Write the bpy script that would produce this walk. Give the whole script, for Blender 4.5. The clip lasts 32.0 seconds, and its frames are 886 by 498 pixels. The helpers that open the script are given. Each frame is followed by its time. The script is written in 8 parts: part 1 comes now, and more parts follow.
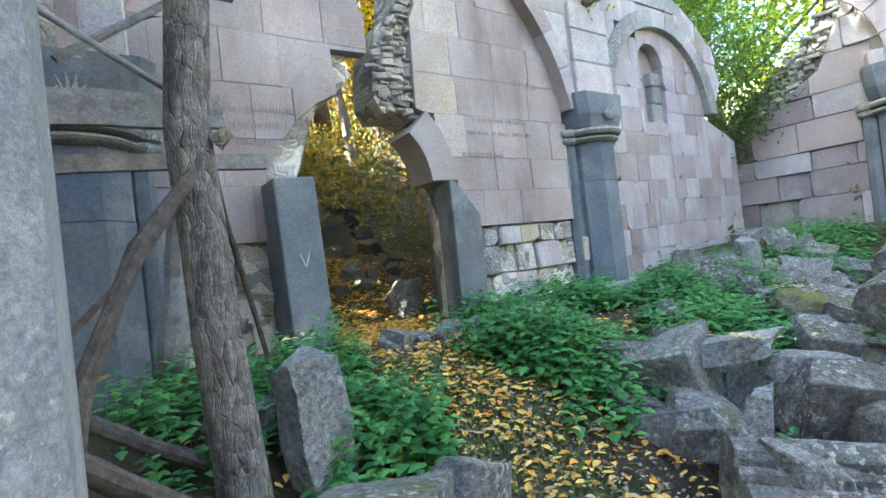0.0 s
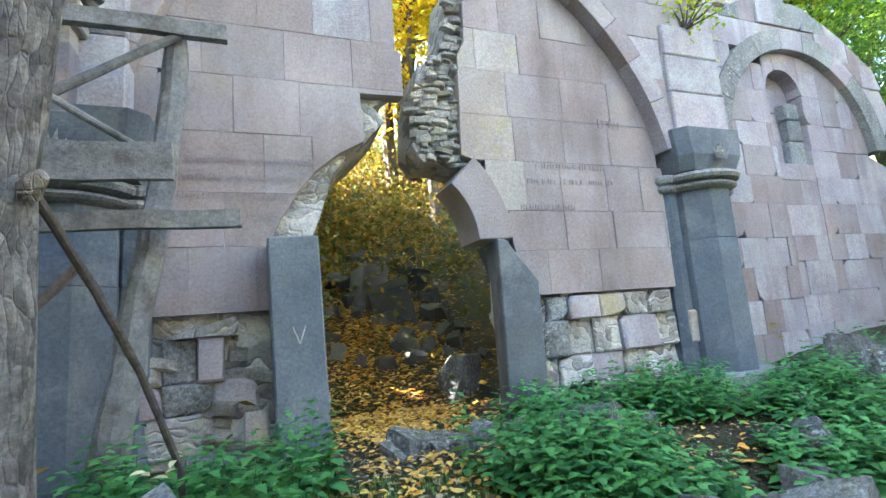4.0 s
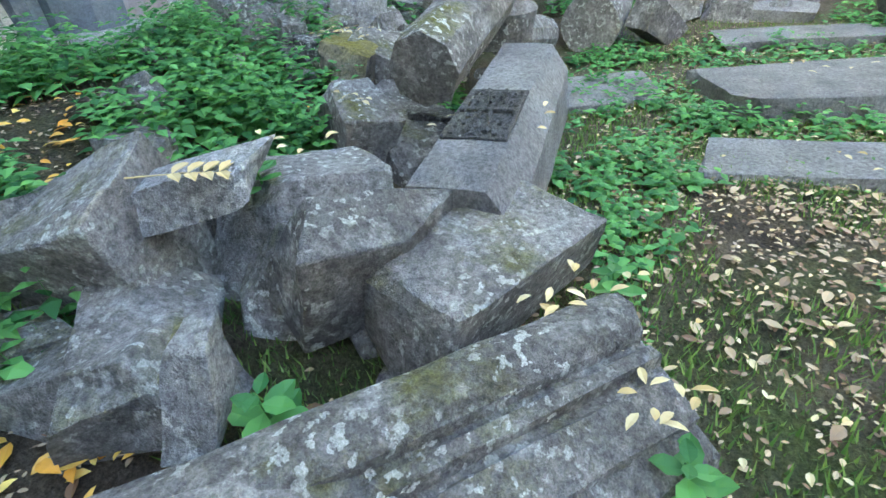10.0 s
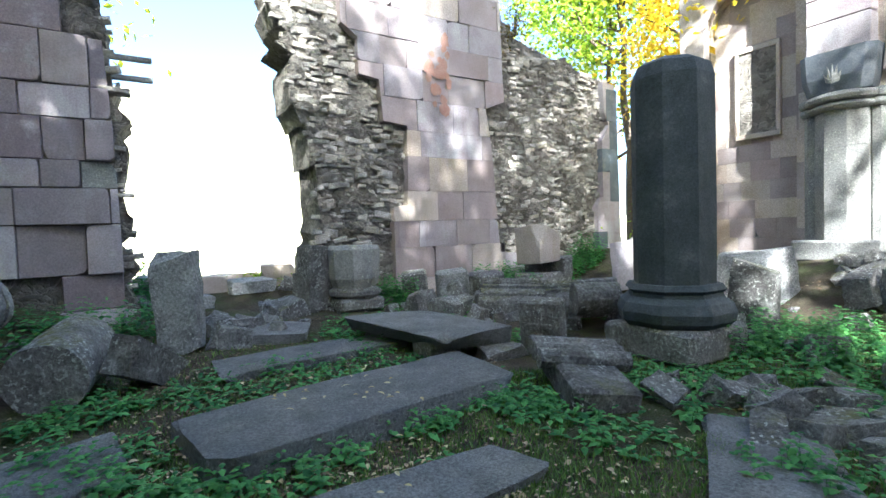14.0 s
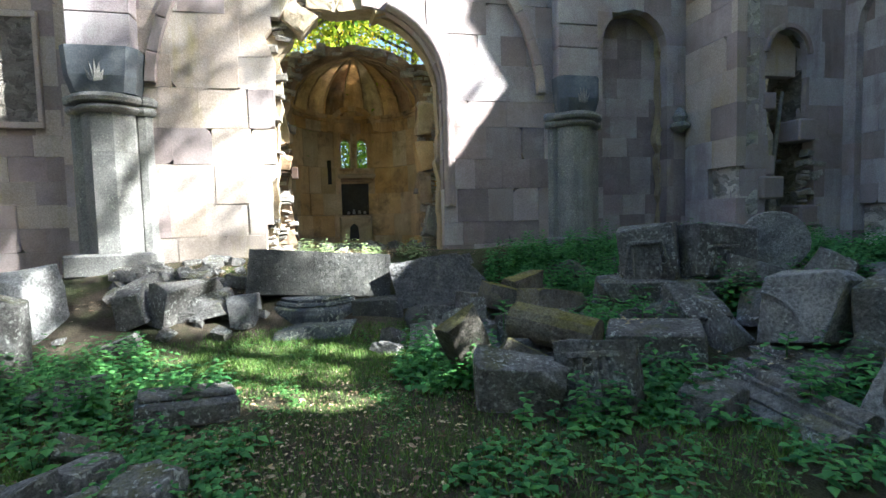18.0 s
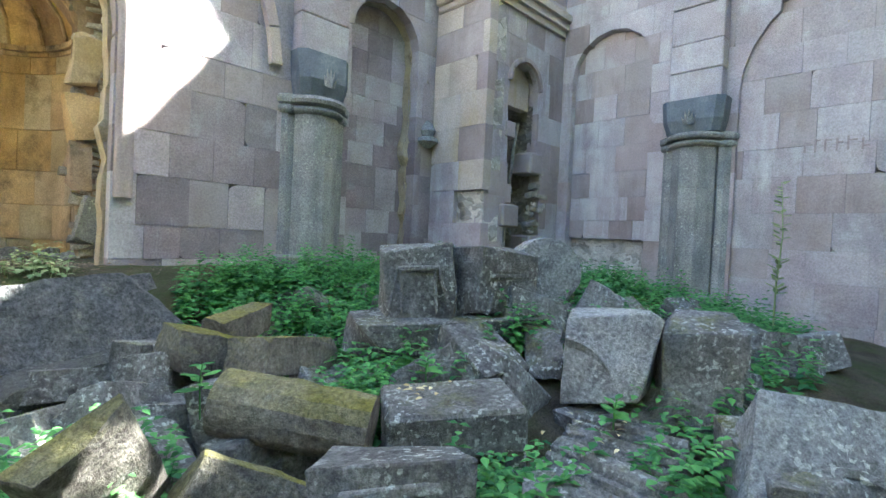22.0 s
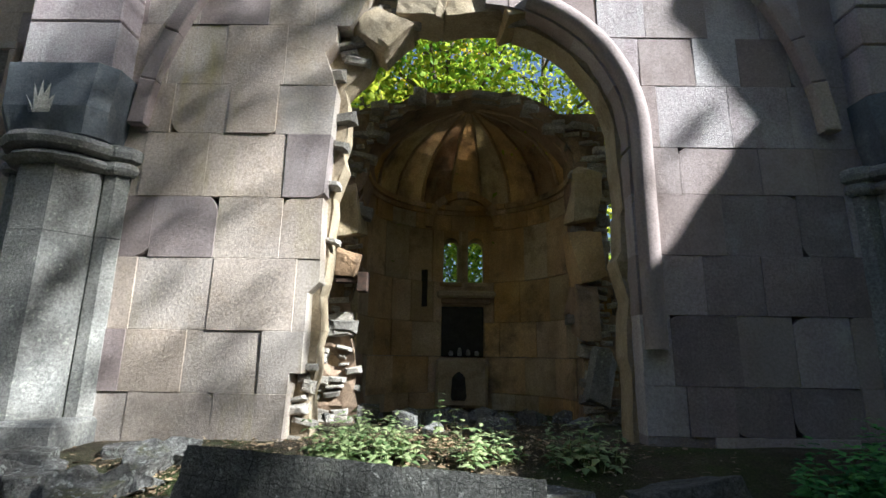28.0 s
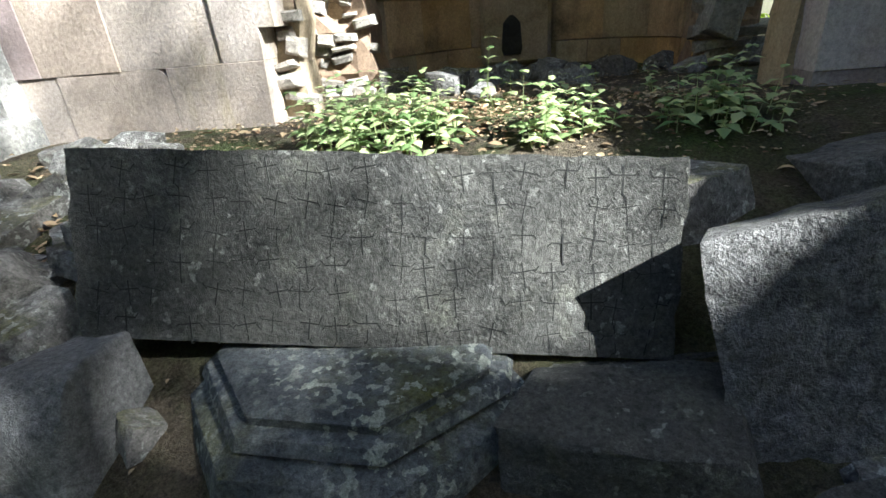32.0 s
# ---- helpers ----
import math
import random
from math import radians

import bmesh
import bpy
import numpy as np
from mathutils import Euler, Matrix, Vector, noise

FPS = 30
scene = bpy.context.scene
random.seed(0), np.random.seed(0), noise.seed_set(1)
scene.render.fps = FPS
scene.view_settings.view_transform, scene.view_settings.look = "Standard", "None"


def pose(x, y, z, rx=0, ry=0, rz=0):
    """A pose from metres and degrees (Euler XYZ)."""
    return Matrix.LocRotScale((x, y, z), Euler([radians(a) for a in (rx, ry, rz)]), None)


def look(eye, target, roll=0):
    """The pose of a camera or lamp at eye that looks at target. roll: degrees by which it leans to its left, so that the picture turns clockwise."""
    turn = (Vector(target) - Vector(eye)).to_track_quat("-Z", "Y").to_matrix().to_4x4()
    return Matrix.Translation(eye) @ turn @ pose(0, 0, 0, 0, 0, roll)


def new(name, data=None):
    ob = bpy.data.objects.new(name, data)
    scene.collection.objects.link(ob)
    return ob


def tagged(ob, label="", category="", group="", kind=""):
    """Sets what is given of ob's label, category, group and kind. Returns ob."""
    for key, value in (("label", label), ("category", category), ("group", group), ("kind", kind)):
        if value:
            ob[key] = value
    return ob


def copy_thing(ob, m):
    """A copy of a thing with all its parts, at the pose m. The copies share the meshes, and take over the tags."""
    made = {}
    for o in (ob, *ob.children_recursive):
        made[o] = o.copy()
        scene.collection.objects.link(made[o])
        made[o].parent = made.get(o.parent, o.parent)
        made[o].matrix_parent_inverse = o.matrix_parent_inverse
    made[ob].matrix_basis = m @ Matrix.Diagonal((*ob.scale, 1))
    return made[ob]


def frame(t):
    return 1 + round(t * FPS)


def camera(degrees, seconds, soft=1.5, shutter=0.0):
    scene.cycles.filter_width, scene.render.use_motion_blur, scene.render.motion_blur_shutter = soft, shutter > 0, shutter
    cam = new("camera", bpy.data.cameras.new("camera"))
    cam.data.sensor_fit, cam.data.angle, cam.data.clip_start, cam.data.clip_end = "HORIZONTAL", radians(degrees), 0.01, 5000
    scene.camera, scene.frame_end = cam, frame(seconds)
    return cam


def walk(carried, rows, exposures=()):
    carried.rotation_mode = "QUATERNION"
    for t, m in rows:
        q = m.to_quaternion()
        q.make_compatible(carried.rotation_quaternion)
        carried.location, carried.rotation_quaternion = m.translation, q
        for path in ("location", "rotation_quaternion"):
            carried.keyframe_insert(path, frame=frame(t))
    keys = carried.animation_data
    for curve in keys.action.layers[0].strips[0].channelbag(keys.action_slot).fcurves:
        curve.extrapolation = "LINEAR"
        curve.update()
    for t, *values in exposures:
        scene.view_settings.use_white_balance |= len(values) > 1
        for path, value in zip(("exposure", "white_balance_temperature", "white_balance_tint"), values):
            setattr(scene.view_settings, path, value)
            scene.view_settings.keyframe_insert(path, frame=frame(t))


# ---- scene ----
cam = camera(84.5, 32.0)
PATH = [
    (0.0, 0.016, 0.012, 1.455, -34.16, 0.62, 6.48),
    (0.5, 0.172, 0.044, 1.480, -29.86, 1.95, 4.47),
    (1.0, 0.318, 0.114, 1.497, -30.40, 0.35, 6.86),
    (1.5, 0.455, 0.233, 1.487, -34.08, 1.11, 5.63),
    (2.0, 0.555, 0.310, 1.494, -32.43, 0.86, 4.07),
    (2.5, 0.705, 0.288, 1.510, -24.53, 3.03, 4.79),
    (4.5, 1.172, 0.488, 1.575, -18.59, 11.64, 5.52),
    (5.0, 1.281, 0.416, 1.611, -16.01, 16.25, 7.02),
    (5.5, 1.351, 0.413, 1.625, -17.08, 21.21, 8.16),
    (6.0, 1.355, 0.431, 1.644, -17.24, 28.61, 5.58),
    (6.5, 1.389, 0.426, 1.653, -18.34, 29.51, 5.52),
    (7.0, 1.496, 0.356, 1.639, -24.70, 24.95, 6.01),
    (7.5, 1.615, 0.309, 1.624, -39.50, 19.07, 4.08),
    (8.0, 1.685, 0.252, 1.593, -50.01, 13.26, 4.47),
    (8.5, 1.734, 0.217, 1.547, -53.50, 0.85, 6.88),
    (9.0, 1.791, 0.267, 1.488, -58.09, -12.16, 6.93),
    (9.5, 1.880, 0.350, 1.384, -68.13, -24.17, 6.04),
    (10.0, 2.000, 0.392, 1.309, -76.23, -33.01, 4.04),
    (10.5, 2.120, 0.265, 1.372, -84.86, -26.21, 4.54),
    (11.0, 2.157, 0.085, 1.481, -85.62, -10.86, 2.67),
    (11.5, 2.223, 0.018, 1.519, -89.14, -5.25, 0.99),
    (12.0, 2.363, 0.026, 1.532, -98.04, -3.20, 0.31),
    (12.5, 2.454, -0.038, 1.541, -106.29, -2.64, 0.22),
    (13.0, 2.539, -0.153, 1.533, -109.19, -0.59, 0.66),
    (13.5, 2.614, -0.320, 1.524, -113.50, -0.55, 0.61),
    (14.0, 2.729, -0.432, 1.489, -121.95, -2.14, 1.87),
    (14.5, 2.840, -0.520, 1.492, -134.87, -1.80, 2.67),
    (15.0, 2.883, -0.608, 1.498, -146.38, -1.29, 1.25),
    (15.5, 2.860, -0.800, 1.488, -153.04, 0.12, 0.66),
    (17.5, 2.796, -1.680, 1.558, -189.18, -1.32, 0.98),
    (18.0, 2.729, -1.872, 1.528, -192.10, -3.61, 1.51),
    (18.5, 2.640, -2.108, 1.529, -192.57, -4.18, 0.23),
    (19.0, 2.550, -2.370, 1.511, -198.53, -3.91, 0.01),
    (19.5, 2.466, -2.663, 1.480, -207.83, -5.33, 1.33),
    (20.0, 2.335, -2.918, 1.442, -211.46, -6.49, 0.52),
    (20.5, 2.203, -3.161, 1.432, -211.50, -6.34, -0.81),
    (21.0, 2.153, -3.401, 1.421, -211.76, -5.42, -1.14),
    (21.5, 2.124, -3.641, 1.430, -219.12, -5.45, -2.14),
    (22.0, 2.040, -3.816, 1.432, -224.46, -1.04, -2.71),
    (22.5, 1.922, -3.988, 1.453, -222.85, 2.86, -0.75),
    (23.0, 1.973, -4.123, 1.482, -216.27, 5.77, -0.05),
    (23.5, 2.134, -4.317, 1.496, -212.09, 7.44, 0.58),
    (24.0, 2.194, -4.492, 1.508, -206.43, 7.68, -0.72),
    (24.5, 2.168, -4.709, 1.517, -200.86, 9.60, 0.79),
    (25.0, 2.181, -4.885, 1.553, -194.40, 9.19, 0.21),
    (25.5, 2.297, -5.096, 1.595, -190.81, 14.46, 1.54),
    (27.5, 2.428, -5.958, 1.682, -175.70, 17.32, -1.41),
    (28.0, 2.551, -6.181, 1.668, -179.60, 12.35, -0.89),
    (28.5, 2.563, -6.356, 1.663, -179.51, 6.56, 1.95),
    (29.0, 2.482, -6.588, 1.662, -180.44, 2.97, 4.61),
    (29.5, 2.426, -6.771, 1.656, -181.15, 0.62, 3.88),
    (30.0, 2.473, -6.994, 1.641, -184.18, -0.36, 3.86),
    (30.5, 2.561, -7.190, 1.626, -186.21, -6.28, 4.65),
    (31.0, 2.597, -7.327, 1.564, -182.60, -14.09, 6.27),
    (31.5, 2.582, -7.452, 1.500, -178.30, -19.45, 3.75),
    (32.0, 2.567, -7.544, 1.441, -174.70, -24.90, 4.66),
]
EXPOSURES = [(t, stops, kelvin, 6) for t, stops, kelvin in ((0.0, 5.3, 6000), (2.5, 5.35, 6000), (5.0, 5.2, 5950), (6.0, 4.95, 5950), (7.5, 4.45, 5900), (8.0, 4.4, 5850), (9.0, 4.9, 6000), (10.0, 5.5, 6250), (11.0, 5.1, 5850), (12.0, 4.6, 5650), (13.0, 4.25, 5500), (14.0, 3.7, 5450), (15.5, 3.0, 5350), (18.0, 3.25, 5600), (19.0, 3.5, 5600), (20.0, 4.1, 5600), (21.0, 4.6, 5750), (22.0, 4.9, 5750), (23.0, 5.15, 5850), (24.0, 4.5, 6250), (25.0, 3.45, 5900), (25.5, 3.05, 5900), (27.5, 1.9, 5500), (29.0, 1.7, 5500), (30.0, 1.75, 5500), (31.0, 2.15, 5500), (32.0, 2.65, 5600))]
walk(cam, [(t, pose(x, y, z, 90 + pitch, roll, yaw)) for t, x, y, z, yaw, pitch, roll in PATH], EXPOSURES)

# ---- world and sun ----
SUN_WAY = Vector((0.72, -0.36, -0.6)).normalized()
world = bpy.data.worlds.new("world")
scene.world = world
world.use_nodes = True
wn = world.node_tree.nodes
sky = wn.new("ShaderNodeTexSky")
sky.sky_type = "NISHITA"
sky.sun_disc = False
sky.sun_elevation = math.asin(-SUN_WAY.z)
sky.sun_rotation = math.atan2(-SUN_WAY.x, -SUN_WAY.y)
sky.air_density, sky.dust_density, sky.ozone_density = 1.0, 2.5, 1.0
world.node_tree.links.new(sky.outputs[0], wn["Background"].inputs[0])
wn["Background"].inputs[1].default_value = 0.05
sun = new("sun", bpy.data.lights.new("sun", "SUN"))
sun.data.energy, sun.data.angle, sun.data.color = 5.0, radians(0.53), (1.0, 0.93, 0.82)
sun.matrix_world = look((0, 0, 0), SUN_WAY)


# ---- materials ----
def material(name, low, high, rough=0.9, scale=6.0, bump=0.3, stain=None, stain_amount=0.5, stain_scale=0.9, random_tint=0.25,
             fine=45.0, voronoi=0.0, moss=None, moss_amount=0.0, ramp=(0.3, 0.7), island=False, pits=0.0, streak=None, streak_amount=0.5, contrast=(0.72, 1.22), lumps=0.0, grow=2.0, lichen=None, lichen_amount=0.5):
    """A stone-, soil- or wood-like surface: two tones mixed by noise, stains, a tint of its own for each piece, and relief."""
    m = bpy.data.materials.new(name)
    m.use_nodes = True
    n, l = m.node_tree.nodes, m.node_tree.links
    b = n["Principled BSDF"]
    b.inputs["Roughness"].default_value = rough
    b.inputs["Specular IOR Level"].default_value = 0.25
    geo = n.new("ShaderNodeNewGeometry")
    co = geo.outputs["Position"]

    def noise_at(sc, detail=6.0, roughness=0.6):
        k = n.new("ShaderNodeTexNoise")
        k.inputs["Scale"].default_value, k.inputs["Detail"].default_value, k.inputs["Roughness"].default_value = sc, detail, roughness
        l.new(co, k.inputs["Vector"])
        return k.outputs["Fac"]

    def mapped(fac, a, c):
        k = n.new("ShaderNodeMapRange")
        k.inputs["From Min"].default_value, k.inputs["From Max"].default_value = a, c
        l.new(fac, k.inputs["Value"])
        return k.outputs["Result"]

    def mixed(fac, a, c, mode="MIX"):
        k = n.new("ShaderNodeMix")
        k.data_type, k.blend_type = "RGBA", mode
        for sock, v in ((k.inputs[0], fac), (k.inputs[6], a), (k.inputs[7], c)):
            if isinstance(v, (int, float)):
                sock.default_value = v
            elif isinstance(v, tuple):
                sock.default_value = (*v, 1)
            else:
                l.new(v, sock)
        return k.outputs[2]

    color = mixed(mapped(noise_at(scale), *ramp), low, high)
    if random_tint:
        if island:
            rnd = geo.outputs["Random Per Island"]
        else:
            rnd = n.new("ShaderNodeObjectInfo").outputs["Random"]
        v = n.new("ShaderNodeHueSaturation")
        for key, a, c in (("Value", 1 - random_tint, 1 + random_tint), ("Saturation", 0.8, 1.2)):
            k = n.new("ShaderNodeMapRange")
            w = n.new("ShaderNodeMath")
            w.operation = "FRACT"
            u = n.new("ShaderNodeMath")
            u.operation = "MULTIPLY"
            u.inputs[1].default_value = 1.0 if key == "Value" else 7.31
            l.new(rnd, u.inputs[0])
            l.new(u.outputs[0], w.inputs[0])
            k.inputs["To Min"].default_value, k.inputs["To Max"].default_value = a, c
            l.new(w.outputs[0], k.inputs["Value"])
            l.new(k.outputs["Result"], v.inputs[key])
        l.new(color, v.inputs["Color"])
        color = v.outputs["Color"]
    if stain:
        color = mixed(mapped(noise_at(stain_scale, 9.0, 0.68), 0.62 - 0.25 * stain_amount, 0.72), color, stain)
    if streak:
        st = n.new("ShaderNodeVectorMath")
        st.operation = "MULTIPLY"
        st.inputs[1].default_value = (3.2, 3.2, 0.55)
        l.new(co, st.inputs[0])
        k = n.new("ShaderNodeTexNoise")
        k.inputs["Scale"].default_value, k.inputs["Detail"].default_value, k.inputs["Roughness"].default_value = 1.0, 8.0, 0.65
        l.new(st.outputs[0], k.inputs["Vector"])
        big = mapped(noise_at(0.55, 4.0, 0.6), 0.4, 0.65)
        f = n.new("ShaderNodeMath")
        f.operation = "MULTIPLY"
        l.new(mapped(k.outputs["Fac"], 0.62 - 0.25 * streak_amount, 0.75), f.inputs[0])
        l.new(big, f.inputs[1])
        color = mixed(f.outputs[0], color, streak)
    if moss:
        f = n.new("ShaderNodeMath")
        f.operation = "MULTIPLY"
        up = n.new("ShaderNodeSeparateXYZ")
        l.new(geo.outputs["Normal"], up.inputs[0])
        l.new(mapped(up.outputs["Z"], 0.2, 0.9), f.inputs[0])
        l.new(mapped(noise_at(2.3, 8.0, 0.7), 0.62 - moss_amount * 0.4, 0.7), f.inputs[1])
        color = mixed(f.outputs[0], color, moss)
    if lichen:
        f = n.new("ShaderNodeMath")
        f.operation = "MULTIPLY"
        l.new(mapped(noise_at(26.0, 3.0, 0.5), 0.66 - 0.16 * lichen_amount, 0.69 - 0.16 * lichen_amount), f.inputs[0])
        l.new(mapped(noise_at(2.6, 5.0, 0.6), 0.42, 0.60), f.inputs[1])
        color = mixed(f.outputs[0], color, lichen)
    grain = mapped(noise_at(fine, 5.0, 0.75), 0.33, 0.67)
    k = n.new("ShaderNodeMapRange")
    k.inputs["To Min"].default_value, k.inputs["To Max"].default_value = contrast
    l.new(grain, k.inputs["Value"])
    color = mixed(1.0, color, k.outputs["Result"], "MULTIPLY")
    speck = mapped(noise_at(fine * 4.3, 3.0, 0.7), 0.34, 0.66)
    k = n.new("ShaderNodeMapRange")
    k.inputs["To Min"].default_value, k.inputs["To Max"].default_value = 1 - 0.5 * (1 - contrast[0]), 1 + 0.5 * (contrast[1] - 1)
    l.new(speck, k.inputs["Value"])
    color = mixed(1.0, color, k.outputs["Result"], "MULTIPLY")
    both = n.new("ShaderNodeMath")
    both.operation = "MULTIPLY_ADD"
    both.inputs[1].default_value = 0.3
    l.new(speck, both.inputs[0])
    l.new(grain, both.inputs[2])
    height = both.outputs[0]
    if lumps:
        ad = n.new("ShaderNodeMath")
        ad.operation = "MULTIPLY_ADD"
        ad.inputs[1].default_value = lumps
        l.new(noise_at(11.0, 5.0, 0.6), ad.inputs[0])
        l.new(height, ad.inputs[2])
        height = ad.outputs[0]
    if voronoi:
        vo = n.new("ShaderNodeTexVoronoi")
        vo.feature = "DISTANCE_TO_EDGE"
        vo.inputs["Scale"].default_value = voronoi
        wob = n.new("ShaderNodeVectorMath")
        wob.operation = "MULTIPLY_ADD"
        wob.inputs[1].default_value = (1, 1, grow)
        nz = n.new("ShaderNodeTexNoise")
        nz.inputs["Scale"].default_value = 3.0
        l.new(co, nz.inputs["Vector"])
        l.new(co, wob.inputs[0])
        sway = n.new("ShaderNodeVectorMath")
        sway.operation = "SCALE"
        sway.inputs["Scale"].default_value = 1.0 if grow > 1 else 0.07
        l.new(nz.outputs["Color"], sway.inputs[0])
        l.new(sway.outputs[0], wob.inputs[2])
        l.new(wob.outputs[0], vo.inputs["Vector"])
        edge = mapped(vo.outputs["Distance"], 0.0, 0.12)
        vc = n.new("ShaderNodeTexVoronoi")
        vc.inputs["Scale"].default_value = voronoi
        l.new(wob.outputs[0], vc.inputs["Vector"])
        bw = n.new("ShaderNodeSeparateColor")
        l.new(vc.outputs["Color"], bw.inputs[0])
        kk = n.new("ShaderNodeMapRange")
        kk.inputs["To Min"].default_value, kk.inputs["To Max"].default_value = 0.6, 1.35
        l.new(bw.outputs[0], kk.inputs["Value"])
        color = mixed(1.0, color, kk.outputs["Result"], "MULTIPLY")
        ad = n.new("ShaderNodeMath")
        ad.operation = "MULTIPLY_ADD"
        ad.inputs[1].default_value = 3.0
        l.new(edge, ad.inputs[0])
        l.new(height, ad.inputs[2])
        height = ad.outputs[0]
    if pits:
        vo = n.new("ShaderNodeTexVoronoi")
        vo.inputs["Scale"].default_value = 28.0
        l.new(co, vo.inputs["Vector"])
        hole = mapped(vo.outputs["Distance"], 0.10, 0.2)
        spot = mapped(noise_at(5.0), 0.5, 0.62)
        mx = n.new("ShaderNodeMath")
        mx.operation = "MAXIMUM"
        l.new(hole, mx.inputs[0])
        iv = n.new("ShaderNodeMath")
        iv.operation = "SUBTRACT"
        iv.inputs[0].default_value = 1.0
        l.new(spot, iv.inputs[1])
        l.new(iv.outputs[0], mx.inputs[1])
        ad = n.new("ShaderNodeMath")
        ad.operation = "MULTIPLY_ADD"
        ad.inputs[1].default_value = pits
        l.new(mx.outputs[0], ad.inputs[0])
        l.new(height, ad.inputs[2])
        height = ad.outputs[0]
    if bump:
        bp = n.new("ShaderNodeBump")
        bp.inputs["Strength"].default_value, bp.inputs["Distance"].default_value = min(1.0, bump), 0.02 * max(1.0, bump * 1.6)
        l.new(height, bp.inputs["Height"])
        l.new(bp.outputs[0], b.inputs["Normal"])
    l.new(color, b.inputs["Base Color"])
    return m


def leaf_material(name, low, high, glow=0.5):
    """Thin leaves that let light through, each one with its own tone."""
    m = bpy.data.materials.new(name)
    m.use_nodes = True
    n, l = m.node_tree.nodes, m.node_tree.links
    b = n["Principled BSDF"]
    b.inputs["Roughness"].default_value = 0.55
    b.inputs["Specular IOR Level"].default_value = 0.3
    geo = n.new("ShaderNodeNewGeometry")
    mix = n.new("ShaderNodeMix")
    mix.data_type = "RGBA"
    mix.inputs[6].default_value, mix.inputs[7].default_value = (*low, 1), (*high, 1)
    l.new(geo.outputs["Random Per Island"], mix.inputs[0])
    l.new(mix.outputs[2], b.inputs["Base Color"])
    t = n.new("ShaderNodeBsdfTranslucent")
    l.new(mix.outputs[2], t.inputs["Color"])
    add = n.new("ShaderNodeMixShader")
    add.inputs[0].default_value = glow
    l.new(b.outputs[0], add.inputs[1])
    l.new(t.outputs[0], add.inputs[2])
    l.new(add.outputs[0], n["Material Output"].inputs["Surface"])
    return m


ASHLAR = material("pink_grey_ashlar", (0.30, 0.245, 0.235), (0.41, 0.35, 0.34), scale=1.3, stain=(0.27, 0.215, 0.20), stain_amount=0.6, stain_scale=0.75, bump=0.3, random_tint=0.10, pits=0.9, lumps=0.8, streak=(0.17, 0.13, 0.115), streak_amount=1.1, contrast=(0.8, 1.16))
ASHLAR_MAUVE = material("mauve_ashlar", (0.30, 0.25, 0.255), (0.43, 0.375, 0.375), scale=1.6, stain=(0.46, 0.44, 0.43), stain_amount=0.45, stain_scale=1.2, bump=0.4, random_tint=0.12, pits=0.6, lumps=1.0, contrast=(0.72, 1.22), streak=(0.58, 0.57, 0.56), streak_amount=0.6)
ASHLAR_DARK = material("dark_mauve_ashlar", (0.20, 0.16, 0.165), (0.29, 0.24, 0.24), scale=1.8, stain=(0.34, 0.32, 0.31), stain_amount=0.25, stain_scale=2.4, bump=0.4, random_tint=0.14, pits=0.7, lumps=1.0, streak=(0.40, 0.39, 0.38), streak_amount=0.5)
ASHLAR_CREAM = material("cream_ashlar", (0.40, 0.335, 0.28), (0.53, 0.455, 0.40), scale=1.5, stain=(0.42, 0.33, 0.24), stain_amount=0.35, bump=0.35, random_tint=0.08, pits=0.6, lumps=0.7, contrast=(0.72, 1.22), streak=(0.34, 0.29, 0.12), streak_amount=0.4)
ASHLAR_LICHEN = material("yellow_lichened_ashlar", (0.36, 0.30, 0.26), (0.46, 0.40, 0.36), scale=1.5, stain=(0.40, 0.34, 0.17), stain_amount=0.35, stain_scale=2.2, bump=0.35, random_tint=0.08, pits=0.6, lumps=0.7, streak=(0.30, 0.25, 0.2), streak_amount=0.4)
OCHRE_PALE = material("pale_apse_plaster", (0.40, 0.31, 0.19), (0.56, 0.46, 0.32), scale=2.2, stain=(0.20, 0.15, 0.09), stain_amount=0.4, stain_scale=2.6, bump=0.4, random_tint=0.12, streak=(0.14, 0.11, 0.075), streak_amount=0.8, lumps=0.8)
OCHRE_DARK = material("reddish_apse_stone", (0.25, 0.155, 0.09), (0.38, 0.26, 0.16), scale=2.2, stain=(0.09, 0.075, 0.06), stain_amount=0.5, stain_scale=2.4, bump=0.4, random_tint=0.12, streak=(0.50, 0.42, 0.30), streak_amount=0.7, lumps=0.8)
OCHRE = material("ochre_apse_stone", (0.44, 0.285, 0.14), (0.65, 0.48, 0.285), scale=1.6, stain=(0.12, 0.095, 0.07), stain_amount=0.45, stain_scale=1.7, bump=0.3, random_tint=0.12, streak=(0.10, 0.085, 0.06), streak_amount=0.9)
PILLAR = material("pale_grey_basalt", (0.17, 0.175, 0.185), (0.26, 0.265, 0.275), scale=2.0, stain=(0.33, 0.33, 0.33), stain_amount=0.3, stain_scale=1.6, bump=0.3, random_tint=0.0, pits=0.9, streak=(0.36, 0.36, 0.36), streak_amount=0.5, lichen=(0.36, 0.36, 0.35), lichen_amount=0.2, contrast=(0.65, 1.3))
BASALT = material("dark_basalt", (0.095, 0.11, 0.125), (0.155, 0.17, 0.185), scale=3.0, stain=(0.24, 0.245, 0.25), stain_amount=0.35, stain_scale=2.2, bump=0.3, random_tint=0.12, pits=0.9, rough=0.8, streak=(0.21, 0.21, 0.205), streak_amount=0.5, contrast=(0.74, 1.22))
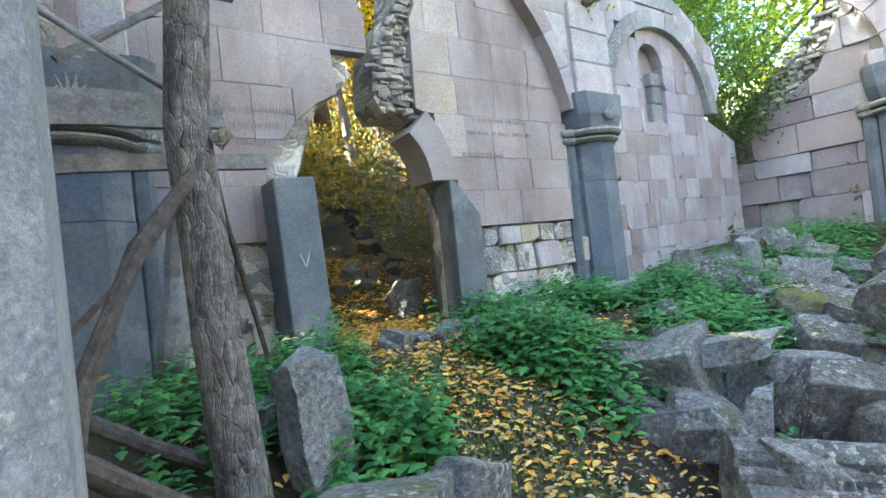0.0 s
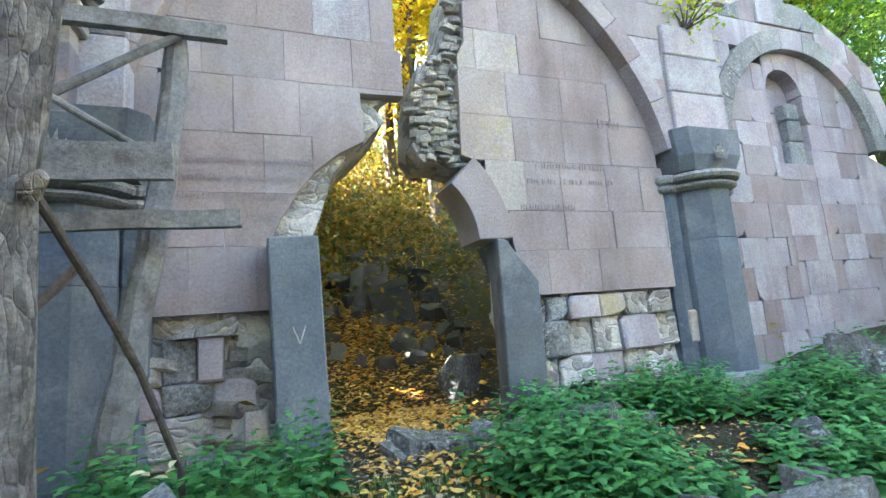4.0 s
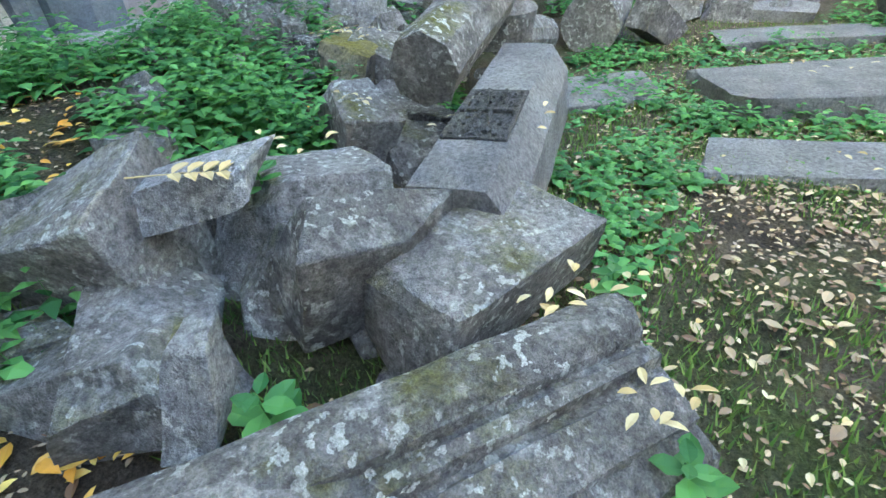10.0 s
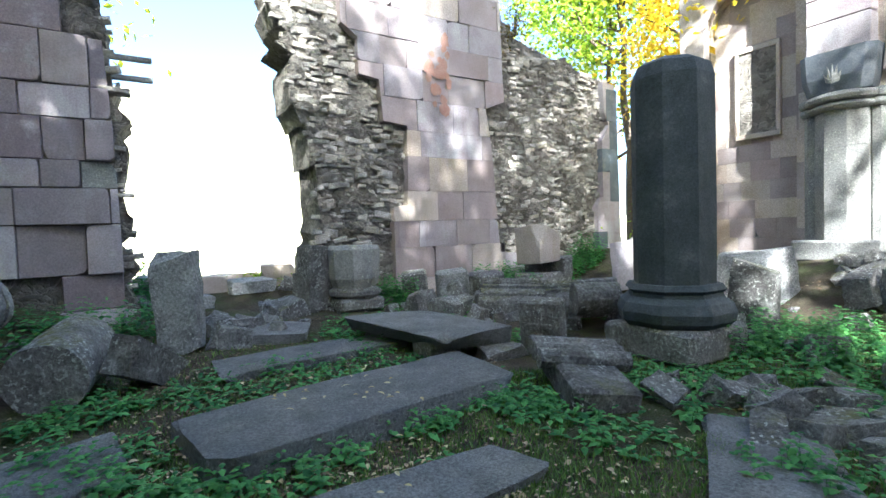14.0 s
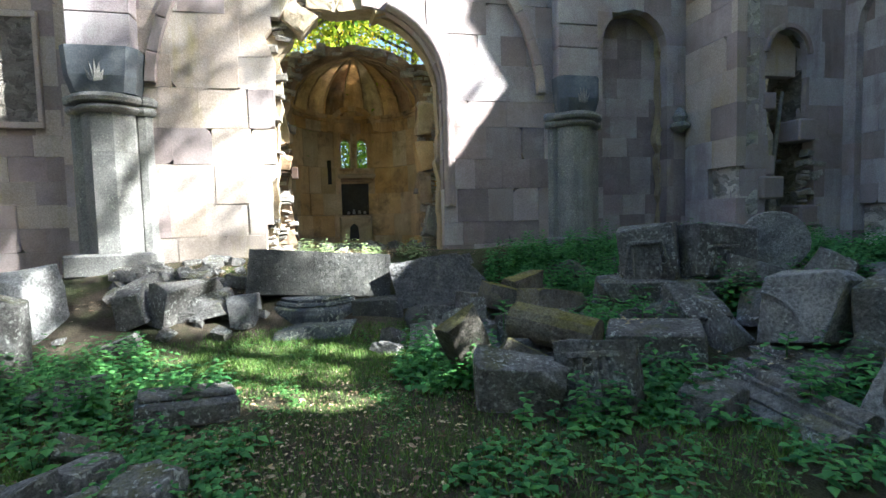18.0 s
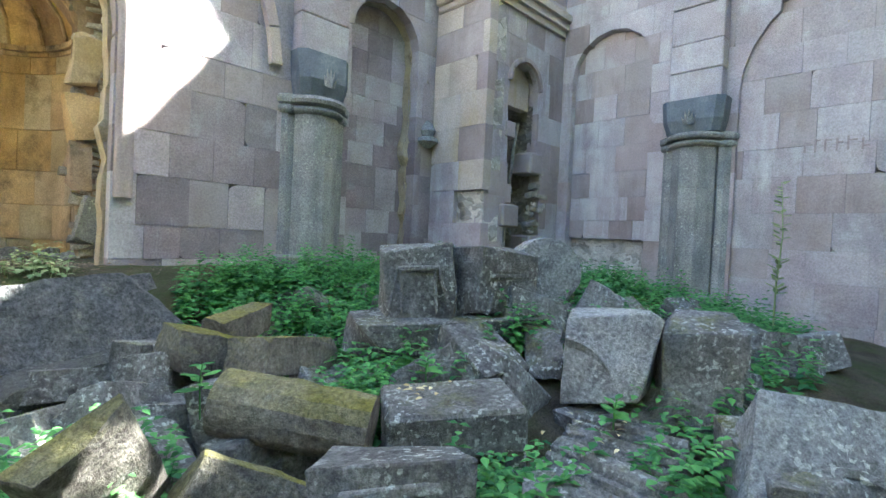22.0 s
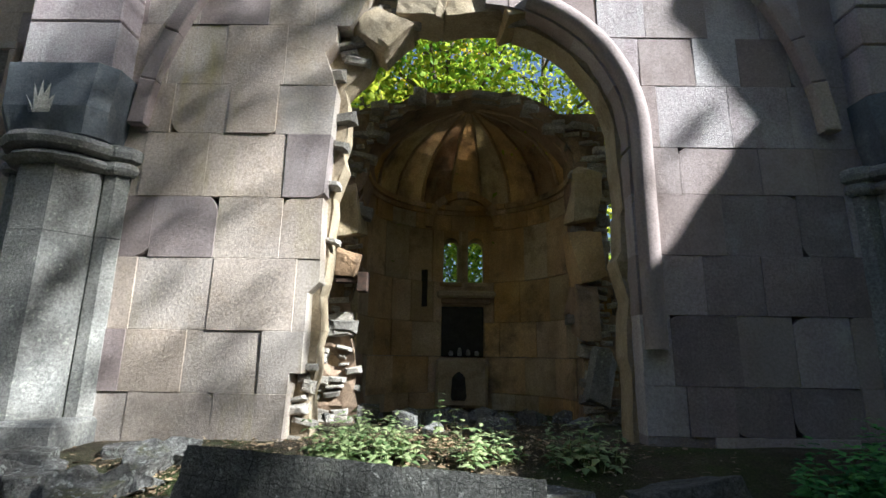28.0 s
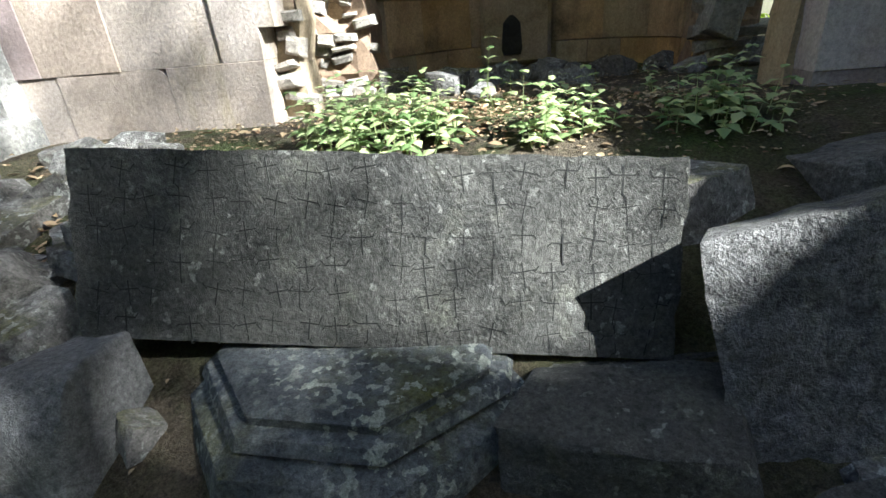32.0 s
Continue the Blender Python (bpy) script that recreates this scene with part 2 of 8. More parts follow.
COLUMNSTONE = material("dark_green_basalt", (0.036, 0.046, 0.05), (0.078, 0.09, 0.096), scale=2.4, stain=(0.12, 0.13, 0.13), stain_amount=0.25, stain_scale=2.4, bump=0.35, random_tint=0.0, pits=0.9, rough=0.75, contrast=(0.65, 1.35))
CAPSTONE = material("grey_capital_stone", (0.20, 0.20, 0.19), (0.31, 0.30, 0.28), scale=3.0, stain=(0.36, 0.35, 0.30), stain_amount=0.4, bump=0.4, random_tint=0.12, pits=0.8, lumps=1.0, lichen=(0.42, 0.42, 0.36), lichen_amount=0.3, streak=(0.12, 0.11, 0.10), streak_amount=0.6, contrast=(0.55, 1.35))
RUBBLE = material("mortared_rubble_core", (0.20, 0.175, 0.15), (0.40, 0.36, 0.30), scale=1.6, voronoi=7.5, bump=1.0, stain=(0.46, 0.42, 0.36), stain_amount=0.3, random_tint=0.0)
LIME = material("bare_lime_mortar", (0.42, 0.38, 0.33), (0.60, 0.56, 0.50), scale=3.0, voronoi=4.5, bump=0.6, stain=(0.3, 0.25, 0.2), stain_amount=0.3, random_tint=0.0)
BLOCK = material("weathered_fallen_stone", (0.085, 0.08, 0.073), (0.25, 0.24, 0.225), scale=3.4, stain=(0.33, 0.33, 0.31), stain_amount=0.42, stain_scale=6.0, lichen=(0.44, 0.45, 0.41), lichen_amount=0.55, bump=0.75, random_tint=0.25, moss=(0.12, 0.12, 0.025), moss_amount=0.25, fine=34.0, pits=0.8, ramp=(0.25, 0.75), contrast=(0.5, 1.5), lumps=1.1)
MOSSY = material("mossy_fallen_stone", (0.09, 0.08, 0.068), (0.24, 0.22, 0.185), scale=3.6, stain=(0.28, 0.28, 0.25), stain_amount=0.2, stain_scale=8.0, bump=0.8, random_tint=0.22, moss=(0.20, 0.18, 0.02), moss_amount=0.95, fine=34.0, contrast=(0.5, 1.5), lumps=1.1)
PALE = material("pale_lichened_stone", (0.22, 0.217, 0.212), (0.41, 0.41, 0.39), scale=3.8, stain=(0.10, 0.095, 0.09), stain_amount=0.4, stain_scale=3.6, bump=0.8, lichen=(0.5, 0.5, 0.46), random_tint=0.18, fine=34.0, pits=0.6, contrast=(0.5, 1.5), lumps=1.1)
SLABSTONE = material("grey_tomb_slab_stone", (0.15, 0.15, 0.15), (0.28, 0.277, 0.27), scale=2.6, stain=(0.26, 0.255, 0.235), stain_amount=0.25, stain_scale=5.0, bump=0.8, random_tint=0.15, pits=0.6, contrast=(0.55, 1.45), lumps=1.6)
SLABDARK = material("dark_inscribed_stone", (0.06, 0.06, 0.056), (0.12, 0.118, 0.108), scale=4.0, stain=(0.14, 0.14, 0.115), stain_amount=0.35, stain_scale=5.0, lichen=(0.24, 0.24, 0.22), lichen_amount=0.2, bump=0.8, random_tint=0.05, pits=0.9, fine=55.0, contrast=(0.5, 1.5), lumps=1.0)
PITTED = material("pitted_grey_stone", (0.13, 0.13, 0.128), (0.25, 0.247, 0.24), scale=5.0, stain=(0.30, 0.30, 0.24), stain_amount=0.3, stain_scale=7.0, bump=1.2, random_tint=0.1, pits=2.0, fine=30.0, contrast=(0.45, 1.5), lumps=2.2)
LICHENDARK = material("lichened_dark_basalt", (0.07, 0.078, 0.085), (0.16, 0.17, 0.175), scale=4.0, stain=(0.26, 0.27, 0.26), stain_amount=0.55, stain_scale=7.0, lichen=(0.40, 0.42, 0.36), lichen_amount=0.7, bump=0.8, random_tint=0.1, pits=1.0, moss=(0.11, 0.11, 0.02), moss_amount=0.35, fine=55.0, contrast=(0.5, 1.5), lumps=1.4)
CHIP = material("torn_rubble_stone", (0.27, 0.245, 0.21), (0.50, 0.46, 0.40), scale=4.0, stain=(0.50, 0.46, 0.40), stain_amount=0.3, stain_scale=4.0, bump=0.6, random_tint=0.38, lumps=1.5, contrast=(0.6, 1.35))
CHIPS = material("torn_rubble_stones", (0.27, 0.245, 0.21), (0.50, 0.46, 0.40), scale=4.0, stain=(0.50, 0.46, 0.40), stain_amount=0.3, stain_scale=4.0, bump=0.6, random_tint=0.38, island=True, lumps=1.5, contrast=(0.6, 1.35))
SOIL = material("leafy_soil", (0.065, 0.052, 0.037), (0.18, 0.145, 0.10), scale=2.6, stain=(0.07, 0.12, 0.025), stain_amount=0.75, stain_scale=1.1, bump=1.0, random_tint=0.0, fine=70.0, rough=1.0, contrast=(0.45, 1.6), lumps=2.0)
DRYGRASS = material("dry_hill_grass", (0.30, 0.29, 0.17), (0.46, 0.43, 0.30), scale=0.05, stain=(0.12, 0.15, 0.05), stain_amount=0.5, stain_scale=0.06, bump=0.0, random_tint=0.0, rough=1.0)
WOOD = material("weathered_grey_timber", (0.13, 0.122, 0.115), (0.27, 0.26, 0.25), scale=9.0, stain=(0.10, 0.08, 0.06), stain_amount=0.35, stain_scale=5.0, bump=0.4, random_tint=0.2)
PLANK = material("orange_new_timber", (0.42, 0.22, 0.08), (0.62, 0.36, 0.15), scale=7.0, bump=0.2, random_tint=0.15)
BARK = material("furrowed_bark", (0.15, 0.125, 0.105), (0.40, 0.355, 0.31), scale=18.0, bump=0.8, random_tint=0.1, voronoi=48.0, fine=80.0, grow=0.2)
BRANCH = material("dark_branch_bark", (0.07, 0.055, 0.045), (0.15, 0.12, 0.10), scale=20.0, bump=0.5, random_tint=0.15)
IRON = material("rusty_iron", (0.03, 0.025, 0.02), (0.09, 0.05, 0.035), scale=20.0, bump=0.2, random_tint=0.0, rough=0.7)
# Low rock tones hold the shade behind the doorway; the moss is separate.
DARKROCK = material("shade_toned_scree_rock", (0.05, 0.047, 0.04), (0.12, 0.11, 0.09), scale=3.0, bump=0.5, random_tint=0.3, moss=(0.05, 0.06, 0.015), moss_amount=0.4)
PAINT_RED = material("faded_red_wall_paint", (0.36, 0.18, 0.13), (0.42, 0.27, 0.215), scale=9.0, bump=0.1, random_tint=0.0)
INK = material("dark_scratched_writing", (0.26, 0.21, 0.20), (0.32, 0.265, 0.255), scale=9.0, bump=0.1, random_tint=0.0)
# Near-black: shade of cut lines, slot and hollow as colour, and niche soot.
CUT = material("recess_shade_and_soot", (0.025, 0.025, 0.024), (0.045, 0.045, 0.042), scale=9.0, bump=0.1, random_tint=0.0)
NETTLE = leaf_material("nettle_leaf", (0.028, 0.12, 0.034), (0.15, 0.38, 0.10), 0.38)
# Paler nettle tone: sunlight at the apse put into the colour; also pale weeds.
SUNPALE = leaf_material("sunlit_and_pale_leaf", (0.12, 0.20, 0.07), (0.46, 0.52, 0.26), 0.35)
LOWWEED = leaf_material("low_weed_leaf", (0.035, 0.12, 0.03), (0.17, 0.34, 0.09), 0.35)
GRASS = leaf_material("grass_blade", (0.06, 0.14, 0.025), (0.22, 0.33, 0.08), 0.3)
PALELEAF = leaf_material("fallen_pale_leaf", (0.42, 0.30, 0.12), (0.66, 0.58, 0.34), 0.15)
LITTER = leaf_material("fallen_yellow_leaf", (0.62, 0.27, 0.03), (0.74, 0.54, 0.14), 0.15)
BROWNLEAF = leaf_material("fallen_brown_leaf", (0.13, 0.07, 0.035), (0.46, 0.36, 0.22), 0.1)
GOLD = leaf_material("golden_tree_leaf", (0.50, 0.30, 0.01), (0.80, 0.66, 0.05), 0.6)
GREEN = leaf_material("green_tree_leaf", (0.08, 0.19, 0.015), (0.42, 0.54, 0.05), 0.55)
LIMEGREEN = leaf_material("yellow_green_tree_leaf", (0.22, 0.32, 0.02), (0.62, 0.62, 0.06), 0.6)
DARKGREEN = leaf_material("dark_bush_leaf", (0.03, 0.09, 0.015), (0.17, 0.28, 0.045), 0.4)
BRUSH = leaf_material("autumn_brush_leaf", (0.045, 0.095, 0.012), (0.33, 0.185, 0.02), 0.3)


# ---- building blocks ----
def mesh_object(name, bm, mat, parent=None, label="", smooth=False):
    me = bpy.data.meshes.new(name)
    bm.normal_update()
    bm.to_mesh(me)
    bm.free()
    return linked(name, me, mat, parent, label, smooth)


def linked(name, me, mat, parent=None, label="", smooth=False):
    if mat and not me.materials:
        me.materials.append(mat)
    if smooth:
        me.shade_smooth()
    ob = new(name, me)
    if parent:
        ob.parent = parent
    if label:
        ob["label"] = label
    return ob


def part(name, bm, mat, parent, label="", smooth=False):
    return mesh_object(name, bm, mat, parent, label, smooth)


def base(name, label, category, m=Matrix(), group="", kind=""):
    """An Empty that carries the parts of one thing."""
    ob = new(name)
    ob.empty_display_size = 0.1
    ob.matrix_world = m
    return tagged(ob, label, category, group, kind)


def fast_mesh(name, verts, faces):
    me = bpy.data.meshes.new(name)
    me.from_pydata(verts, [], faces)
    me.update()
    return me


def box_bm(x0, x1, y0, y1, z0, z1, chamfer=0.0, bm=None):
    bm = bm or bmesh.new()
    vs = [bm.verts.new((x, y, z)) for z in (z0, z1) for y in (y0, y1) for x in (x0, x1)]
    fs = [bm.faces.new([vs[i] for i in f]) for f in ((0, 2, 3, 1), (4, 5, 7, 6), (0, 1, 5, 4), (2, 6, 7, 3), (0, 4, 6, 2), (1, 3, 7, 5))]
    if chamfer:
        edges = list({e for f in fs for e in f.edges})
        bmesh.ops.bevel(bm, geom=edges, offset=chamfer, segments=1, affect="EDGES")
    return bm


def lathe_bm(profile, sides, turn=0.0, flat=1.0, bm=None):
    """A solid of revolution from (radius, height) pairs."""
    bm = bm or bmesh.new()
    rings = []
    for r, z in profile:
        rings.append([bm.verts.new((r * math.cos(turn + 2 * math.pi * k / sides), flat * r * math.sin(turn + 2 * math.pi * k / sides), z)) for k in range(sides)])
    for a, b in zip(rings, rings[1:]):
        for k in range(sides):
            bm.faces.new((a[k], a[(k + 1) % sides], b[(k + 1) % sides], b[k]))
    bm.faces.new(rings[0][::-1])
    bm.faces.new(rings[-1])
    return bm


def clip_rect(poly, u0, u1, v0, v1):
    """The piece of a polygon that lies inside a rectangle."""
    for axis, lim, sign in ((0, u0, 1), (0, u1, -1), (1, v0, 1), (1, v1, -1)):
        out = []
        for i, q in enumerate(poly):
            p = poly[i - 1]
            dp, dq = sign * (p[axis] - lim), sign * (q[axis] - lim)
            if (dp >= 0) != (dq >= 0):
                t = dp / (dp - dq)
                out.append((p[0] + t * (q[0] - p[0]), p[1] + t * (q[1] - p[1])))
            if dq >= 0:
                out.append(q)
        poly = out
        if len(poly) < 3:
            return []
    clean = []
    for q in poly:
        if not clean or abs(q[0] - clean[-1][0]) + abs(q[1] - clean[-1][1]) > 0.004:
            clean.append(q)
    while len(clean) > 1 and abs(clean[0][0] - clean[-1][0]) + abs(clean[0][1] - clean[-1][1]) < 0.004:
        clean.pop()
    return clean if len(clean) >= 3 else []


def area(poly):
    return 0.5 * sum(poly[i - 1][0] * q[1] - q[0] * poly[i - 1][1] for i, q in enumerate(poly))


def inside(poly, u, v):
    hit = False
    for i, q in enumerate(poly):
        p = poly[i - 1]
        if (p[1] > v) != (q[1] > v) and u < (q[0] - p[0]) * (v - p[1]) / (q[1] - p[1]) + p[0]:
            hit = not hit
    return hit


def ragged(poly, step=0.22, amp=0.06, seed=0):
    """The outline with its long sides broken up, as a torn wall edge is."""
    rnd = random.Random(seed)
    out = []
    for i, q in enumerate(poly):
        p = poly[i - 1]
        n = max(1, int(math.dist(p, q) / step))
        for k in range(n):
            t = max(0.0, (k + rnd.uniform(-0.35, 0.35)) / n) if k else 0.0
            j = amp * rnd.choice((0.25, 0.7, 1.5)) if k else amp * 0.4
            out.append((p[0] + t * (q[0] - p[0]) + rnd.uniform(-j, j), p[1] + t * (q[1] - p[1]) + rnd.uniform(-j, j)))
    return out


def arc(cu, cv, r, a0, a1, n):
    return [(cu + r * math.cos(radians(a0 + (a1 - a0) * k / n)), cv + r * math.sin(radians(a0 + (a1 - a0) * k / n))) for k in range(n + 1)]


def plane_at(x, y, way):
    """The frame of a wall face: u along the wall, v up, w out of the wall towards the room. way is the compass side that the wall stands on."""
    u, w = {"north": ((1, 0, 0), (0, -1, 0)), "south": ((-1, 0, 0), (0, 1, 0)), "east": ((0, -1, 0), (-1, 0, 0)), "west": ((0, 1, 0), (1, 0, 0))}[way]
    return Matrix(((u[0], 0, w[0], x), (u[1], 0, w[1], y), (0, 1, 0, 0), (0, 0, 0, 1)))


def core_wall(name, m, outline, back, mat, front=0.07, cell=0.16, amp=0.05, label="", seed=0, edge=0.05):
    """The rubble core of a wall: a torn outline, an uneven front, a back and a rim."""
    poly = ragged(outline, 0.2, edge, seed)
    us, vs = [p[0] for p in poly], [p[1] for p in poly]
    verts, faces, seen = [], [], {}

    def vert(u, v, w):
        key = (round(u, 3), round(v, 3), w is None)
        if key not in seen:
            d = -front + amp * (noise.noise((u * 3.1, v * 5.2, seed)) + 0.6 * noise.noise((u * 8.0, v * 11.0, seed + 4))) if w is None else w
            seen[key] = len(verts)
            verts.append((u, v, d))
        return seen[key]

    u = math.floor(min(us) / cell) * cell
    while u < max(us):
        v = math.floor(min(vs) / cell) * cell
        while v < max(vs):
            q = clip_rect(poly, u, u + cell, v, v + cell)
            if q and abs(area(q)) > 1e-4:
                ids = [vert(a, b, None) for a, b in (q if area(q) > 0 else q[::-1])]
                if len(set(ids)) == len(ids):
                    faces.append(ids)
                    faces.append([vert(a, b, -back) for a, b in (q[::-1] if area(q) > 0 else q)])
            v += cell
        u += cell
    rim = poly if area(poly) > 0 else poly[::-1]
    for i, q in enumerate(rim):
        p = rim[i - 1]
        k = len(verts)
        n = max(2, int(back / 0.2))
        for j in range(n + 1):
            t = j / n
            w = -front - t * (back - front)
            s = 0.05 * math.sin(math.pi * t)
            for a in (p, q):
                verts.append((a[0] + s * noise.noise((a[0] * 5, a[1] * 5, w * 5)), a[1] + s * noise.noise((a[0] * 5 + 9, a[1] * 5, w * 5)), w))
        for j in range(n):
            faces.append((k + 2 * j, k + 2 * j + 2, k + 2 * j + 3, k + 2 * j + 1))
    ob = linked(name, fast_mesh(name, verts, faces), mat)
    ob.matrix_world = m
    return tagged(ob, label, "wall", kind="structure")


def block_mesh(poly, depth, lift, chamfer, rnd, tilt=0.012):
    """One facing stone: a clipped outline, a chamfered front edge and a slightly tilted face."""
    if area(poly) < 0:
        poly = poly[::-1]
    cu, cv = sum(p[0] for p in poly) / len(poly), sum(p[1] for p in poly) / len(poly)
    tu, tv = rnd.uniform(-tilt, tilt), rnd.uniform(-tilt, tilt)
    n = len(poly)
    verts = [(u, v, -depth) for u, v in poly] + [(u, v, lift - chamfer + tu * (u - cu) + tv * (v - cv)) for u, v in poly]
    for u, v in poly:
        d = max(0.05, math.hypot(u - cu, v - cv))
        k = min(0.3, chamfer * 1.2 / d)
        verts.append((u + (cu - u) * k, v + (cv - v) * k, lift + tu * (u - cu) + tv * (v - cv)))
    faces = [tuple(range(2 * n, 3 * n))]
    for i in range(n):
        j = (i + 1) % n
        faces.append((i, j, n + j, n + i))
        faces.append((n + i, n + j, 2 * n + j, 2 * n + i))
    return fast_mesh("stone", verts, faces)


def facing(wall, outline, courses, lengths, mats, seed, lift=None, keep=None, joint=0.001, chamfer=0.0025, depth=0.14, start=0.0, weights=None, jitter=0.004, chips=0.12, mat_at=None, tilt=0.012):
    """Courses of dressed stones in front of a core, each a part of the wall, cut to the outline."""
    rnd = random.Random(seed)
    us = [p[0] for p in outline]
    v = start
    row = 0
    while v < max(p[1] for p in outline):
        h = courses[row % len(courses)] * rnd.uniform(0.92, 1.08)
        u = min(us) - rnd.uniform(0.0, lengths[1])
        while u < max(us):
            w = rnd.uniform(*lengths)
            q = clip_rect(outline, u + joint, u + w - joint, v + joint, v + h - joint)
            cu, cv = u + w / 2, v + h / 2
            if q and abs(area(q)) > 0.012 and (keep is None or keep(cu, cv, rnd)):
                out = rnd.uniform(-jitter, jitter) + (lift(cu, cv) if lift else 0.0)
                if rnd.random() < chips and len(q) >= 4:
                    k = rnd.randrange(len(q))
                    a, p, b = q[k - 1], q[k], q[(k + 1) % len(q)]
                    da, db = math.dist(a, p), math.dist(b, p)
                    if da > 0.2 and db > 0.2:
                        ta, tb = rnd.uniform(0.03, 0.16) / da, rnd.uniform(0.02, 0.1) / db
                        pa, pb = (p[0] + (a[0] - p[0]) * ta, p[1] + (a[1] - p[1]) * ta), (p[0] + (b[0] - p[0]) * tb, p[1] + (b[1] - p[1]) * tb)
                        mid = (0.35 * pa[0] + 0.35 * pb[0] + 0.3 * p[0] + rnd.uniform(-0.01, 0.01), 0.35 * pa[1] + 0.35 * pb[1] + 0.3 * p[1] + rnd.uniform(-0.01, 0.01))
                        q = q[:k] + [pa, mid, pb] + q[k + 1:]
                ob = linked("stone", block_mesh(q, depth, out, chamfer, rnd, tilt), (mat_at(cu, cv, rnd) if mat_at else None) or rnd.choices(mats, weights)[0], wall)
            u += w
        v += h
        row += 1


def voussoirs(wall, cu, cv, r0, r1, a0, a1, n, depth, lift, mats, seed, name="voussoir", chamfer=0.012):
    """The stones of an arch ring, each a wedge of its own."""
    rnd = random.Random(seed)
    cuts = [a0 + (a1 - a0) * (k + (rnd.uniform(-0.15, 0.15) if 0 < k < n else 0)) / n for k in range(n + 1)]
    for a, b in zip(cuts, cuts[1:]):
        g = 0.05 if b > a else -0.05
        k = max(3, int(abs(b - a) / 3.5))
        inner, outer = arc(cu, cv, r0, a + g, b - g, k), arc(cu, cv, r1, a + g, b - g, k)
        flat = random.Random(1)
        linked(name, block_mesh(inner + outer[::-1], depth, lift + rnd.uniform(-0.4, 0.4) * chamfer, chamfer, flat, 0.0), rnd.choice(mats), wall)


def stone_mesh(dx, dy, dz, seed, rough=0.03, cuts=5, taper=0.0, broken=0.0, chips=4):
    """A broken block standing on z = 0: sharp arrises, corners split off along planes, faces slightly hollow and rough."""
    rnd = random.Random(seed)
    bm = bmesh.new()
    bmesh.ops.create_cube(bm, size=1.0)
    bmesh.ops.bevel(bm, geom=bm.edges[:], offset=0.018, segments=1, affect="EDGES")
    bmesh.ops.subdivide_edges(bm, edges=[e for e in bm.edges if e.calc_length() > 0.3], cuts=cuts, use_grid_fill=True)
    off = Vector((rnd.uniform(0, 50), rnd.uniform(0, 50), rnd.uniform(0, 50)))
    corners = [(Vector((sx, sy, sz)), Vector([rnd.uniform(-0.12, 0.12) for _ in range(3)])) for sx in (-1, 1) for sy in (-1, 1) for sz in (-1, 1)]
    planes = []
    for k in range(chips if rough > 0.018 else 2):
        d = Vector([rnd.choice((-1, 1)) * rnd.uniform(0.15, 1.0) for _ in range(3)])
        d[k % 3] *= 0.25
        if d.z < 0:
            d.z *= 0.3
        d.normalize()
        planes.append((d, 0.5 * (abs(d.x) + abs(d.y) + abs(d.z)) - rnd.uniform(0.05, 0.2 if rough > 0.018 else 0.08)))
    if broken:
        cut = Vector([rnd.choice((-1, 1)) * rnd.uniform(0.3, 1.0), rnd.choice((-1, 1)) * rnd.uniform(0.3, 1.0), rnd.uniform(0.3, 1.0)]).normalized()
        planes.append((cut, 0.62 - broken))
    for v in bm.verts:
        p = v.co.copy()
        shift = Vector()
        for c, d in corners:
            shift += d * max(0, 0.5 + p.x * c.x) * max(0, 0.5 + p.y * c.y) * max(0, 0.5 + p.z * c.z)
        p += shift
        k = 1 - taper * (p.z + 0.5)
        p.x, p.y = p.x * k, p.y * k
        for d, far in planes:
            over = p.dot(d) - far
            if over > 0:
                p -= d * over * 0.97
        p = Vector((p.x * dx, p.y * dy, (p.z + 0.5) * dz))
        q = p * 3.5 + off
        p += Vector((noise.noise(q), noise.noise(q + Vector((7, 0, 0))), noise.noise(q + Vector((0, 7, 0))))) * rough * 0.45
        q = p * 14.0 + off
        p += Vector((noise.noise(q), noise.noise(q + Vector((7, 0, 0))), noise.noise(q + Vector((0, 7, 0))))) * min(rough, 0.03) * 0.32
        v.co = p
    me = bpy.data.meshes.new("stone")
    bm.normal_update()
    bm.to_mesh(me)
    bm.free()
    return me


def chip_shape(seed):
    """One flat building stone of a torn wall core, long in u, low in v, its face at w = 0."""
    rnd = random.Random(seed)
    a, b, c = rnd.uniform(0.07, 0.13), rnd.uniform(0.025, 0.05), 0.1
    j = lambda s: rnd.uniform(-s, s)
    back = [(-a, -b, -c), (a, -b, -c), (a, b, -c), (-a, b, -c)]
    mid = [(u * rnd.uniform(0.85, 1.1), v * rnd.uniform(0.8, 1.1), -0.015 + j(0.012)) for u, v, _ in back]
    top = [(u * rnd.uniform(0.55, 0.85), v * rnd.uniform(0.5, 0.8), 0.012 + j(0.012)) for u, v, _ in mid]
    faces = [(8, 9, 10, 11)] + [(k, (k + 1) % 4, 4 + (k + 1) % 4, 4 + k) for k in range(4)] + [(4 + k, 4 + (k + 1) % 4, 8 + (k + 1) % 4, 8 + k) for k in range(4)]
    return back + mid + top, faces


CHIP_SHAPES = [chip_shape(900 + k) for k in range(9)]
CHIP_MESHES = []


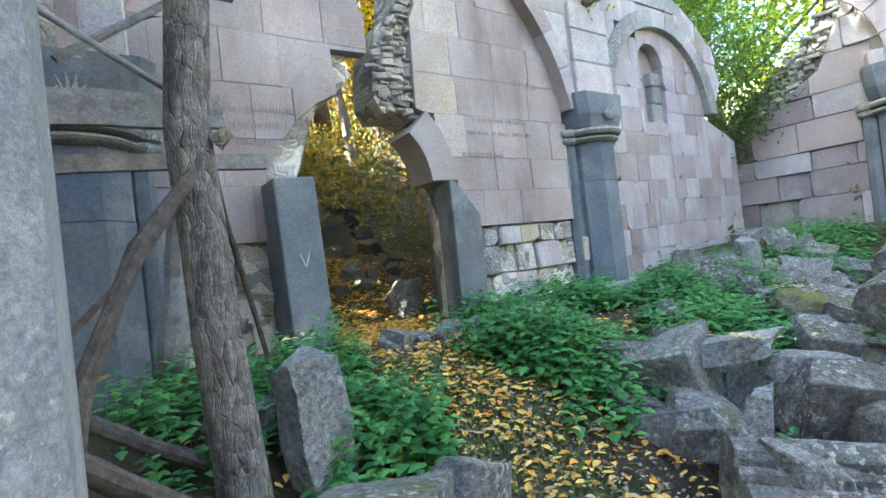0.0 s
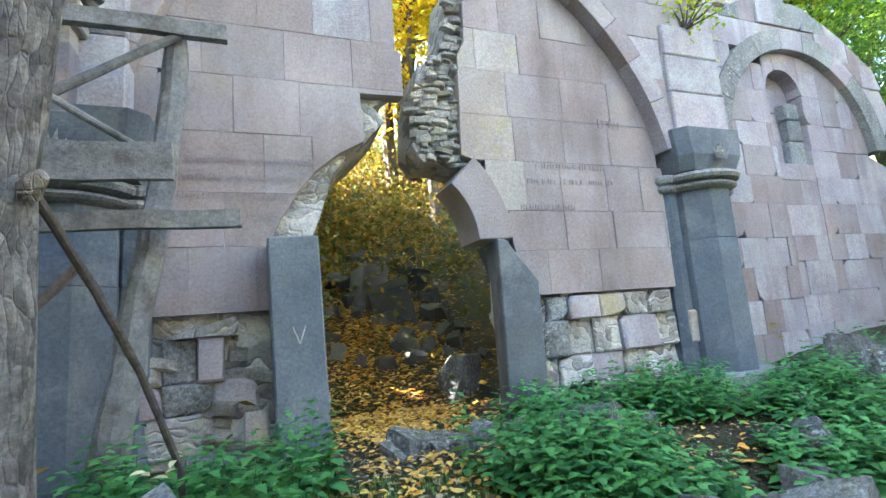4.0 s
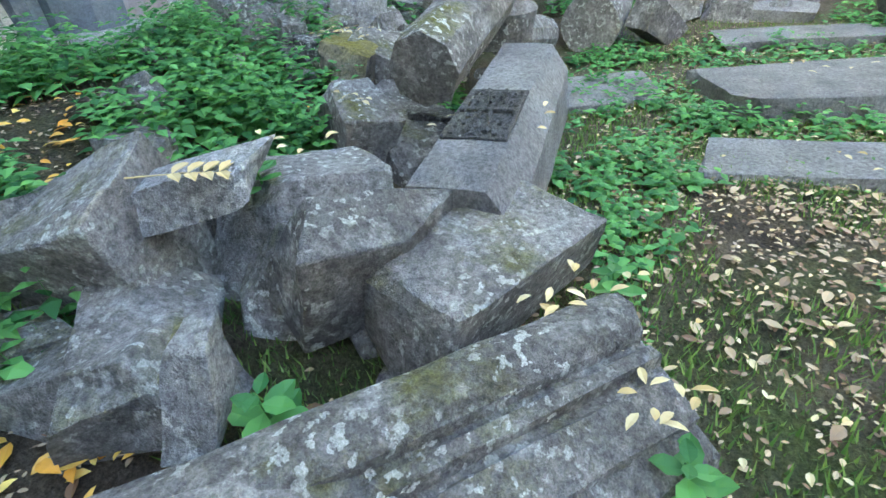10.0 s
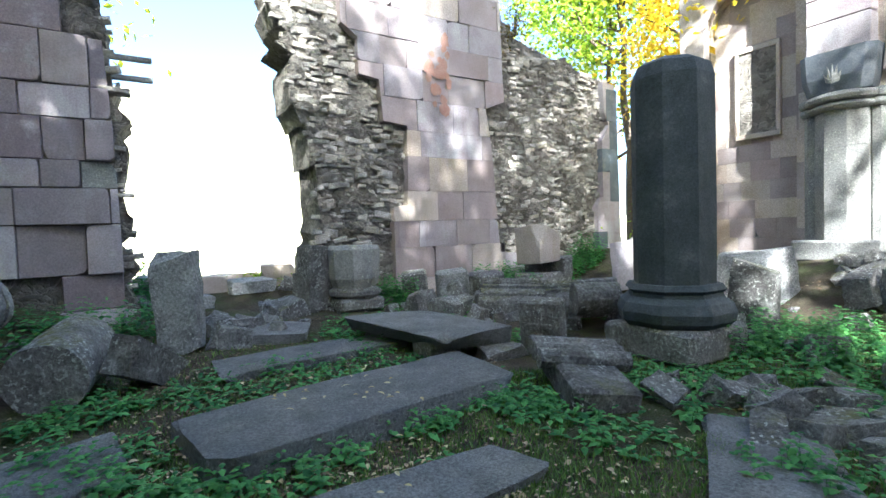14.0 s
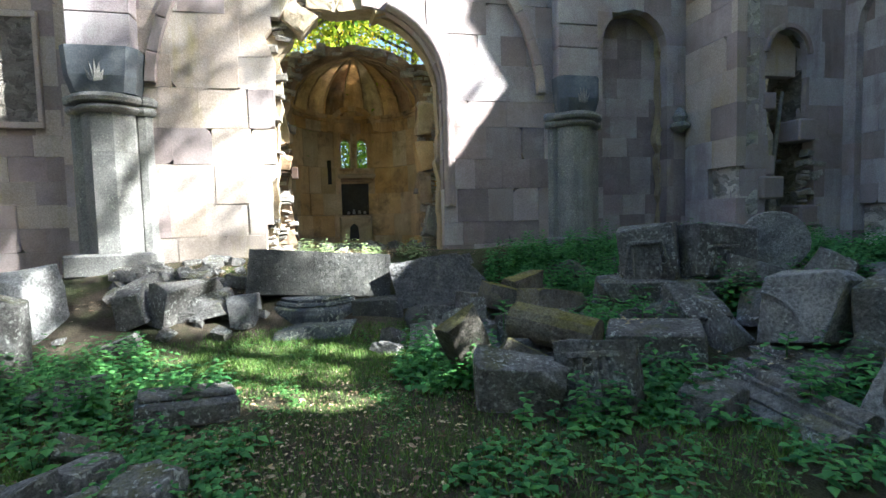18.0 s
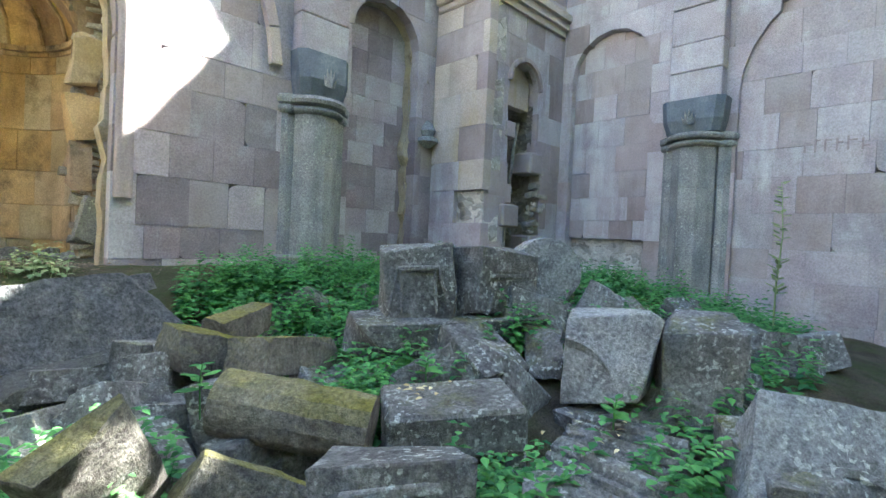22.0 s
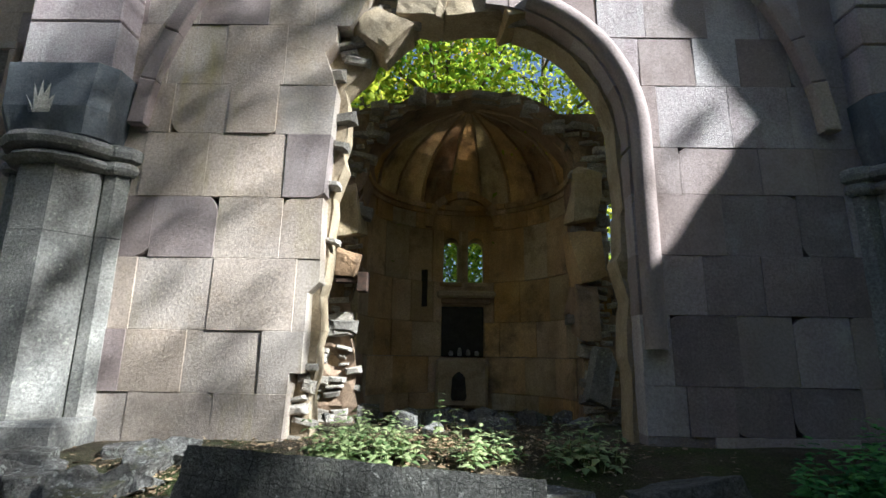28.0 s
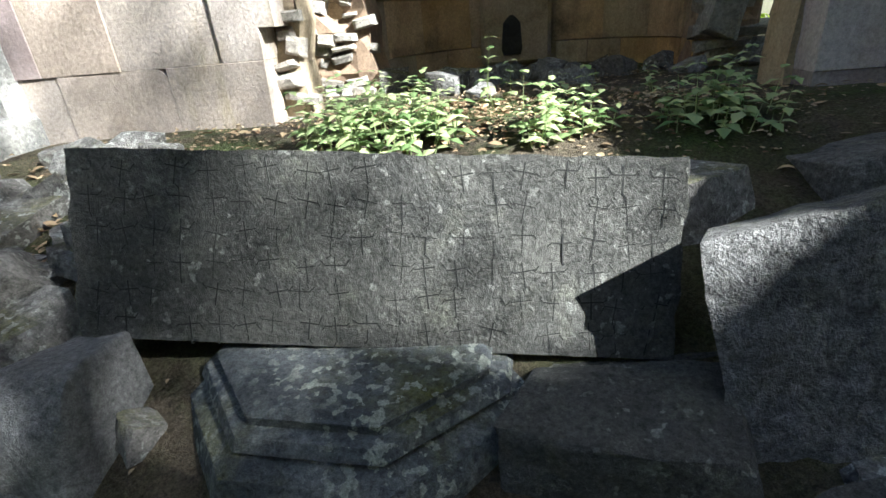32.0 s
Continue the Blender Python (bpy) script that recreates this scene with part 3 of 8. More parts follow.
def torn_core(wall, outline, bare, depth, seed, parts=260, size=1.0, fill=0.8, near=None):
    """Rows of rubble stones bedded in the core of a torn wall wherever its facing is gone."""
    if not CHIP_MESHES:
        for v, f in CHIP_SHAPES:
            CHIP_MESHES.append(fast_mesh("rubble", v, f))
            CHIP_MESHES[-1].materials.append(CHIP)
    rnd = random.Random(seed)
    us, vs = [p[0] for p in outline], [p[1] for p in outline]
    places = []
    v = max(0.4, min(vs))
    while v < max(vs):
        u = min(us) + rnd.uniform(0, 0.15)
        while u < max(us):
            if inside(outline, u, v) and bare(u, v) and rnd.random() < fill:
                f = size * rnd.choice((0.6, 0.8, 1.0, 1.0, 1.3))
                places.append((rnd.randrange(9), Matrix.Translation((u, v + rnd.uniform(-0.02, 0.02), -depth + rnd.uniform(-0.02, 0.05))) @ Matrix.Rotation(rnd.uniform(-0.25, 0.25), 4, "Z") @ Matrix.Rotation(rnd.uniform(-0.3, 0.3), 4, "X") @ Matrix.Diagonal((f * rnd.uniform(0.7, 1.3), f * rnd.uniform(0.8, 1.3), f, 1))))
            u += rnd.uniform(0.14, 0.27) * size
        v += rnd.uniform(0.075, 0.1) * size
    if near:
        places.sort(key=lambda q: (q[1].translation.x - near[0]) ** 2 + (q[1].translation.y - near[1]) ** 2)
    for k, m in places[:parts]:
        ob = linked("rubble_stone", CHIP_MESHES[k], None, wall)
        ob.matrix_local = m
    verts, faces = [], []
    for k, m in places[parts:]:
        n = len(verts)
        verts.extend(m @ Vector(p) for p in CHIP_SHAPES[k][0])
        faces.extend(tuple(n + i for i in f) for f in CHIP_SHAPES[k][1])
    if verts:
        ob = linked("rubble_filling", fast_mesh("rubble_filling", verts, faces), CHIPS, wall)
        ob["kind"] = "stuff"


def beam_between(a, b, w, h, mat, seed=0, cuts=5):
    """A sawn, slightly bowed timber from a to b, as a bmesh in world places."""
    rnd = random.Random(seed)
    a, b = Vector(a), Vector(b)
    d = b - a
    side = d.cross(Vector((0, 0, 1))).normalized() if abs(d.normalized().z) < 0.95 else Vector((1, 0, 0))
    up = side.cross(d).normalized()
    bm = bmesh.new()
    rings = []
    for k in range(cuts + 1):
        c = a + d * k / cuts + up * rnd.uniform(-0.008, 0.008)
        f = 1 + rnd.uniform(-0.04, 0.04)
        rings.append([bm.verts.new(c + side * w * f * s / 2 + up * h * f * t / 2) for s, t in ((-1, -1), (1, -1), (1, 1), (-1, 1))])
    for p, q in zip(rings, rings[1:]):
        for k in range(4):
            bm.faces.new((p[k], p[(k + 1) % 4], q[(k + 1) % 4], q[k]))
    bm.faces.new(rings[0][::-1])
    bm.faces.new(rings[-1])
    return bm


def pole_between(points, radii, sides=10, rough=0.1, seed=0, bm=None):
    """A round, crooked pole or branch through the given points."""
    bm = bm or bmesh.new()
    rnd = random.Random(seed)
    rings = []
    pts = [Vector(p) for p in points]
    fine = []
    for k in range(len(pts) - 1):
        for j in range(4):
            fine.append((pts[k].lerp(pts[k + 1], j / 4), radii[k] + (radii[k + 1] - radii[k]) * j / 4))
    fine.append((pts[-1], radii[-1]))
    for k, (c, r) in enumerate(fine):
        d = (fine[min(k + 1, len(fine) - 1)][0] - fine[max(k - 1, 0)][0]).normalized()
        s = d.cross(Vector((0.3, 0.9, 0.1))).normalized()
        u = d.cross(s)
        c = c + (s * rnd.uniform(-1, 1) + u * rnd.uniform(-1, 1)) * r * rough
        rings.append([bm.verts.new(c + (s * math.cos(2 * math.pi * j / sides) + u * math.sin(2 * math.pi * j / sides)) * r * (1 + rnd.uniform(-rough, rough))) for j in range(sides)])
    for a, b in zip(rings, rings[1:]):
        for j in range(sides):
            bm.faces.new((a[j], a[(j + 1) % sides], b[(j + 1) % sides], b[j]))
    bm.faces.new(rings[0][::-1])
    bm.faces.new(rings[-1])
    return bm


def smooth(a, b, t):
    t = min(1.0, max(0.0, (t - a) / (b - a)))
    return t * t * (3 - 2 * t)


def ground_at(x, y):
    """The height of the ground: an earth floor, banks of debris along the walls, a wooded slope to the north and a drop to the east."""
    h = 0.72 * smooth(0.9, 3.3, y)
    h += 0.35 * smooth(5.5, 9.0, x) * smooth(1.5, 4.0, y)
    h += 0.3 * smooth(6.0, 11.0, x) * (1 - smooth(1.5, 3.5, y))
    h += 0.42 * smooth(8.5, 10.8, x) * smooth(-0.4, 1.2, y) * (1 - smooth(2.0, 4.0, y))
    south = smooth(-7.6, -10.3, y)
    h += 0.95 * south * (1 - 0.35 * smooth(5.0, 8.0, x))
    h += 0.75 * smooth(0.8, -2.5, x) * smooth(-4.6, -7.5, y) * (1 - south) 
    h += 0.35 * smooth(-0.8, -3.5, x) * smooth(-3.0, -4.6, y) * (1 - smooth(-4.6, -7.5, y))
    if y > 5.2 and x > -40:
        h += 0.62 * (y - 5.2) - 0.2 * max(0, y - 45) if y < 90 else 0.62 * 84.8 - 9.0
    h += 0.25 * smooth(11.2, 12.6, x) * (1 - smooth(13.2, 15.5, x)) * (1 - smooth(3.0, 5.0, y)) * smooth(-8.0, -5.0, y)
    if x > 13.0:
        h -= 0.35 * (min(x, 60.0) - 13.0) * (1 - smooth(3, 20, y))
    if y < -15.0:
        h -= 0.12 * (min(-y, 60.0) - 15.0)
    near = 1 - smooth(14, 30, math.hypot(x - 2, y + 3))
    h += 0.035 * noise.noise((x * 1.3, y * 1.3, 3)) + 0.018 * noise.noise((x * 4.1, y * 4.1, 5)) + (1 - near) * 0.8 * noise.noise((x * 0.12, y * 0.12, 8))
    return h


# ---- ground ----
def steps(lo, hi, fine):
    mid = [lo + (hi - lo) * k / round((hi - lo) / fine) for k in range(round((hi - lo) / fine) + 1)]
    out, d = [], fine
    while (out[-1] if out else hi) < 1500:
        d *= 1.28
        out.append((out[-1] if out else hi) + d)
    low, d = [], fine
    while (low[-1] if low else lo) > -1500:
        d *= 1.28
        low.append((low[-1] if low else lo) - d)
    return low[::-1] + mid + out


gx, gy = steps(-9.0, 14.0, 0.2), steps(-16.0, 12.0, 0.2)
gverts = [(x, y, ground_at(x, y)) for y in gy for x in gx]
gfaces = [(j * len(gx) + i, j * len(gx) + i + 1, (j + 1) * len(gx) + i + 1, (j + 1) * len(gx) + i) for j in range(len(gy) - 1) for i in range(len(gx) - 1)]
ground = linked("ground", fast_mesh("ground", gverts, gfaces), SOIL, smooth=True)
tagged(ground, "earth floor with grass, moss and fallen leaves", "ground", kind="structure")

hill, rows_ = [], 30
for j in range(rows_):
    for i in range(rows_):
        y = -170 + 330 * i / (rows_ - 1)
        t = j / (rows_ - 1)
        hill.append((78 + 130 * t + 9 * noise.noise((y * 0.02, t * 3, 1)), y, -28 + 105 * t * (0.8 + 0.25 * noise.noise((y * 0.012, 2, t))) + 3 * noise.noise((y * 0.07, t * 9, 4))))
hill_mesh = fast_mesh("backdrop", hill, [(j * rows_ + i, j * rows_ + i + 1, (j + 1) * rows_ + i + 1, (j + 1) * rows_ + i) for j in range(rows_ - 1) for i in range(rows_ - 1)])
tagged(linked("backdrop", hill_mesh, DRYGRASS, smooth=True), "pale sunlit hillside across the valley", "hillside", kind="structure")

# ---- north wall ----
NORTH = plane_at(0.0, 4.25, "north")
n_left = [(-0.7, 0.3), (1.42, 0.3), (1.42, 2.2), (1.5, 2.34), (1.57, 2.54), (1.65, 2.77), (1.76, 2.98), (1.9, 3.09), (2.1, 3.28), (2.0, 3.42), (2.18, 3.6), (2.2, 4.0), (2.15, 4.6), (2.08, 5.1), (2.0, 5.5), (1.66, 6.1), (0.84, 6.2), (-0.7, 6.1)]
NL_ARCH, NR_ARCH = (3.13, 2.62), (2.24, 2.52)
n_left_panel = [(0.1, 0.3), (1.14, 0.3), (1.14, 2.2), (1.22, 2.4), (1.35, 2.62), (1.5, 2.8), (1.68, 2.95), (1.9, 3.07), (1.88, 3.49), (2.26, 3.5), (2.26, 3.9), (2.21, 3.92), (2.22, 4.58), (2.1, 5.1), (2.06, 5.41)] + arc(*NL_ARCH, 3.02, 111, 180, 14)
n_left_spandrel = [(-0.7, 0.3), (-0.17, 0.3)] + arc(*NL_ARCH, 3.3, 180, 111, 14) + [(1.78, 5.74), (1.72, 6.0), (1.66, 6.26), (1.2, 6.2), (0.84, 6.24), (0.3, 6.1), (-0.7, 6.12)]
wall_nl = core_wall("wall_north_left", NORTH, n_left, 0.95, LIME, front=0.1, label="ruined ashlar church wall beside a broken doorway", seed=1)
facing(wall_nl, n_left_panel, [0.44, 0.42, 0.45, 0.43], (0.34, 0.62), [ASHLAR, ASHLAR_MAUVE, ASHLAR_CREAM], 11, keep=lambda u, v, r: v > 1.7 or u < 0.12, weights=(14, 1, 0))
facing(wall_nl, n_left_spandrel, [0.42, 0.46, 0.40, 0.44], (0.4, 0.75), [ASHLAR, ASHLAR_MAUVE, PALE], 111, lift=lambda u, v: 0.14, depth=0.3, weights=(10, 4, 1), jitter=0.01, chips=0.3)
voussoirs(wall_nl, *NL_ARCH, 3.0, 3.3, 173, 112, 5, 0.3, 0.146, [ASHLAR], 5, chamfer=0.004)
n_right = [(3.22, 0.3), (5.6, 0.3), (5.6, 5.3), (5.36, 5.8), (4.5, 5.92), (3.66, 5.88), (3.55, 5.4), (3.2, 5.1), (2.82, 4.75), (2.74, 4.4), (2.72, 4.02), (2.44, 3.83), (2.36, 3.46), (2.36, 3.1), (2.42, 2.96), (2.62, 2.98), (2.8, 2.9), (2.98, 2.6), (3.15, 2.22), (3.22, 2.1)]
n_right_panel = [(3.35, 1.72), (5.05, 1.72), (5.05, 2.6)] + arc(*NR_ARCH, 2.81, 5, 69, 14) + [(3.1, 5.04), (3.03, 4.6), (2.9, 4.5), (2.88, 4.1), (2.8, 3.95), (2.78, 3.5), (2.76, 3.0)] + arc(2.12, 2.2, 1.07, 45, 0, 6) + [(3.26, 1.86)]
n_right_spandrel = arc(*NR_ARCH, 3.02, 68, 13, 14) + [(5.6, 3.2), (5.6, 5.32), (5.34, 5.55), (5.36, 5.86), (5.0, 5.92), (4.5, 5.96), (4.0, 5.9), (3.62, 5.93), (3.53, 5.54), (3.3, 5.42)]
wall_nr = core_wall("wall_north_middle", NORTH, n_right, 0.6, LIME, front=0.1, label="ruined ashlar church wall with a blind arch", seed=2)
facing(wall_nr, n_right_panel, [0.45, 0.40, 0.48, 0.42], (0.38, 0.66), [ASHLAR, ASHLAR_MAUVE, ASHLAR_CREAM], 12, keep=lambda u, v, r: v > 1.62, weights=(14, 1, 0.6), mat_at=lambda u, v, r: ASHLAR_LICHEN if u < 3.25 and 2.5 < v < 4.3 else None)
facing(wall_nr, n_right_spandrel, [0.46, 0.42, 0.40], (0.4, 0.8), [ASHLAR, ASHLAR_MAUVE], 112, lift=lambda u, v: 0.165, depth=0.32, weights=(8, 3), jitter=0.01, chips=0.35)
facing(wall_nr, [(3.35, 0.5), (5.2, 0.5), (5.2, 1.72), (3.35, 1.72)], [0.3, 0.22, 0.34, 0.26], (0.16, 0.46), [ASHLAR_CREAM, PALE, ASHLAR_MAUVE, LIME, LIME], 52, keep=lambda u, v, r: r.random() > 0.3, depth=0.2, chamfer=0.02, jitter=0.06, chips=1.0, tilt=0.16)
facing(wall_nl, [(0.15, 0.5), (1.12, 0.5), (1.1, 1.2), (0.9, 1.7), (0.15, 1.5)], [0.26, 0.2, 0.3], (0.16, 0.42), [PALE, LIME, ASHLAR_MAUVE, ASHLAR_CREAM], 53, keep=lambda u, v, r: r.random() > 0.25, depth=0.2, chamfer=0.02, jitter=0.05, chips=1.0, tilt=0.16)
voussoirs(wall_nr, *NR_ARCH, 2.8, 3.02, 12, 69, 6, 0.3, 0.172, [ASHLAR, ASHLAR_MAUVE], 6, chamfer=0.005)
voussoirs(wall_nr, 2.12, 2.2, 0.73, 1.07, 2, 46, 1, 0.4, 0.03, [ASHLAR], 7, chamfer=0.006)


def door_jamb(m, w, d, h, seed, label):
    thing = base("door_jamb", label, "door jamb", m)
    lower = 0.62 * h
    bm = box_bm(-w / 2, w / 2, -d / 2, d / 2, 0, h, 0.012)
    part("jamb_stone", bm, BASALT, thing)
    for s in (-1, 1):
        bm = box_bm(-0.005, 0.005, -0.002, 0.0, 0.0, 0.12)
        part("scratched_line", bm, LIME, thing, "pale scratched line").matrix_local = pose(0.005, -d / 2 - 0.0005, lower - 0.1, 0, 20 * s, 0)
    return thing


door_jamb(pose(1.33, 4.16, 0.55, 0, -1.5, 0), 0.34, 0.55, 1.66, 1, "dark basalt slab jamb of the broken doorway")
jr = base("door_jamb", "dark basalt jamb with splayed reveal beside the doorway", "door jamb")
bm = bmesh.new()
lo, mi, hi = [[bm.verts.new((x, y, z)) for x, y in ring] for ring, z in (([(2.88, 4.0), (3.24, 4.0), (3.24, 4.6), (3.04, 4.5), (2.9, 4.12)], 0.5), ([(2.9, 4.0), (3.26, 4.0), (3.26, 4.6), (3.05, 4.5), (2.92, 4.12)], 1.83), ([(2.9, 4.0), (2.98, 4.0), (2.98, 4.6), (3.05, 4.55), (2.92, 4.12)], 2.19))]
for a, b in ((lo, mi), (mi, hi)):
    for k in range(5):
        bm.faces.new((a[k], a[(k + 1) % 5], b[(k + 1) % 5], b[k]))
bm.faces.new(hi)
bm.faces.new(lo[::-1])
bmesh.ops.bevel(bm, geom=bm.edges[:], offset=0.012, segments=1, affect="EDGES")
part("jamb_stone", bm, BASALT, jr)

BAY = plane_at(0.0, 4.55, "north")
bay = [(5.5, 0.3), (10.2, 0.3), (10.2, 3.0), (9.6, 3.7), (9.15, 4.5), (8.56, 5.25), (7.24, 5.5), (6.2, 5.15), (5.5, 5.35)]
WIN0, WIN1, WINV, WINR = 7.3, 7.97, 4.2, 0.335
BAY_ARCH = (7.8, 3.4)
bay_panel = [(5.5, 0.3), (10.2, 0.3), (10.2, 3.0), (9.18, 3.4)] + arc(*BAY_ARCH, 1.38, 0, 180, 18) + [(6.42, 3.0), (5.5, 3.0)]
bay_spandrel = [(6.14, 3.0)] + arc(*BAY_ARCH, 1.66, 180, 8, 18) + [(9.69, 4.1), (9.45, 4.7), (8.9, 5.1), (8.56, 5.28), (8.2, 5.45), (7.7, 5.6), (7.2, 5.5), (6.6, 5.2), (6.2, 5.15), (5.5, 5.3), (5.5, 3.0)]
wall_nb = core_wall("wall_north_bay", BAY, bay, 0.9, RUBBLE, front=0.32, label="mauve ashlar bay wall with an arched window niche", seed=3)
for k, (u0, u1, v0, v1) in enumerate(((5.4, WIN0, 0.2, 6.0), (WIN1, 10.3, 0.2, 6.0), (WIN0, WIN1, 0.2, 3.22))):
    facing(wall_nb, clip_rect(bay_panel, u0, u1, v0, v1), [0.40, 0.34, 0.42, 0.36], (0.3, 0.6), [ASHLAR_MAUVE, ASHLAR], 13 + 50 * (k == 1) + 60 * (k > 1), depth=0.36, weights=(3, 2), joint=0.0006, chips=0.45 if k < 2 else 0.0, jitter=0.008)
facing(wall_nb, [(WIN0, WINV)] + arc((WIN0 + WIN1) / 2, WINV, WINR, 180, 0, 10) + arc(*BAY_ARCH, 1.38, 83, 111, 6), [0.9], (0.3, 0.5), [ASHLAR_MAUVE], 76, depth=0.36, start=WINV - 0.01)
facing(wall_nb, bay_spandrel, [0.36, 0.42, 0.34], (0.3, 0.7), [ASHLAR_MAUVE, ASHLAR, CAPSTONE], 77, lift=lambda u, v: 0.1, depth=0.4, weights=(4, 3, 1), chips=0.5, jitter=0.02, chamfer=0.006)
for z0, z1, out in ((3.19, 3.6, -0.17), (3.606, 4.0, -0.2), (4.006, 4.6, -0.19)):
    part("niche_stone", box_bm(WIN0 - 0.02, WIN1 + 0.03, z0, z1, -0.3, out, 0.004), ASHLAR_MAUVE, wall_nb)
for z0, z1, u0 in ((3.2, 3.56, 7.68), (3.565, 3.86, 7.72), (3.866, 4.1, 7.7)):
    part("niche_stone", box_bm(u0, WIN1, z0, z1, -0.2, -0.06, 0.02), CAPSTONE, wall_nb)
voussoirs(wall_nb, *BAY_ARCH, 1.38, 1.66, 2, 178, 9, 0.4, 0.112, [ASHLAR_MAUVE, CAPSTONE], 8, chamfer=0.006)


# ---- engaged columns ----
def engaged_column(m, z0, ring, top, r, label, pilaster=0.0, shaft=BASALT, cap=CAPSTONE, sides=8, flare=1.0):
    """A faceted half column with a thinner shaft on each flank, a doubled ring, a leafed capital and a pilaster above. Local y is out of the wall."""
    thing = base("engaged_column", label, "column", m, group="engaged columns")
    joint = z0 + (ring - z0) * 0.72
    for a, b, k in ((z0, joint, 1.0), (joint + 0.006, ring, 0.99)):
        part("shaft", lathe_bm([(r * k, a), (r * k, b)], sides, math.pi / sides), shaft, thing)
        for s in (-1, 1):
            bm = lathe_bm([(r * 0.34, a), (r * 0.34, b)], 8, math.pi / 8)
            bmesh.ops.translate(bm, verts=bm.verts, vec=(s * r * 1.12, -r * 0.1, 0))
            part("side_shaft", bm, shaft, thing)
    part("base_block", box_bm(-r * 1.55, r * 1.55, -r, r * 1.15, z0 - 0.35, z0, 0.03), cap, thing)
    h = top - ring
    for k, (a, b, f) in enumerate(((0.0, 0.13, 1.15), (0.13, 0.30, 1.28))):
        prof = [(r * 1.0, ring + h * a), (r * f, ring + h * (a + 0.03)), (r * (f + 0.06), ring + h * (a + b) / 2), (r * f, ring + h * (b - 0.03)), (r * 1.02, ring + h * b)]
        part("ring", lathe_bm(prof, 16), cap, thing, smooth=False)
        for s in (-1, 1):
            bm = lathe_bm([(p[0] * 0.42, p[1]) for p in prof], 10)
            bmesh.ops.translate(bm, verts=bm.verts, vec=(s * r * 1.12, -r * 0.1, 0))
            part("side_ring", bm, cap, thing)
    bm = bmesh.new()
    rings = []
    for z, wx, wy in ((ring + h * 0.30, 1.3 * flare, 0.9), (ring + h * 0.55, 1.45 * flare, 1.05), (top, 1.55 * flare, 1.2 * flare)):
        c = 0.3
        pts = [(-wx, -0.8), (wx, -0.8), (wx, wy - c), (wx - c, wy), (-wx + c, wy), (-wx, wy - c)]
        rings.append([bm.verts.new((x * r, y * r, z)) for x, y in pts])
    for a, b in zip(rings, rings[1:]):
        for k in range(6):
            bm.faces.new((a[k], a[(k + 1) % 6], b[(k + 1) % 6], b[k]))
    bm.faces.new(rings[-1])
    bm.faces.new(rings[0][::-1])
    cap_block = part("capital", bm, BASALT, thing)
    bm = bmesh.new()
    for k, a in enumerate((-50, -25, 0, 25, 50)):
        tip = bm.verts.new((r * 0.42 * math.sin(radians(a)), r * 1.2, ring + h * 0.36 + h * 0.42 * math.cos(radians(a))))
        mid = bm.verts.new((0, r * 1.3, ring + h * 0.42))
        lo = bm.verts.new((r * 0.05 + r * 0.2 * math.sin(radians(a + 15)), r * 1.16, ring + h * 0.36 + h * 0.15 * math.cos(radians(a))))
        bm.faces.new((mid, lo, tip))
        lo2 = bm.verts.new((-r * 0.05 + r * 0.2 * math.sin(radians(a - 15)), r * 1.16, ring + h * 0.36 + h * 0.15 * math.cos(radians(a))))
        bm.faces.new((mid, tip, lo2))
    part("carved_leaf", bm, CAPSTONE, cap_block)
    z = top + 0.006
    rnd = random.Random(int(z0 * 1000))
    while pilaster and z < pilaster:
        e = min(pilaster, z + rnd.uniform(0.4, 0.6))
        part("pilaster_stone", box_bm(-r * 1.1, r * 1.1, -r, r * 0.72 + rnd.uniform(-0.01, 0.01), z, e - 0.008, 0.015), ASHLAR_MAUVE, thing)
        z = e
    return thing


engaged_column(pose(5.46, 4.28, 0, 0, 0, 180), 0.86, 2.68, 3.3, 0.34, "dark basalt engaged column with ringed capital and pilaster", pilaster=4.5, flare=0.86)
engaged_column(pose(-0.12, 4.28, 0, 0, 0, 180), 0.6, 2.45, 3.05, 0.34, "dark basalt engaged column behind timber props", pilaster=6.2)
engaged_column(pose(10.95, 2.25, 0, 0, 0, 110), 1.1, 2.95, 3.75, 0.36, "grey basalt engaged column with carved capital", pilaster=4.0, flare=0.86)

# ---- east wall ----
EAST = plane_at(10.85, 0.0, "east")
e_left = [(-5.0, 0.3), (0.35, 0.3), (0.3, 3.0), (0.16, 4.8), (-0.1, 6.0), (-0.86, 7.3), (-1.6, 7.0), (-2.5, 6.2), (-3.4, 4.7), (-5.0, 3.4)]
wall_el = core_wall("wall_east_left", EAST, e_left, 1.1, RUBBLE, front=0.1, amp=0.09, label="torn ashlar wall with exposed rubble top", seed=4, edge=0.12)
e_left_face = [(-4.9, 0.3), (0.25, 0.3), (0.2, 3.0), (0.1, 4.7), (-0.3, 6.2), (-0.9, 6.6), (-1.4, 5.2), (-2.2, 5.1), (-2.7, 5.4), (-3.3, 4.0), (-4.9, 3.0)]
facing(wall_el, e_left_face, [0.6, 0.45, 0.7, 0.5, 0.38], (0.4, 1.05), [ASHLAR_MAUVE, ASHLAR, ASHLAR_DARK], 14, keep=lambda u, v, r: not (v > 4.4 and r.random() < 0.25) and r.random() > 0.05, lift=lambda u, v: 0.0 if u > -2.0 else -0.02, weights=(4, 2, 4), jitter=0.05, chamfer=0.012, chips=0.95, joint=0.005, tilt=0.07, mat_at=lambda u, v, r: CAPSTONE if r.random() < 0.08 else None)
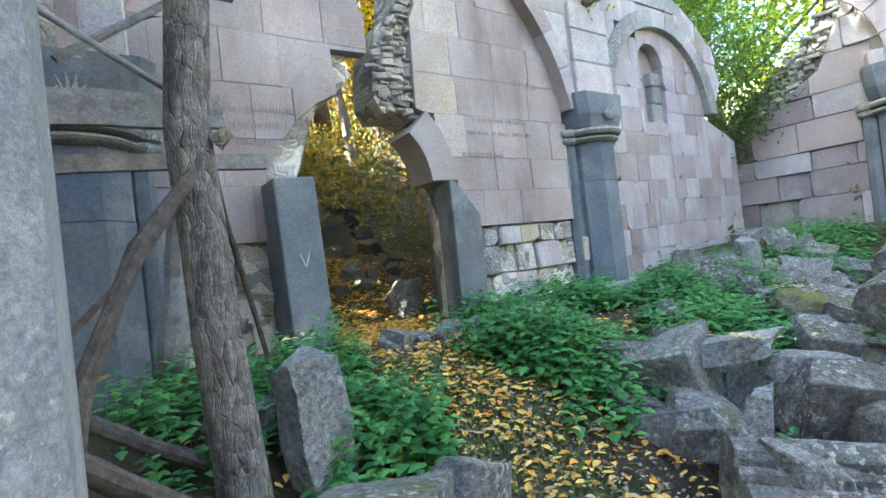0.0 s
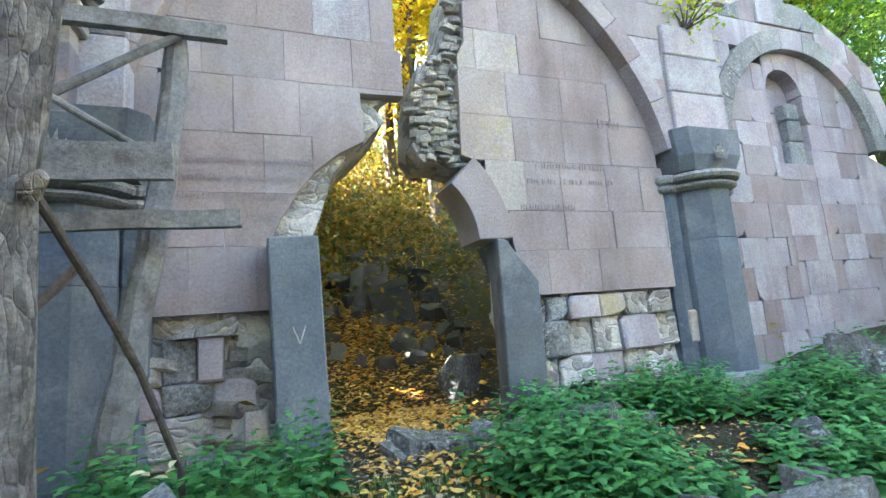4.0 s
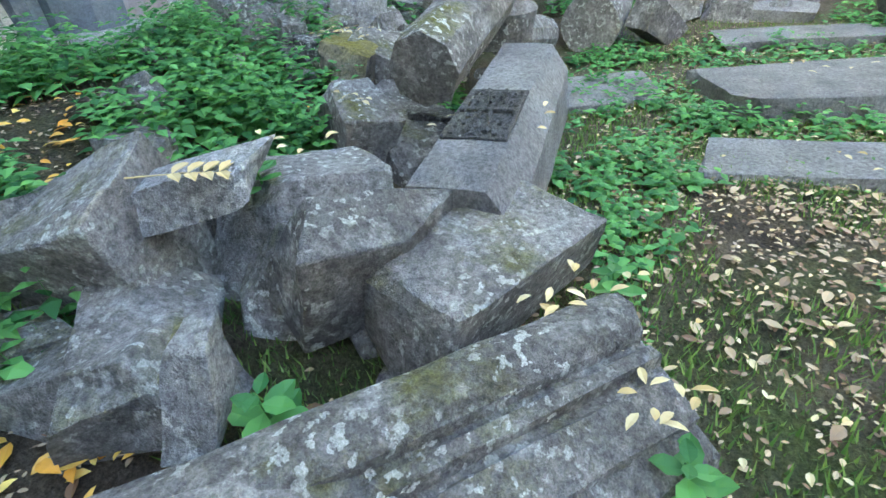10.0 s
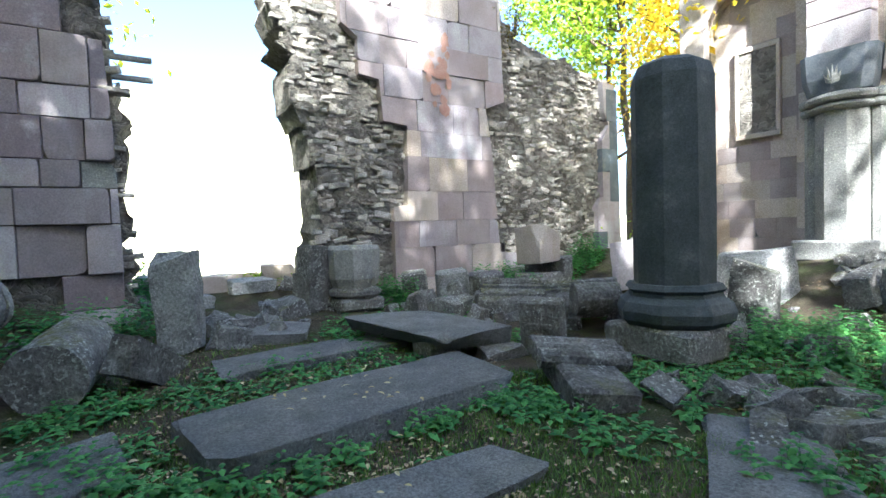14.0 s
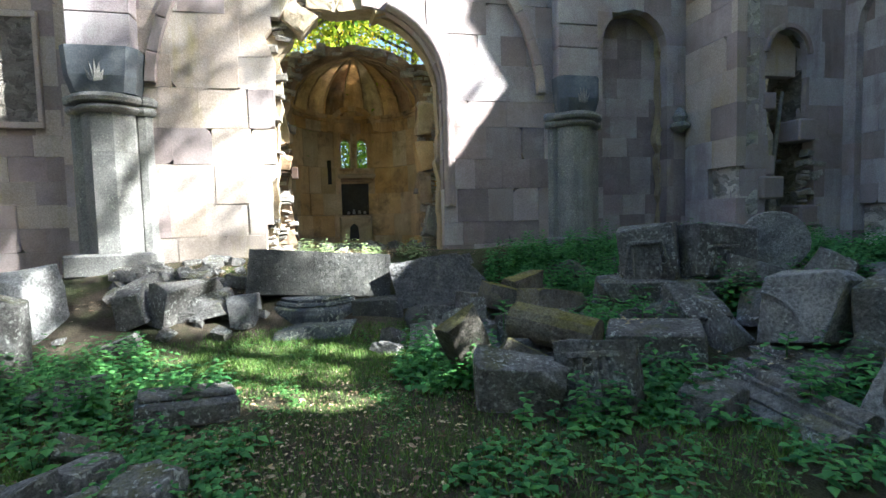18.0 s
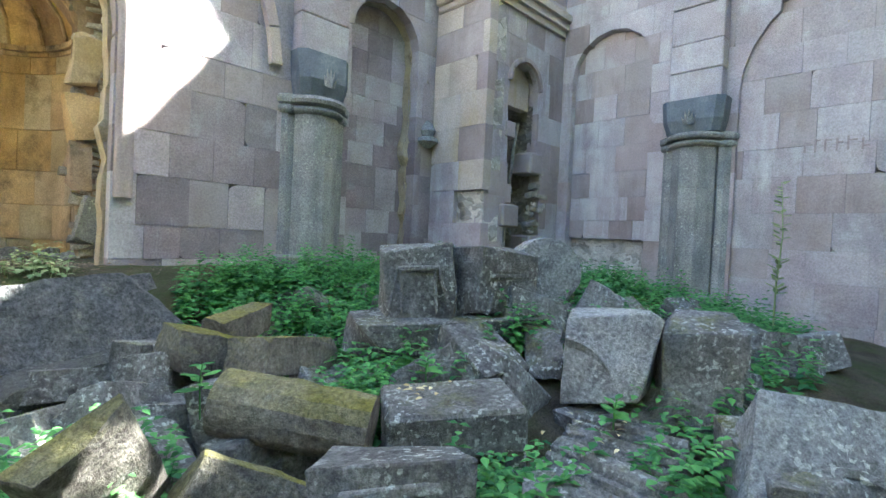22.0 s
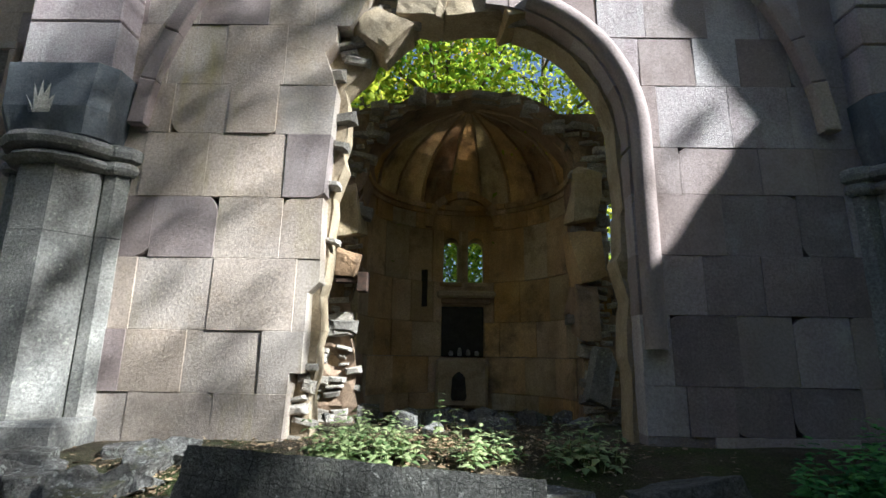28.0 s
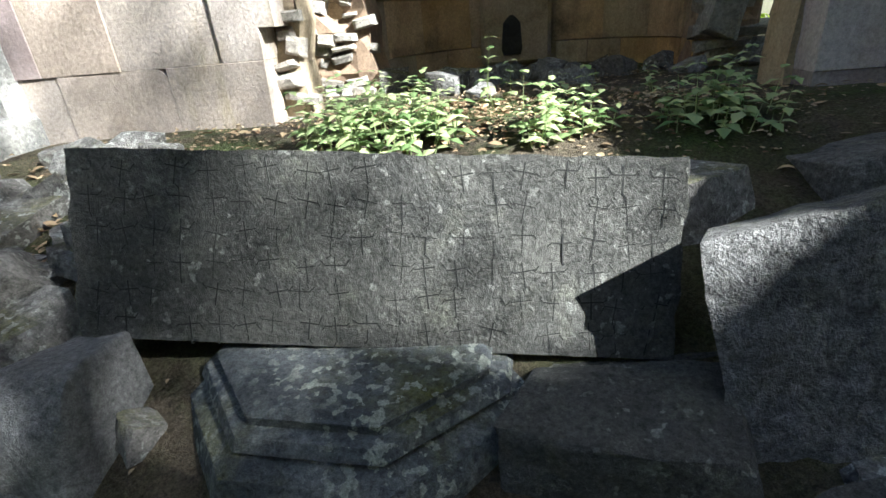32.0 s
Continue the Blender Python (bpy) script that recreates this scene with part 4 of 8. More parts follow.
voussoirs(wall_el, -4.3, 3.7, 2.0, 2.4, 2, 42, 3, 0.2, 0.25, [ASHLAR_MAUVE], 9)
EAST2 = plane_at(11.0, 0.0, "east")
e_right = [(2.95, 0.3), (11.0, 0.3), (10.8, 5.1), (9.6, 5.3), (8.62, 5.45), (7.9, 5.6), (7.3, 5.95), (7.1, 7.6), (4.0, 8.2), (2.6, 7.4), (2.4, 5.4), (2.75, 4.6), (2.7, 4.0), (3.05, 3.0), (3.1, 2.0)]
wall_er = core_wall("wall_east_right", EAST2, e_right, 1.2, RUBBLE, front=0.12, amp=0.10, label="roofless wall with exposed rubble and patches of dressed facing", seed=5, edge=0.14)
e_face = [(4.5, 0.3), (9.4, 0.3), (9.3, 0.8), (7.0, 1.0), (6.85, 3.2), (6.7, 4.0), (7.2, 4.2), (7.15, 7.4), (3.5, 7.8), (3.6, 5.2), (3.9, 5.0), (3.9, 4.35), (4.3, 4.3), (4.35, 3.55), (4.85, 3.5), (4.8, 2.0), (4.5, 1.95)]
facing(wall_er, e_face, [0.55, 0.62, 0.48], (0.5, 1.0), [ASHLAR, ASHLAR_MAUVE, ASHLAR_CREAM], 15, weights=(4, 3, 1), depth=0.2, lift=lambda u, v: 0.04, chips=0.5, joint=0.003, jitter=0.015, tilt=0.02)
e_quoin = [(10.1, 0.3), (10.95, 0.3), (10.85, 5.0), (10.35, 5.05), (10.4, 4.3), (10.55, 4.0), (10.3, 3.6), (10.3, 2.2), (10.1, 2.0)]
facing(wall_er, e_quoin, [0.8, 0.6, 0.7], (0.5, 0.9), [ASHLAR_MAUVE, BASALT], 16, depth=0.2, lift=lambda u, v: 0.05)

# ---- south wall ----
SOUTH = plane_at(0.0, -10.5, "south")
s_core = [(-9.1, 0.3), (-8.45, 0.3), (-8.45, 5.3)] + arc(-7.65, 5.3, 0.8, 180, 0, 8) + [(-6.85, 0.3), (-3.78, 0.3), (-3.72, 1.9), (-3.66, 3.2), (-3.62, 4.3), (-3.35, 4.75), (-3.05, 5.05), (-2.6, 5.2), (-2.25, 5.16), (-1.9, 5.14)] + arc(-2.3, 3.75, 1.4, 72, 0, 8) + [(-0.9, 0.3), (2.33, 0.3), (2.33, 4.74)] + arc(3.0, 4.74, 0.67, 180, 0, 8) + [(3.67, 0.3), (4.3, 0.3), (4.3, 7.0), (2.0, 6.6), (1.2, 7.2), (-3.0, 7.0), (-6.5, 7.4), (-9.1, 6.9)]
wall_s = core_wall("wall_south", SOUTH, s_core, 0.5, OCHRE_PALE, front=0.2, amp=0.05, label="sunlit ashlar wall round a broken apse arch", seed=6)
s_face_l = [(-9.0, 0.3), (-8.48, 0.3), (-8.48, 5.3)] + arc(-7.65, 5.3, 0.83, 180, 0, 8) + [(-6.82, 0.3), (-3.95, 0.3), (-3.9, 1.5), (-3.8, 1.5), (-3.8, 2.2), (-3.7, 2.3), (-3.72, 3.0), (-3.66, 4.2), (-3.8, 4.6), (-3.5, 5.0), (-3.3, 5.5), (-2.3, 5.6), (-2.3, 6.8), (-9.0, 6.8)]
facing(wall_s, s_face_l, [0.6, 0.68, 0.56, 0.7], (0.45, 0.85), [ASHLAR_CREAM, ASHLAR], 17, depth=0.24, weights=(3, 2), jitter=0.009, chips=0.4)
nic = [(-2.25, 6.8)] + arc(-2.3, 3.75, 1.44, 86, 0, 12) + [(-0.86, 0.3), (2.3, 0.3), (2.3, 4.74)] + arc(3.0, 4.74, 0.7, 180, 0, 8) + [(3.7, 0.3), (4.2, 0.3), (4.2, 6.9), (2.0, 6.5), (1.2, 7.1)]
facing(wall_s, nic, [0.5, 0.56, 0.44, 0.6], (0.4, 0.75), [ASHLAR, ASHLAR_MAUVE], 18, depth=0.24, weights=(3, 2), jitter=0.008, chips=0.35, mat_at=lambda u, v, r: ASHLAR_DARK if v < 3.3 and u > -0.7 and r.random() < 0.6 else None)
NIC = plane_at(0.0, -10.86, "south")


def niche_back(u0, u1, v1, seed, mats):
    w = core_wall("wall_south_niche", NIC, [(u0 - 0.2, 0.3), (u1 + 0.2, 0.3), (u1 + 0.2, v1), (u0 - 0.2, v1)], 0.3, LIME, front=0.1, amp=0.02, label="recessed back of an arched wall niche", seed=seed)
    facing(w, [(u0 - 0.15, 0.3), (u1 + 0.15, 0.3), (u1 + 0.15, v1), (u0 - 0.15, v1)], [0.4, 0.36], (0.35, 0.6), mats, seed + 30, depth=0.1)
    return w


niche_back(-8.48, -6.82, 6.2, 7, [ASHLAR_CREAM, ASHLAR])
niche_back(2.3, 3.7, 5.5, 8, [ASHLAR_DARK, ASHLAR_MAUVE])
voussoirs(wall_s, -2.25, 3.6, 3.2, 3.36, 3, 177, 20, 0.1, 0.1, [ASHLAR, ASHLAR_CREAM], 10, "arch_moulding")
roll = bmesh.new()
pathp = [(-0.74, 1.75)] + [(-0.74, 1.75 + k * 0.5) for k in range(1, 4)] + arc(-2.3, 3.75, 1.56, 0, 70, 18)
rings = []
for k, (u, v) in enumerate(pathp):
    p, q = pathp[max(0, k - 1)], pathp[min(len(pathp) - 1, k + 1)]
    d = Vector((q[0] - p[0], q[1] - p[1])).normalized()
    rings.append([roll.verts.new((u + d.y * 0.1 * math.cos(t), v - d.x * 0.1 * math.cos(t), 0.02 + 0.1 * math.sin(t))) for t in [2 * math.pi * j / 10 for j in range(10)]])
for ra, rb in zip(rings, rings[1:]):
    for j in range(10):
        roll.faces.new((ra[j], ra[(j + 1) % 10], rb[(j + 1) % 10], rb[j]))
part("roll_moulding", roll, ASHLAR, wall_s, "round moulding that frames the apse arch", smooth=True)
engaged_column(pose(6.12, -10.5, 0), 1.12, 3.25, 4.2, 0.4, "grey engaged column with ringed capital in dappled sun", pilaster=7.0, shaft=CAPSTONE, flare=0.85)
engaged_column(pose(-1.68, -10.5, 0), 1.12, 3.15, 4.05, 0.36, "round grey engaged column with leaf-carved capital", pilaster=6.2, shaft=CAPSTONE, sides=14, flare=0.75)

# ---- west side ----
PIER_E = plane_at(-4.1, 0.0, "west")
pier_e = core_wall("wall_southwest_pier", PIER_E, [(-10.45, 0.3), (-9.25, 0.3), (-9.25, 7.6), (-10.45, 7.6)], 0.5, LIME, front=0.1, label="tall pale ashlar corner pier with a moulded top", seed=9, edge=0.01)
facing(pier_e, [(-10.48, 0.3), (-9.2, 0.3), (-9.2, 7.6), (-10.48, 7.6)], [0.55, 0.6], (0.6, 1.1), [ASHLAR, ASHLAR_CREAM], 19, depth=0.2, mat_at=lambda u, v, r: ASHLAR_MAUVE if v < 3.0 and r.random() < 0.5 else None, keep=lambda u, v, r: not (v < 2.2 and v > 1.9 and u > -9.5))
PIER_N = plane_at(0.0, -9.25, "south")
door_out = [(4.22, 0.3), (4.78, 0.3), (4.75, 2.0), (4.85, 2.2), (4.72, 3.95)] + arc(5.2, 4.3, 0.42, 180, 0, 6) + [(5.62, 3.2), (5.75, 3.0), (5.85, 1.6), (5.7, 0.3), (6.5, 0.3), (6.5, 7.6), (4.22, 7.6)]
pier_n = core_wall("wall_southwest_door", PIER_N, door_out, 0.8, RUBBLE, front=0.1, label="ashlar wall with a torn dark doorway", seed=29, edge=0.03)
facing(pier_n, door_out, [0.5, 0.6, 0.55], (0.45, 0.8), [ASHLAR_MAUVE, ASHLAR], 22, depth=0.2)
voussoirs(pier_n, 5.2, 4.3, 0.42, 0.5, 0, 180, 5, 0.1, 0.06, [ASHLAR], 41, "arch_moulding")
tymp = mesh_object("door_tympanum", box_bm(-5.6, -4.8, -9.62, -9.45, 3.95, 4.75, 0.01), ASHLAR_CREAM)
tagged(tymp, "plain stone tympanum above the torn doorway", "tympanum", kind="structure")
behind = mesh_object("wall_door_passage", box_bm(-6.4, -4.2, -11.6, -11.4, 0.0, 6.0), BLOCK)
tagged(behind, "dark back wall of the torn passage", "wall", kind="structure")
for k, (z0, out) in enumerate(((5.55, 0.05), (5.68, 0.11), (5.82, 0.17))):
    bm = box_bm(-4.3, -4.1 + out, -10.45, -9.25 + out, z0, z0 + 0.13, 0.03)
    box_bm(-6.4, -4.3, -9.35, -9.25 + out, z0, z0 + 0.13, 0.0, bm)
    bm.transform(PIER_E.inverted())
    part("cornice_moulding", bm, ASHLAR_CREAM, pier_e)
WEST = plane_at(-6.45, 0.0, "west")
w_out = [(-9.6, 0.3), (-9.03, 0.3), (-9.03, 4.7)] + arc(-8.25, 4.7, 0.78, 180, 0, 8) + [(-7.47, 0.3), (-6.1, 0.3), (-6.1, 3.9)] + arc(-4.5, 3.9, 1.6, 180, 0, 14) + [(-2.9, 0.3), (3.0, 0.3), (3.0, 9.0), (0.0, 9.0), (-0.8, 7.5), (-2.75, 6.2), (-3.4, 7.6), (-4.95, 7.8), (-9.6, 8.0)]
# Unseen top and north end are added, shaped only to cast the shade.
wall_w = core_wall("wall_west", WEST, [(-11.6, 0.3), (10.0, 0.3), (10.0, 15.0), (0.0, 15.0), (-0.7, 8.2), (-2.75, 6.4), (-3.1, 7.0), (-3.35, 8.8), (-3.85, 8.7), (-4.0, 8.1), (-4.55, 7.8), (-4.75, 7.7), (-4.95, 7.95), (-5.85, 8.5), (-6.85, 8.75), (-7.3, 9.2), (-7.1, 10.15), (-6.95, 10.85), (-7.05, 12.05), (-11.6, 12.1)], 0.9, LIME, front=0.3, label="mauve ashlar wall with blind arches, its unseen top raised for shade", seed=10, edge=0.02, cell=0.3)
facing(wall_w, w_out, [0.5, 0.56, 0.46], (0.45, 0.8), [ASHLAR_MAUVE, ASHLAR], 20, depth=0.3, weights=(3, 2))
w_niche = core_wall("wall_west_niche", plane_at(-6.6, 0.0, "west"), [(-9.2, 0.3), (-7.3, 0.3), (-7.3, 5.6), (-9.2, 5.6)], 0.4, LIME, front=0.12, label="recessed back of the west wall niche", seed=11)
facing(w_niche, [(-9.2, 1.6), (-7.3, 1.6), (-7.3, 5.6), (-9.2, 5.6)], [0.46, 0.5], (0.4, 0.7), [ASHLAR_MAUVE, ASHLAR], 21, depth=0.1)
w_bay = core_wall("wall_west_bay", plane_at(-6.52, 0.0, "west"), [(-6.2, 0.3), (-2.8, 0.3), (-2.8, 5.6), (-6.2, 5.6)], 0.3, LIME, front=0.1, amp=0.02, label="shallow recessed bay of the west wall", seed=14)
facing(w_bay, [(-6.2, 0.3), (-2.8, 0.3), (-2.8, 5.6), (-6.2, 5.6)], [0.5, 0.56, 0.46], (0.45, 0.8), [ASHLAR_MAUVE, ASHLAR], 24, depth=0.1, weights=(3, 2))
engaged_column(pose(-6.45, -6.67, 0, 0, 0, -90), 0.75, 3.1, 3.85, 0.36, "grey engaged column in the shaded bay", pilaster=7.5, shaft=CAPSTONE, flare=0.86)

# ---- apse ----
AX, AY, AR = 2.3, -12.0, 1.3
apse = base("wall_apse", "half-round apse of ochre stone with a half dome", "apse", pose(AX, AY, 0), kind="structure")


def apse_panel(a0, a1, z0, z1, r, depth, mat, name="stone", parent=apse, n=3):
    bm = bmesh.new()
    ring = []
    for rr in (r, r + depth):
        for z in (z0, z1):
            ring.append([bm.verts.new((rr * math.cos(radians(a0 + (a1 - a0) * k / n)), rr * math.sin(radians(a0 + (a1 - a0) * k / n)), z)) for k in range(n + 1)])
    il, ih, ol, oh = ring
    for k in range(n):
        bm.faces.new((il[k + 1], il[k], ih[k], ih[k + 1]))
        bm.faces.new((ol[k], ol[k + 1], oh[k + 1], oh[k]))
        bm.faces.new((ih[k + 1], ih[k], oh[k], oh[k + 1]))
        bm.faces.new((il[k], il[k + 1], ol[k + 1], ol[k]))
    for k in (0, n):
        bm.faces.new((il[k], ih[k], oh[k], ol[k]))
    return part(name, bm, mat, parent)


rnd = random.Random(31)
WINDOWS = ((2.39, 2.62), (2.02, 2.25))
apse_windows = [sorted(math.degrees(math.atan2(-1, (a - AX) / AR)) % 360 for a in w) for w in WINDOWS]
APSE_ROWS = (0.6, 1.17, 1.66, 2.14, 2.72, 3.5, 3.74)
for z, e in zip(APSE_ROWS, APSE_ROWS[1:]):
    a = 172.0
    while a < 368:
        b = min(a + rnd.uniform(14, 26), 368)
        pieces = [(a, b)]
        for lo, hi in apse_windows:
            if z == 2.72:
                pieces = [q for p0, p1 in pieces for q in ((p0, min(p1, lo)), (max(p0, hi), p1)) if q[1] - q[0] > 0.6 and not (q[0] >= lo and q[1] <= hi)]
        for p0, p1 in pieces:
            apse_panel(p0 + 0.12, p1 - 0.12, z + 0.004, e - 0.004, AR + rnd.uniform(-0.014, 0.014), 0.34, rnd.choice((OCHRE, OCHRE, OCHRE_PALE)))
        a = b
for a in range(172, 368, 14):
    apse_panel(a + 0.2, a + 13.8, 3.74, 3.8, AR - 0.03, 0.36, OCHRE, "cornice_stone")
    apse_panel(a + 0.2, a + 13.8, 3.804, 3.88, AR - 0.075, 0.4, OCHRE, "cornice_stone")
# Unseen shell added behind the stones to block light through the joints.
for z0, z1 in ((0.6, 2.7), (3.52, 3.95)):
    apse_panel(172, 368, z0, z1, AR + 0.345, 0.08, RUBBLE, "rubble_backing", n=28)
RIBS, RISE = 9, 0.95
for k in range(RIBS):
    gore = bmesh.new()
    a0, a1 = math.pi * (k - 0.02) / RIBS + math.pi, math.pi * (k + 1.02) / RIBS + math.pi
    grid_ = []
    for j in range(9):
        be = math.pi / 2 * j / 8 * 0.96
        row = []
        for i in range(5):
            al = a0 + (a1 - a0) * i / 4
            rr = (AR + 0.02) * math.cos(be) * (1 + 0.06 * math.sin(math.pi * i / 4) * math.cos(be))
            row.append(gore.verts.new((rr * math.cos(al), rr * math.sin(al), 3.88 + RISE * math.sin(be) + 0.006 * noise.noise((k, i, j)))))
        grid_.append(row)
    for j in range(8):
        for i in range(4):
            gore.faces.new((grid_[j][i + 1], grid_[j][i], grid_[j + 1][i], grid_[j + 1][i + 1]))
    bmesh.ops.solidify(gore, geom=gore.faces[:], thickness=-0.1)
    part("dome_gore", gore, (OCHRE, OCHRE_DARK, OCHRE, OCHRE_PALE)[k % 4], apse)
    rib = [(1.005 * AR * math.cos(math.pi / 2 * j / 8 * 0.96), 3.88 + (RISE - 0.02) * math.sin(math.pi / 2 * j / 8 * 0.96)) for j in range(9)]
    part("dome_rib", pole_between([(r * math.cos(a0), r * math.sin(a0), z) for r, z in rib[:-1:2]] + [(rib[-1][0] * math.cos(a0), rib[-1][0] * math.sin(a0), rib[-1][1])], [0.022] * 5, 6, 0.05, k), OCHRE, apse)
for k in range(9):
    th = radians(20 * k), radians(20 * k + 19.4)
    bm = bmesh.new()
    ringq = []
    for t in th:
        for r, out in ((0.46, 0.0), (0.46, 0.09), (0.56, 0.09), (0.56, 0.0)):
            x, z = 0.03 + r * math.cos(t), 3.52 + r * 1.05 * math.sin(t)
            q = AR - out
            ringq.append(bm.verts.new((x, -math.sqrt(max(0.01, q * q - x * x)), z)))
    for i in range(4):
        bm.faces.new((ringq[i], ringq[(i + 1) % 4], ringq[4 + (i + 1) % 4], ringq[4 + i]))
    bm.faces.new(ringq[:4])
    bm.faces.new(ringq[7:3:-1])
    bmesh.ops.recalc_face_normals(bm, faces=bm.faces)
    part("arch_stone", bm, OCHRE, apse)
SHELL = [(-4.1, 0.6), (-3.6, 0.6), (-3.55, 1.5), (-3.66, 2.1), (-3.6, 2.5), (-3.62, 3.4), (-3.52, 3.9)] + [(-2.3 + 1.26 * math.cos(radians(a)), 3.88 + 0.93 * math.sin(radians(a))) for a in range(168, 11, -13)] + [(-1.06, 3.7), (-1.0, 3.0), (-1.05, 2.4), (-0.98, 1.6), (-1.05, 0.6), (-0.6, 0.6), (-0.62, 2.2), (-0.72, 3.0), (-0.64, 3.9), (-0.7, 4.6), (-1.2, 4.6), (-1.6, 4.86), (-2.3, 4.94), (-2.9, 4.9), (-3.2, 4.74), (-3.9, 4.62), (-4.12, 4.5), (-4.2, 3.2), (-4.05, 2.0)]
# Darker reddish stone puts this edge's shade into its colour.
shell = core_wall("wall_apse_front", plane_at(0, -11.75, "south"), SHELL, 0.5, OCHRE_DARK, front=0.0, amp=0.09, label="broken rubble edge of the apse, toned dark for shade", seed=12, edge=0.06)
for k, (x, z, dx, dz, tilt, mat) in enumerate(((3.68, 3.0, 0.3, 0.62, 8, OCHRE_PALE), (3.72, 2.5, 0.26, 0.3, -12, OCHRE_DARK), (0.98, 3.2, 0.32, 0.66, -6, OCHRE_PALE), (0.95, 2.55, 0.3, 0.55, 8, OCHRE), (0.98, 1.9, 0.26, 0.55, 2, OCHRE_DARK), (0.92, 1.15, 0.26, 0.62, -9, CAPSTONE))):
    ob = linked("torn_stone", stone_mesh(dx, 0.34, dz, 430 + k, rough=0.045, broken=0.1 * (k % 3)), mat, shell)
    ob.matrix_local = shell.matrix_world.inverted() @ pose(x, -11.72, z, 0, tilt, 0)

for x0, x1, lab in ((3.42, 3.6, "dark basalt reveal stone of the doorway"), (1.4, 1.5, "dark reveal stone at the broken side of the doorway")):
    rv = mesh_object("door_reveal", box_bm(x0, x1, 4.82, 5.25, 0.4, 2.18, 0.01), BASALT)
    tagged(rv, lab, "door jamb", kind="structure")
blocked = mesh_object("wall_niche_infill", box_bm(7.27, 7.95, -10.84, -10.8, 3.2, 4.8, 0.0), RUBBLE)
tagged(blocked, "blocked rectangular window inside the niche", "wall infill", kind="structure")
for x0, x1, z0, z1 in ((7.2, 8.02, 3.1, 3.2), (7.2, 8.02, 4.8, 4.9), (7.2, 7.27, 3.2, 4.8), (7.95, 8.02, 3.2, 4.8)):
    fr = mesh_object("wall_niche_frame", box_bm(x0, x1, -10.86, -10.78, z0, z1, 0.01), ASHLAR_CREAM)
    tagged(fr, "plain stone frame of the blocked window", "window frame", kind="structure")


# ---- torn rubble cores ----
def outside(face, *more):
    return lambda u, v: not inside(face, u, v) and not any(inside(q, u, v) for q in more)


torn_core(wall_er, e_right, outside(e_face, e_quoin), 0.125, 201, 290, near=(4.2, 2.0))
torn_core(wall_el, e_left, outside(e_left_face), 0.08, 202, 200, near=(0.0, 3.0))
torn_core(wall_nr, n_right, lambda u, v: not inside(n_right_panel, u, v) and u < 3.1 and v > 2.6, 0.06, 203, 290, 0.62, 0.95)
torn_core(wall_nr, [(3.35, 0.5), (5.2, 0.5), (5.2, 1.75), (3.35, 1.75)], lambda u, v: True, 0.1, 204, 150, 1.1, 0.4)
torn_core(wall_nl, n_left, lambda u, v: v < 1.45 and u > 0.2, 0.08, 205, 120, 1.1, 0.6)
torn_core(shell, SHELL, lambda u, v: True, -0.01, 206, 220)
torn_core(wall_s, s_core, lambda u, v: not inside(s_face_l, u, v) and not inside(nic, u, v) and -4.2 < u < -1.6, 0.17, 207, 120)
# rubble along the torn top of the bay
for k in range(60):
    r = random.Random(700 + k)
    u = r.uniform(5.6, 9.4)
    top = [(5.5, 5.35), (6.2, 5.15), (7.24, 5.5), (8.56, 5.25), (9.15, 4.5), (9.6, 3.7)]
    for p, q in zip(top, top[1:]):
        if p[0] <= u <= q[0]:
            v = p[1] + (q[1] - p[1]) * (u - p[0]) / (q[0] - p[0])
            ob = linked("rubble_stone", CHIP_MESHES[k % 9], None, wall_nb)
            ob.matrix_local = Matrix.Translation((u, v + r.uniform(-0.05, 0.12), r.uniform(-0.5, 0.0))) @ Matrix.Rotation(r.uniform(-0.4, 0.4), 4, "Z") @ Matrix.Diagonal((1.6, 1.8, 2.2, 1))
for k in range(44):
    r = random.Random(800 + k)
    u = r.uniform(3.5, 5.5)
    ob = linked("rubble_stone", CHIP_MESHES[k % 9], None, wall_nr)
    ob.matrix_local = Matrix.Translation((u, 5.9 + r.uniform(-0.06, 0.12) - 0.5 * max(0.0, u - 5.3), r.uniform(-0.7, -0.02))) @ Matrix.Rotation(r.uniform(-0.4, 0.4), 4, "Z") @ Matrix.Diagonal((1.5, 1.7, 2.0, 1))
for k, (z, y) in enumerate(((4.12, -0.2), (3.83, -0.2))):
    part("putlog", box_bm(-0.1 + y * 0, 0.62, 0.0, 0.07, -0.5, -0.4, 0.01), CAPSTONE, wall_el, "stone bar left sticking out of the torn wall end").matrix_local = Matrix.Translation((0.1, z, 0.05))
for u0, u1, v0, v1, out in ((4.62, 5.08, 1.72, 2.12, 0.1), (4.7, 5.0, 2.14, 2.5, -0.02), (5.42, 5.8, 2.75, 3.15, 0.06), (5.5, 5.9, 1.2, 1.6, 0.04), (4.68, 4.98, 3.3, 3.6, 0.02)):
    part("torn_block", box_bm(u0, u1, v0, v1, -0.4, out, 0.03), ASHLAR, pier_n)
torn_core(pier_n, [(4.5, 0.8), (4.8, 0.8), (4.9, 3.9), (4.6, 3.9)], lambda u, v: True, 0.25, 210, 60)
torn_core(pier_n, [(5.55, 0.8), (6.0, 0.8), (5.9, 3.0), (5.6, 3.0)], lambda u, v: True, 0.02, 211, 60)

TRAIL = [(1.9, 4.0), (1.75, 2.9), (1.7, 1.6), (1.2, 0.3), (2.4, -0.2), (4.5, -0.6), (4.6, -2.6), (3.2, -3.2), (2.9, -5.5), (2.7, -7.6)]


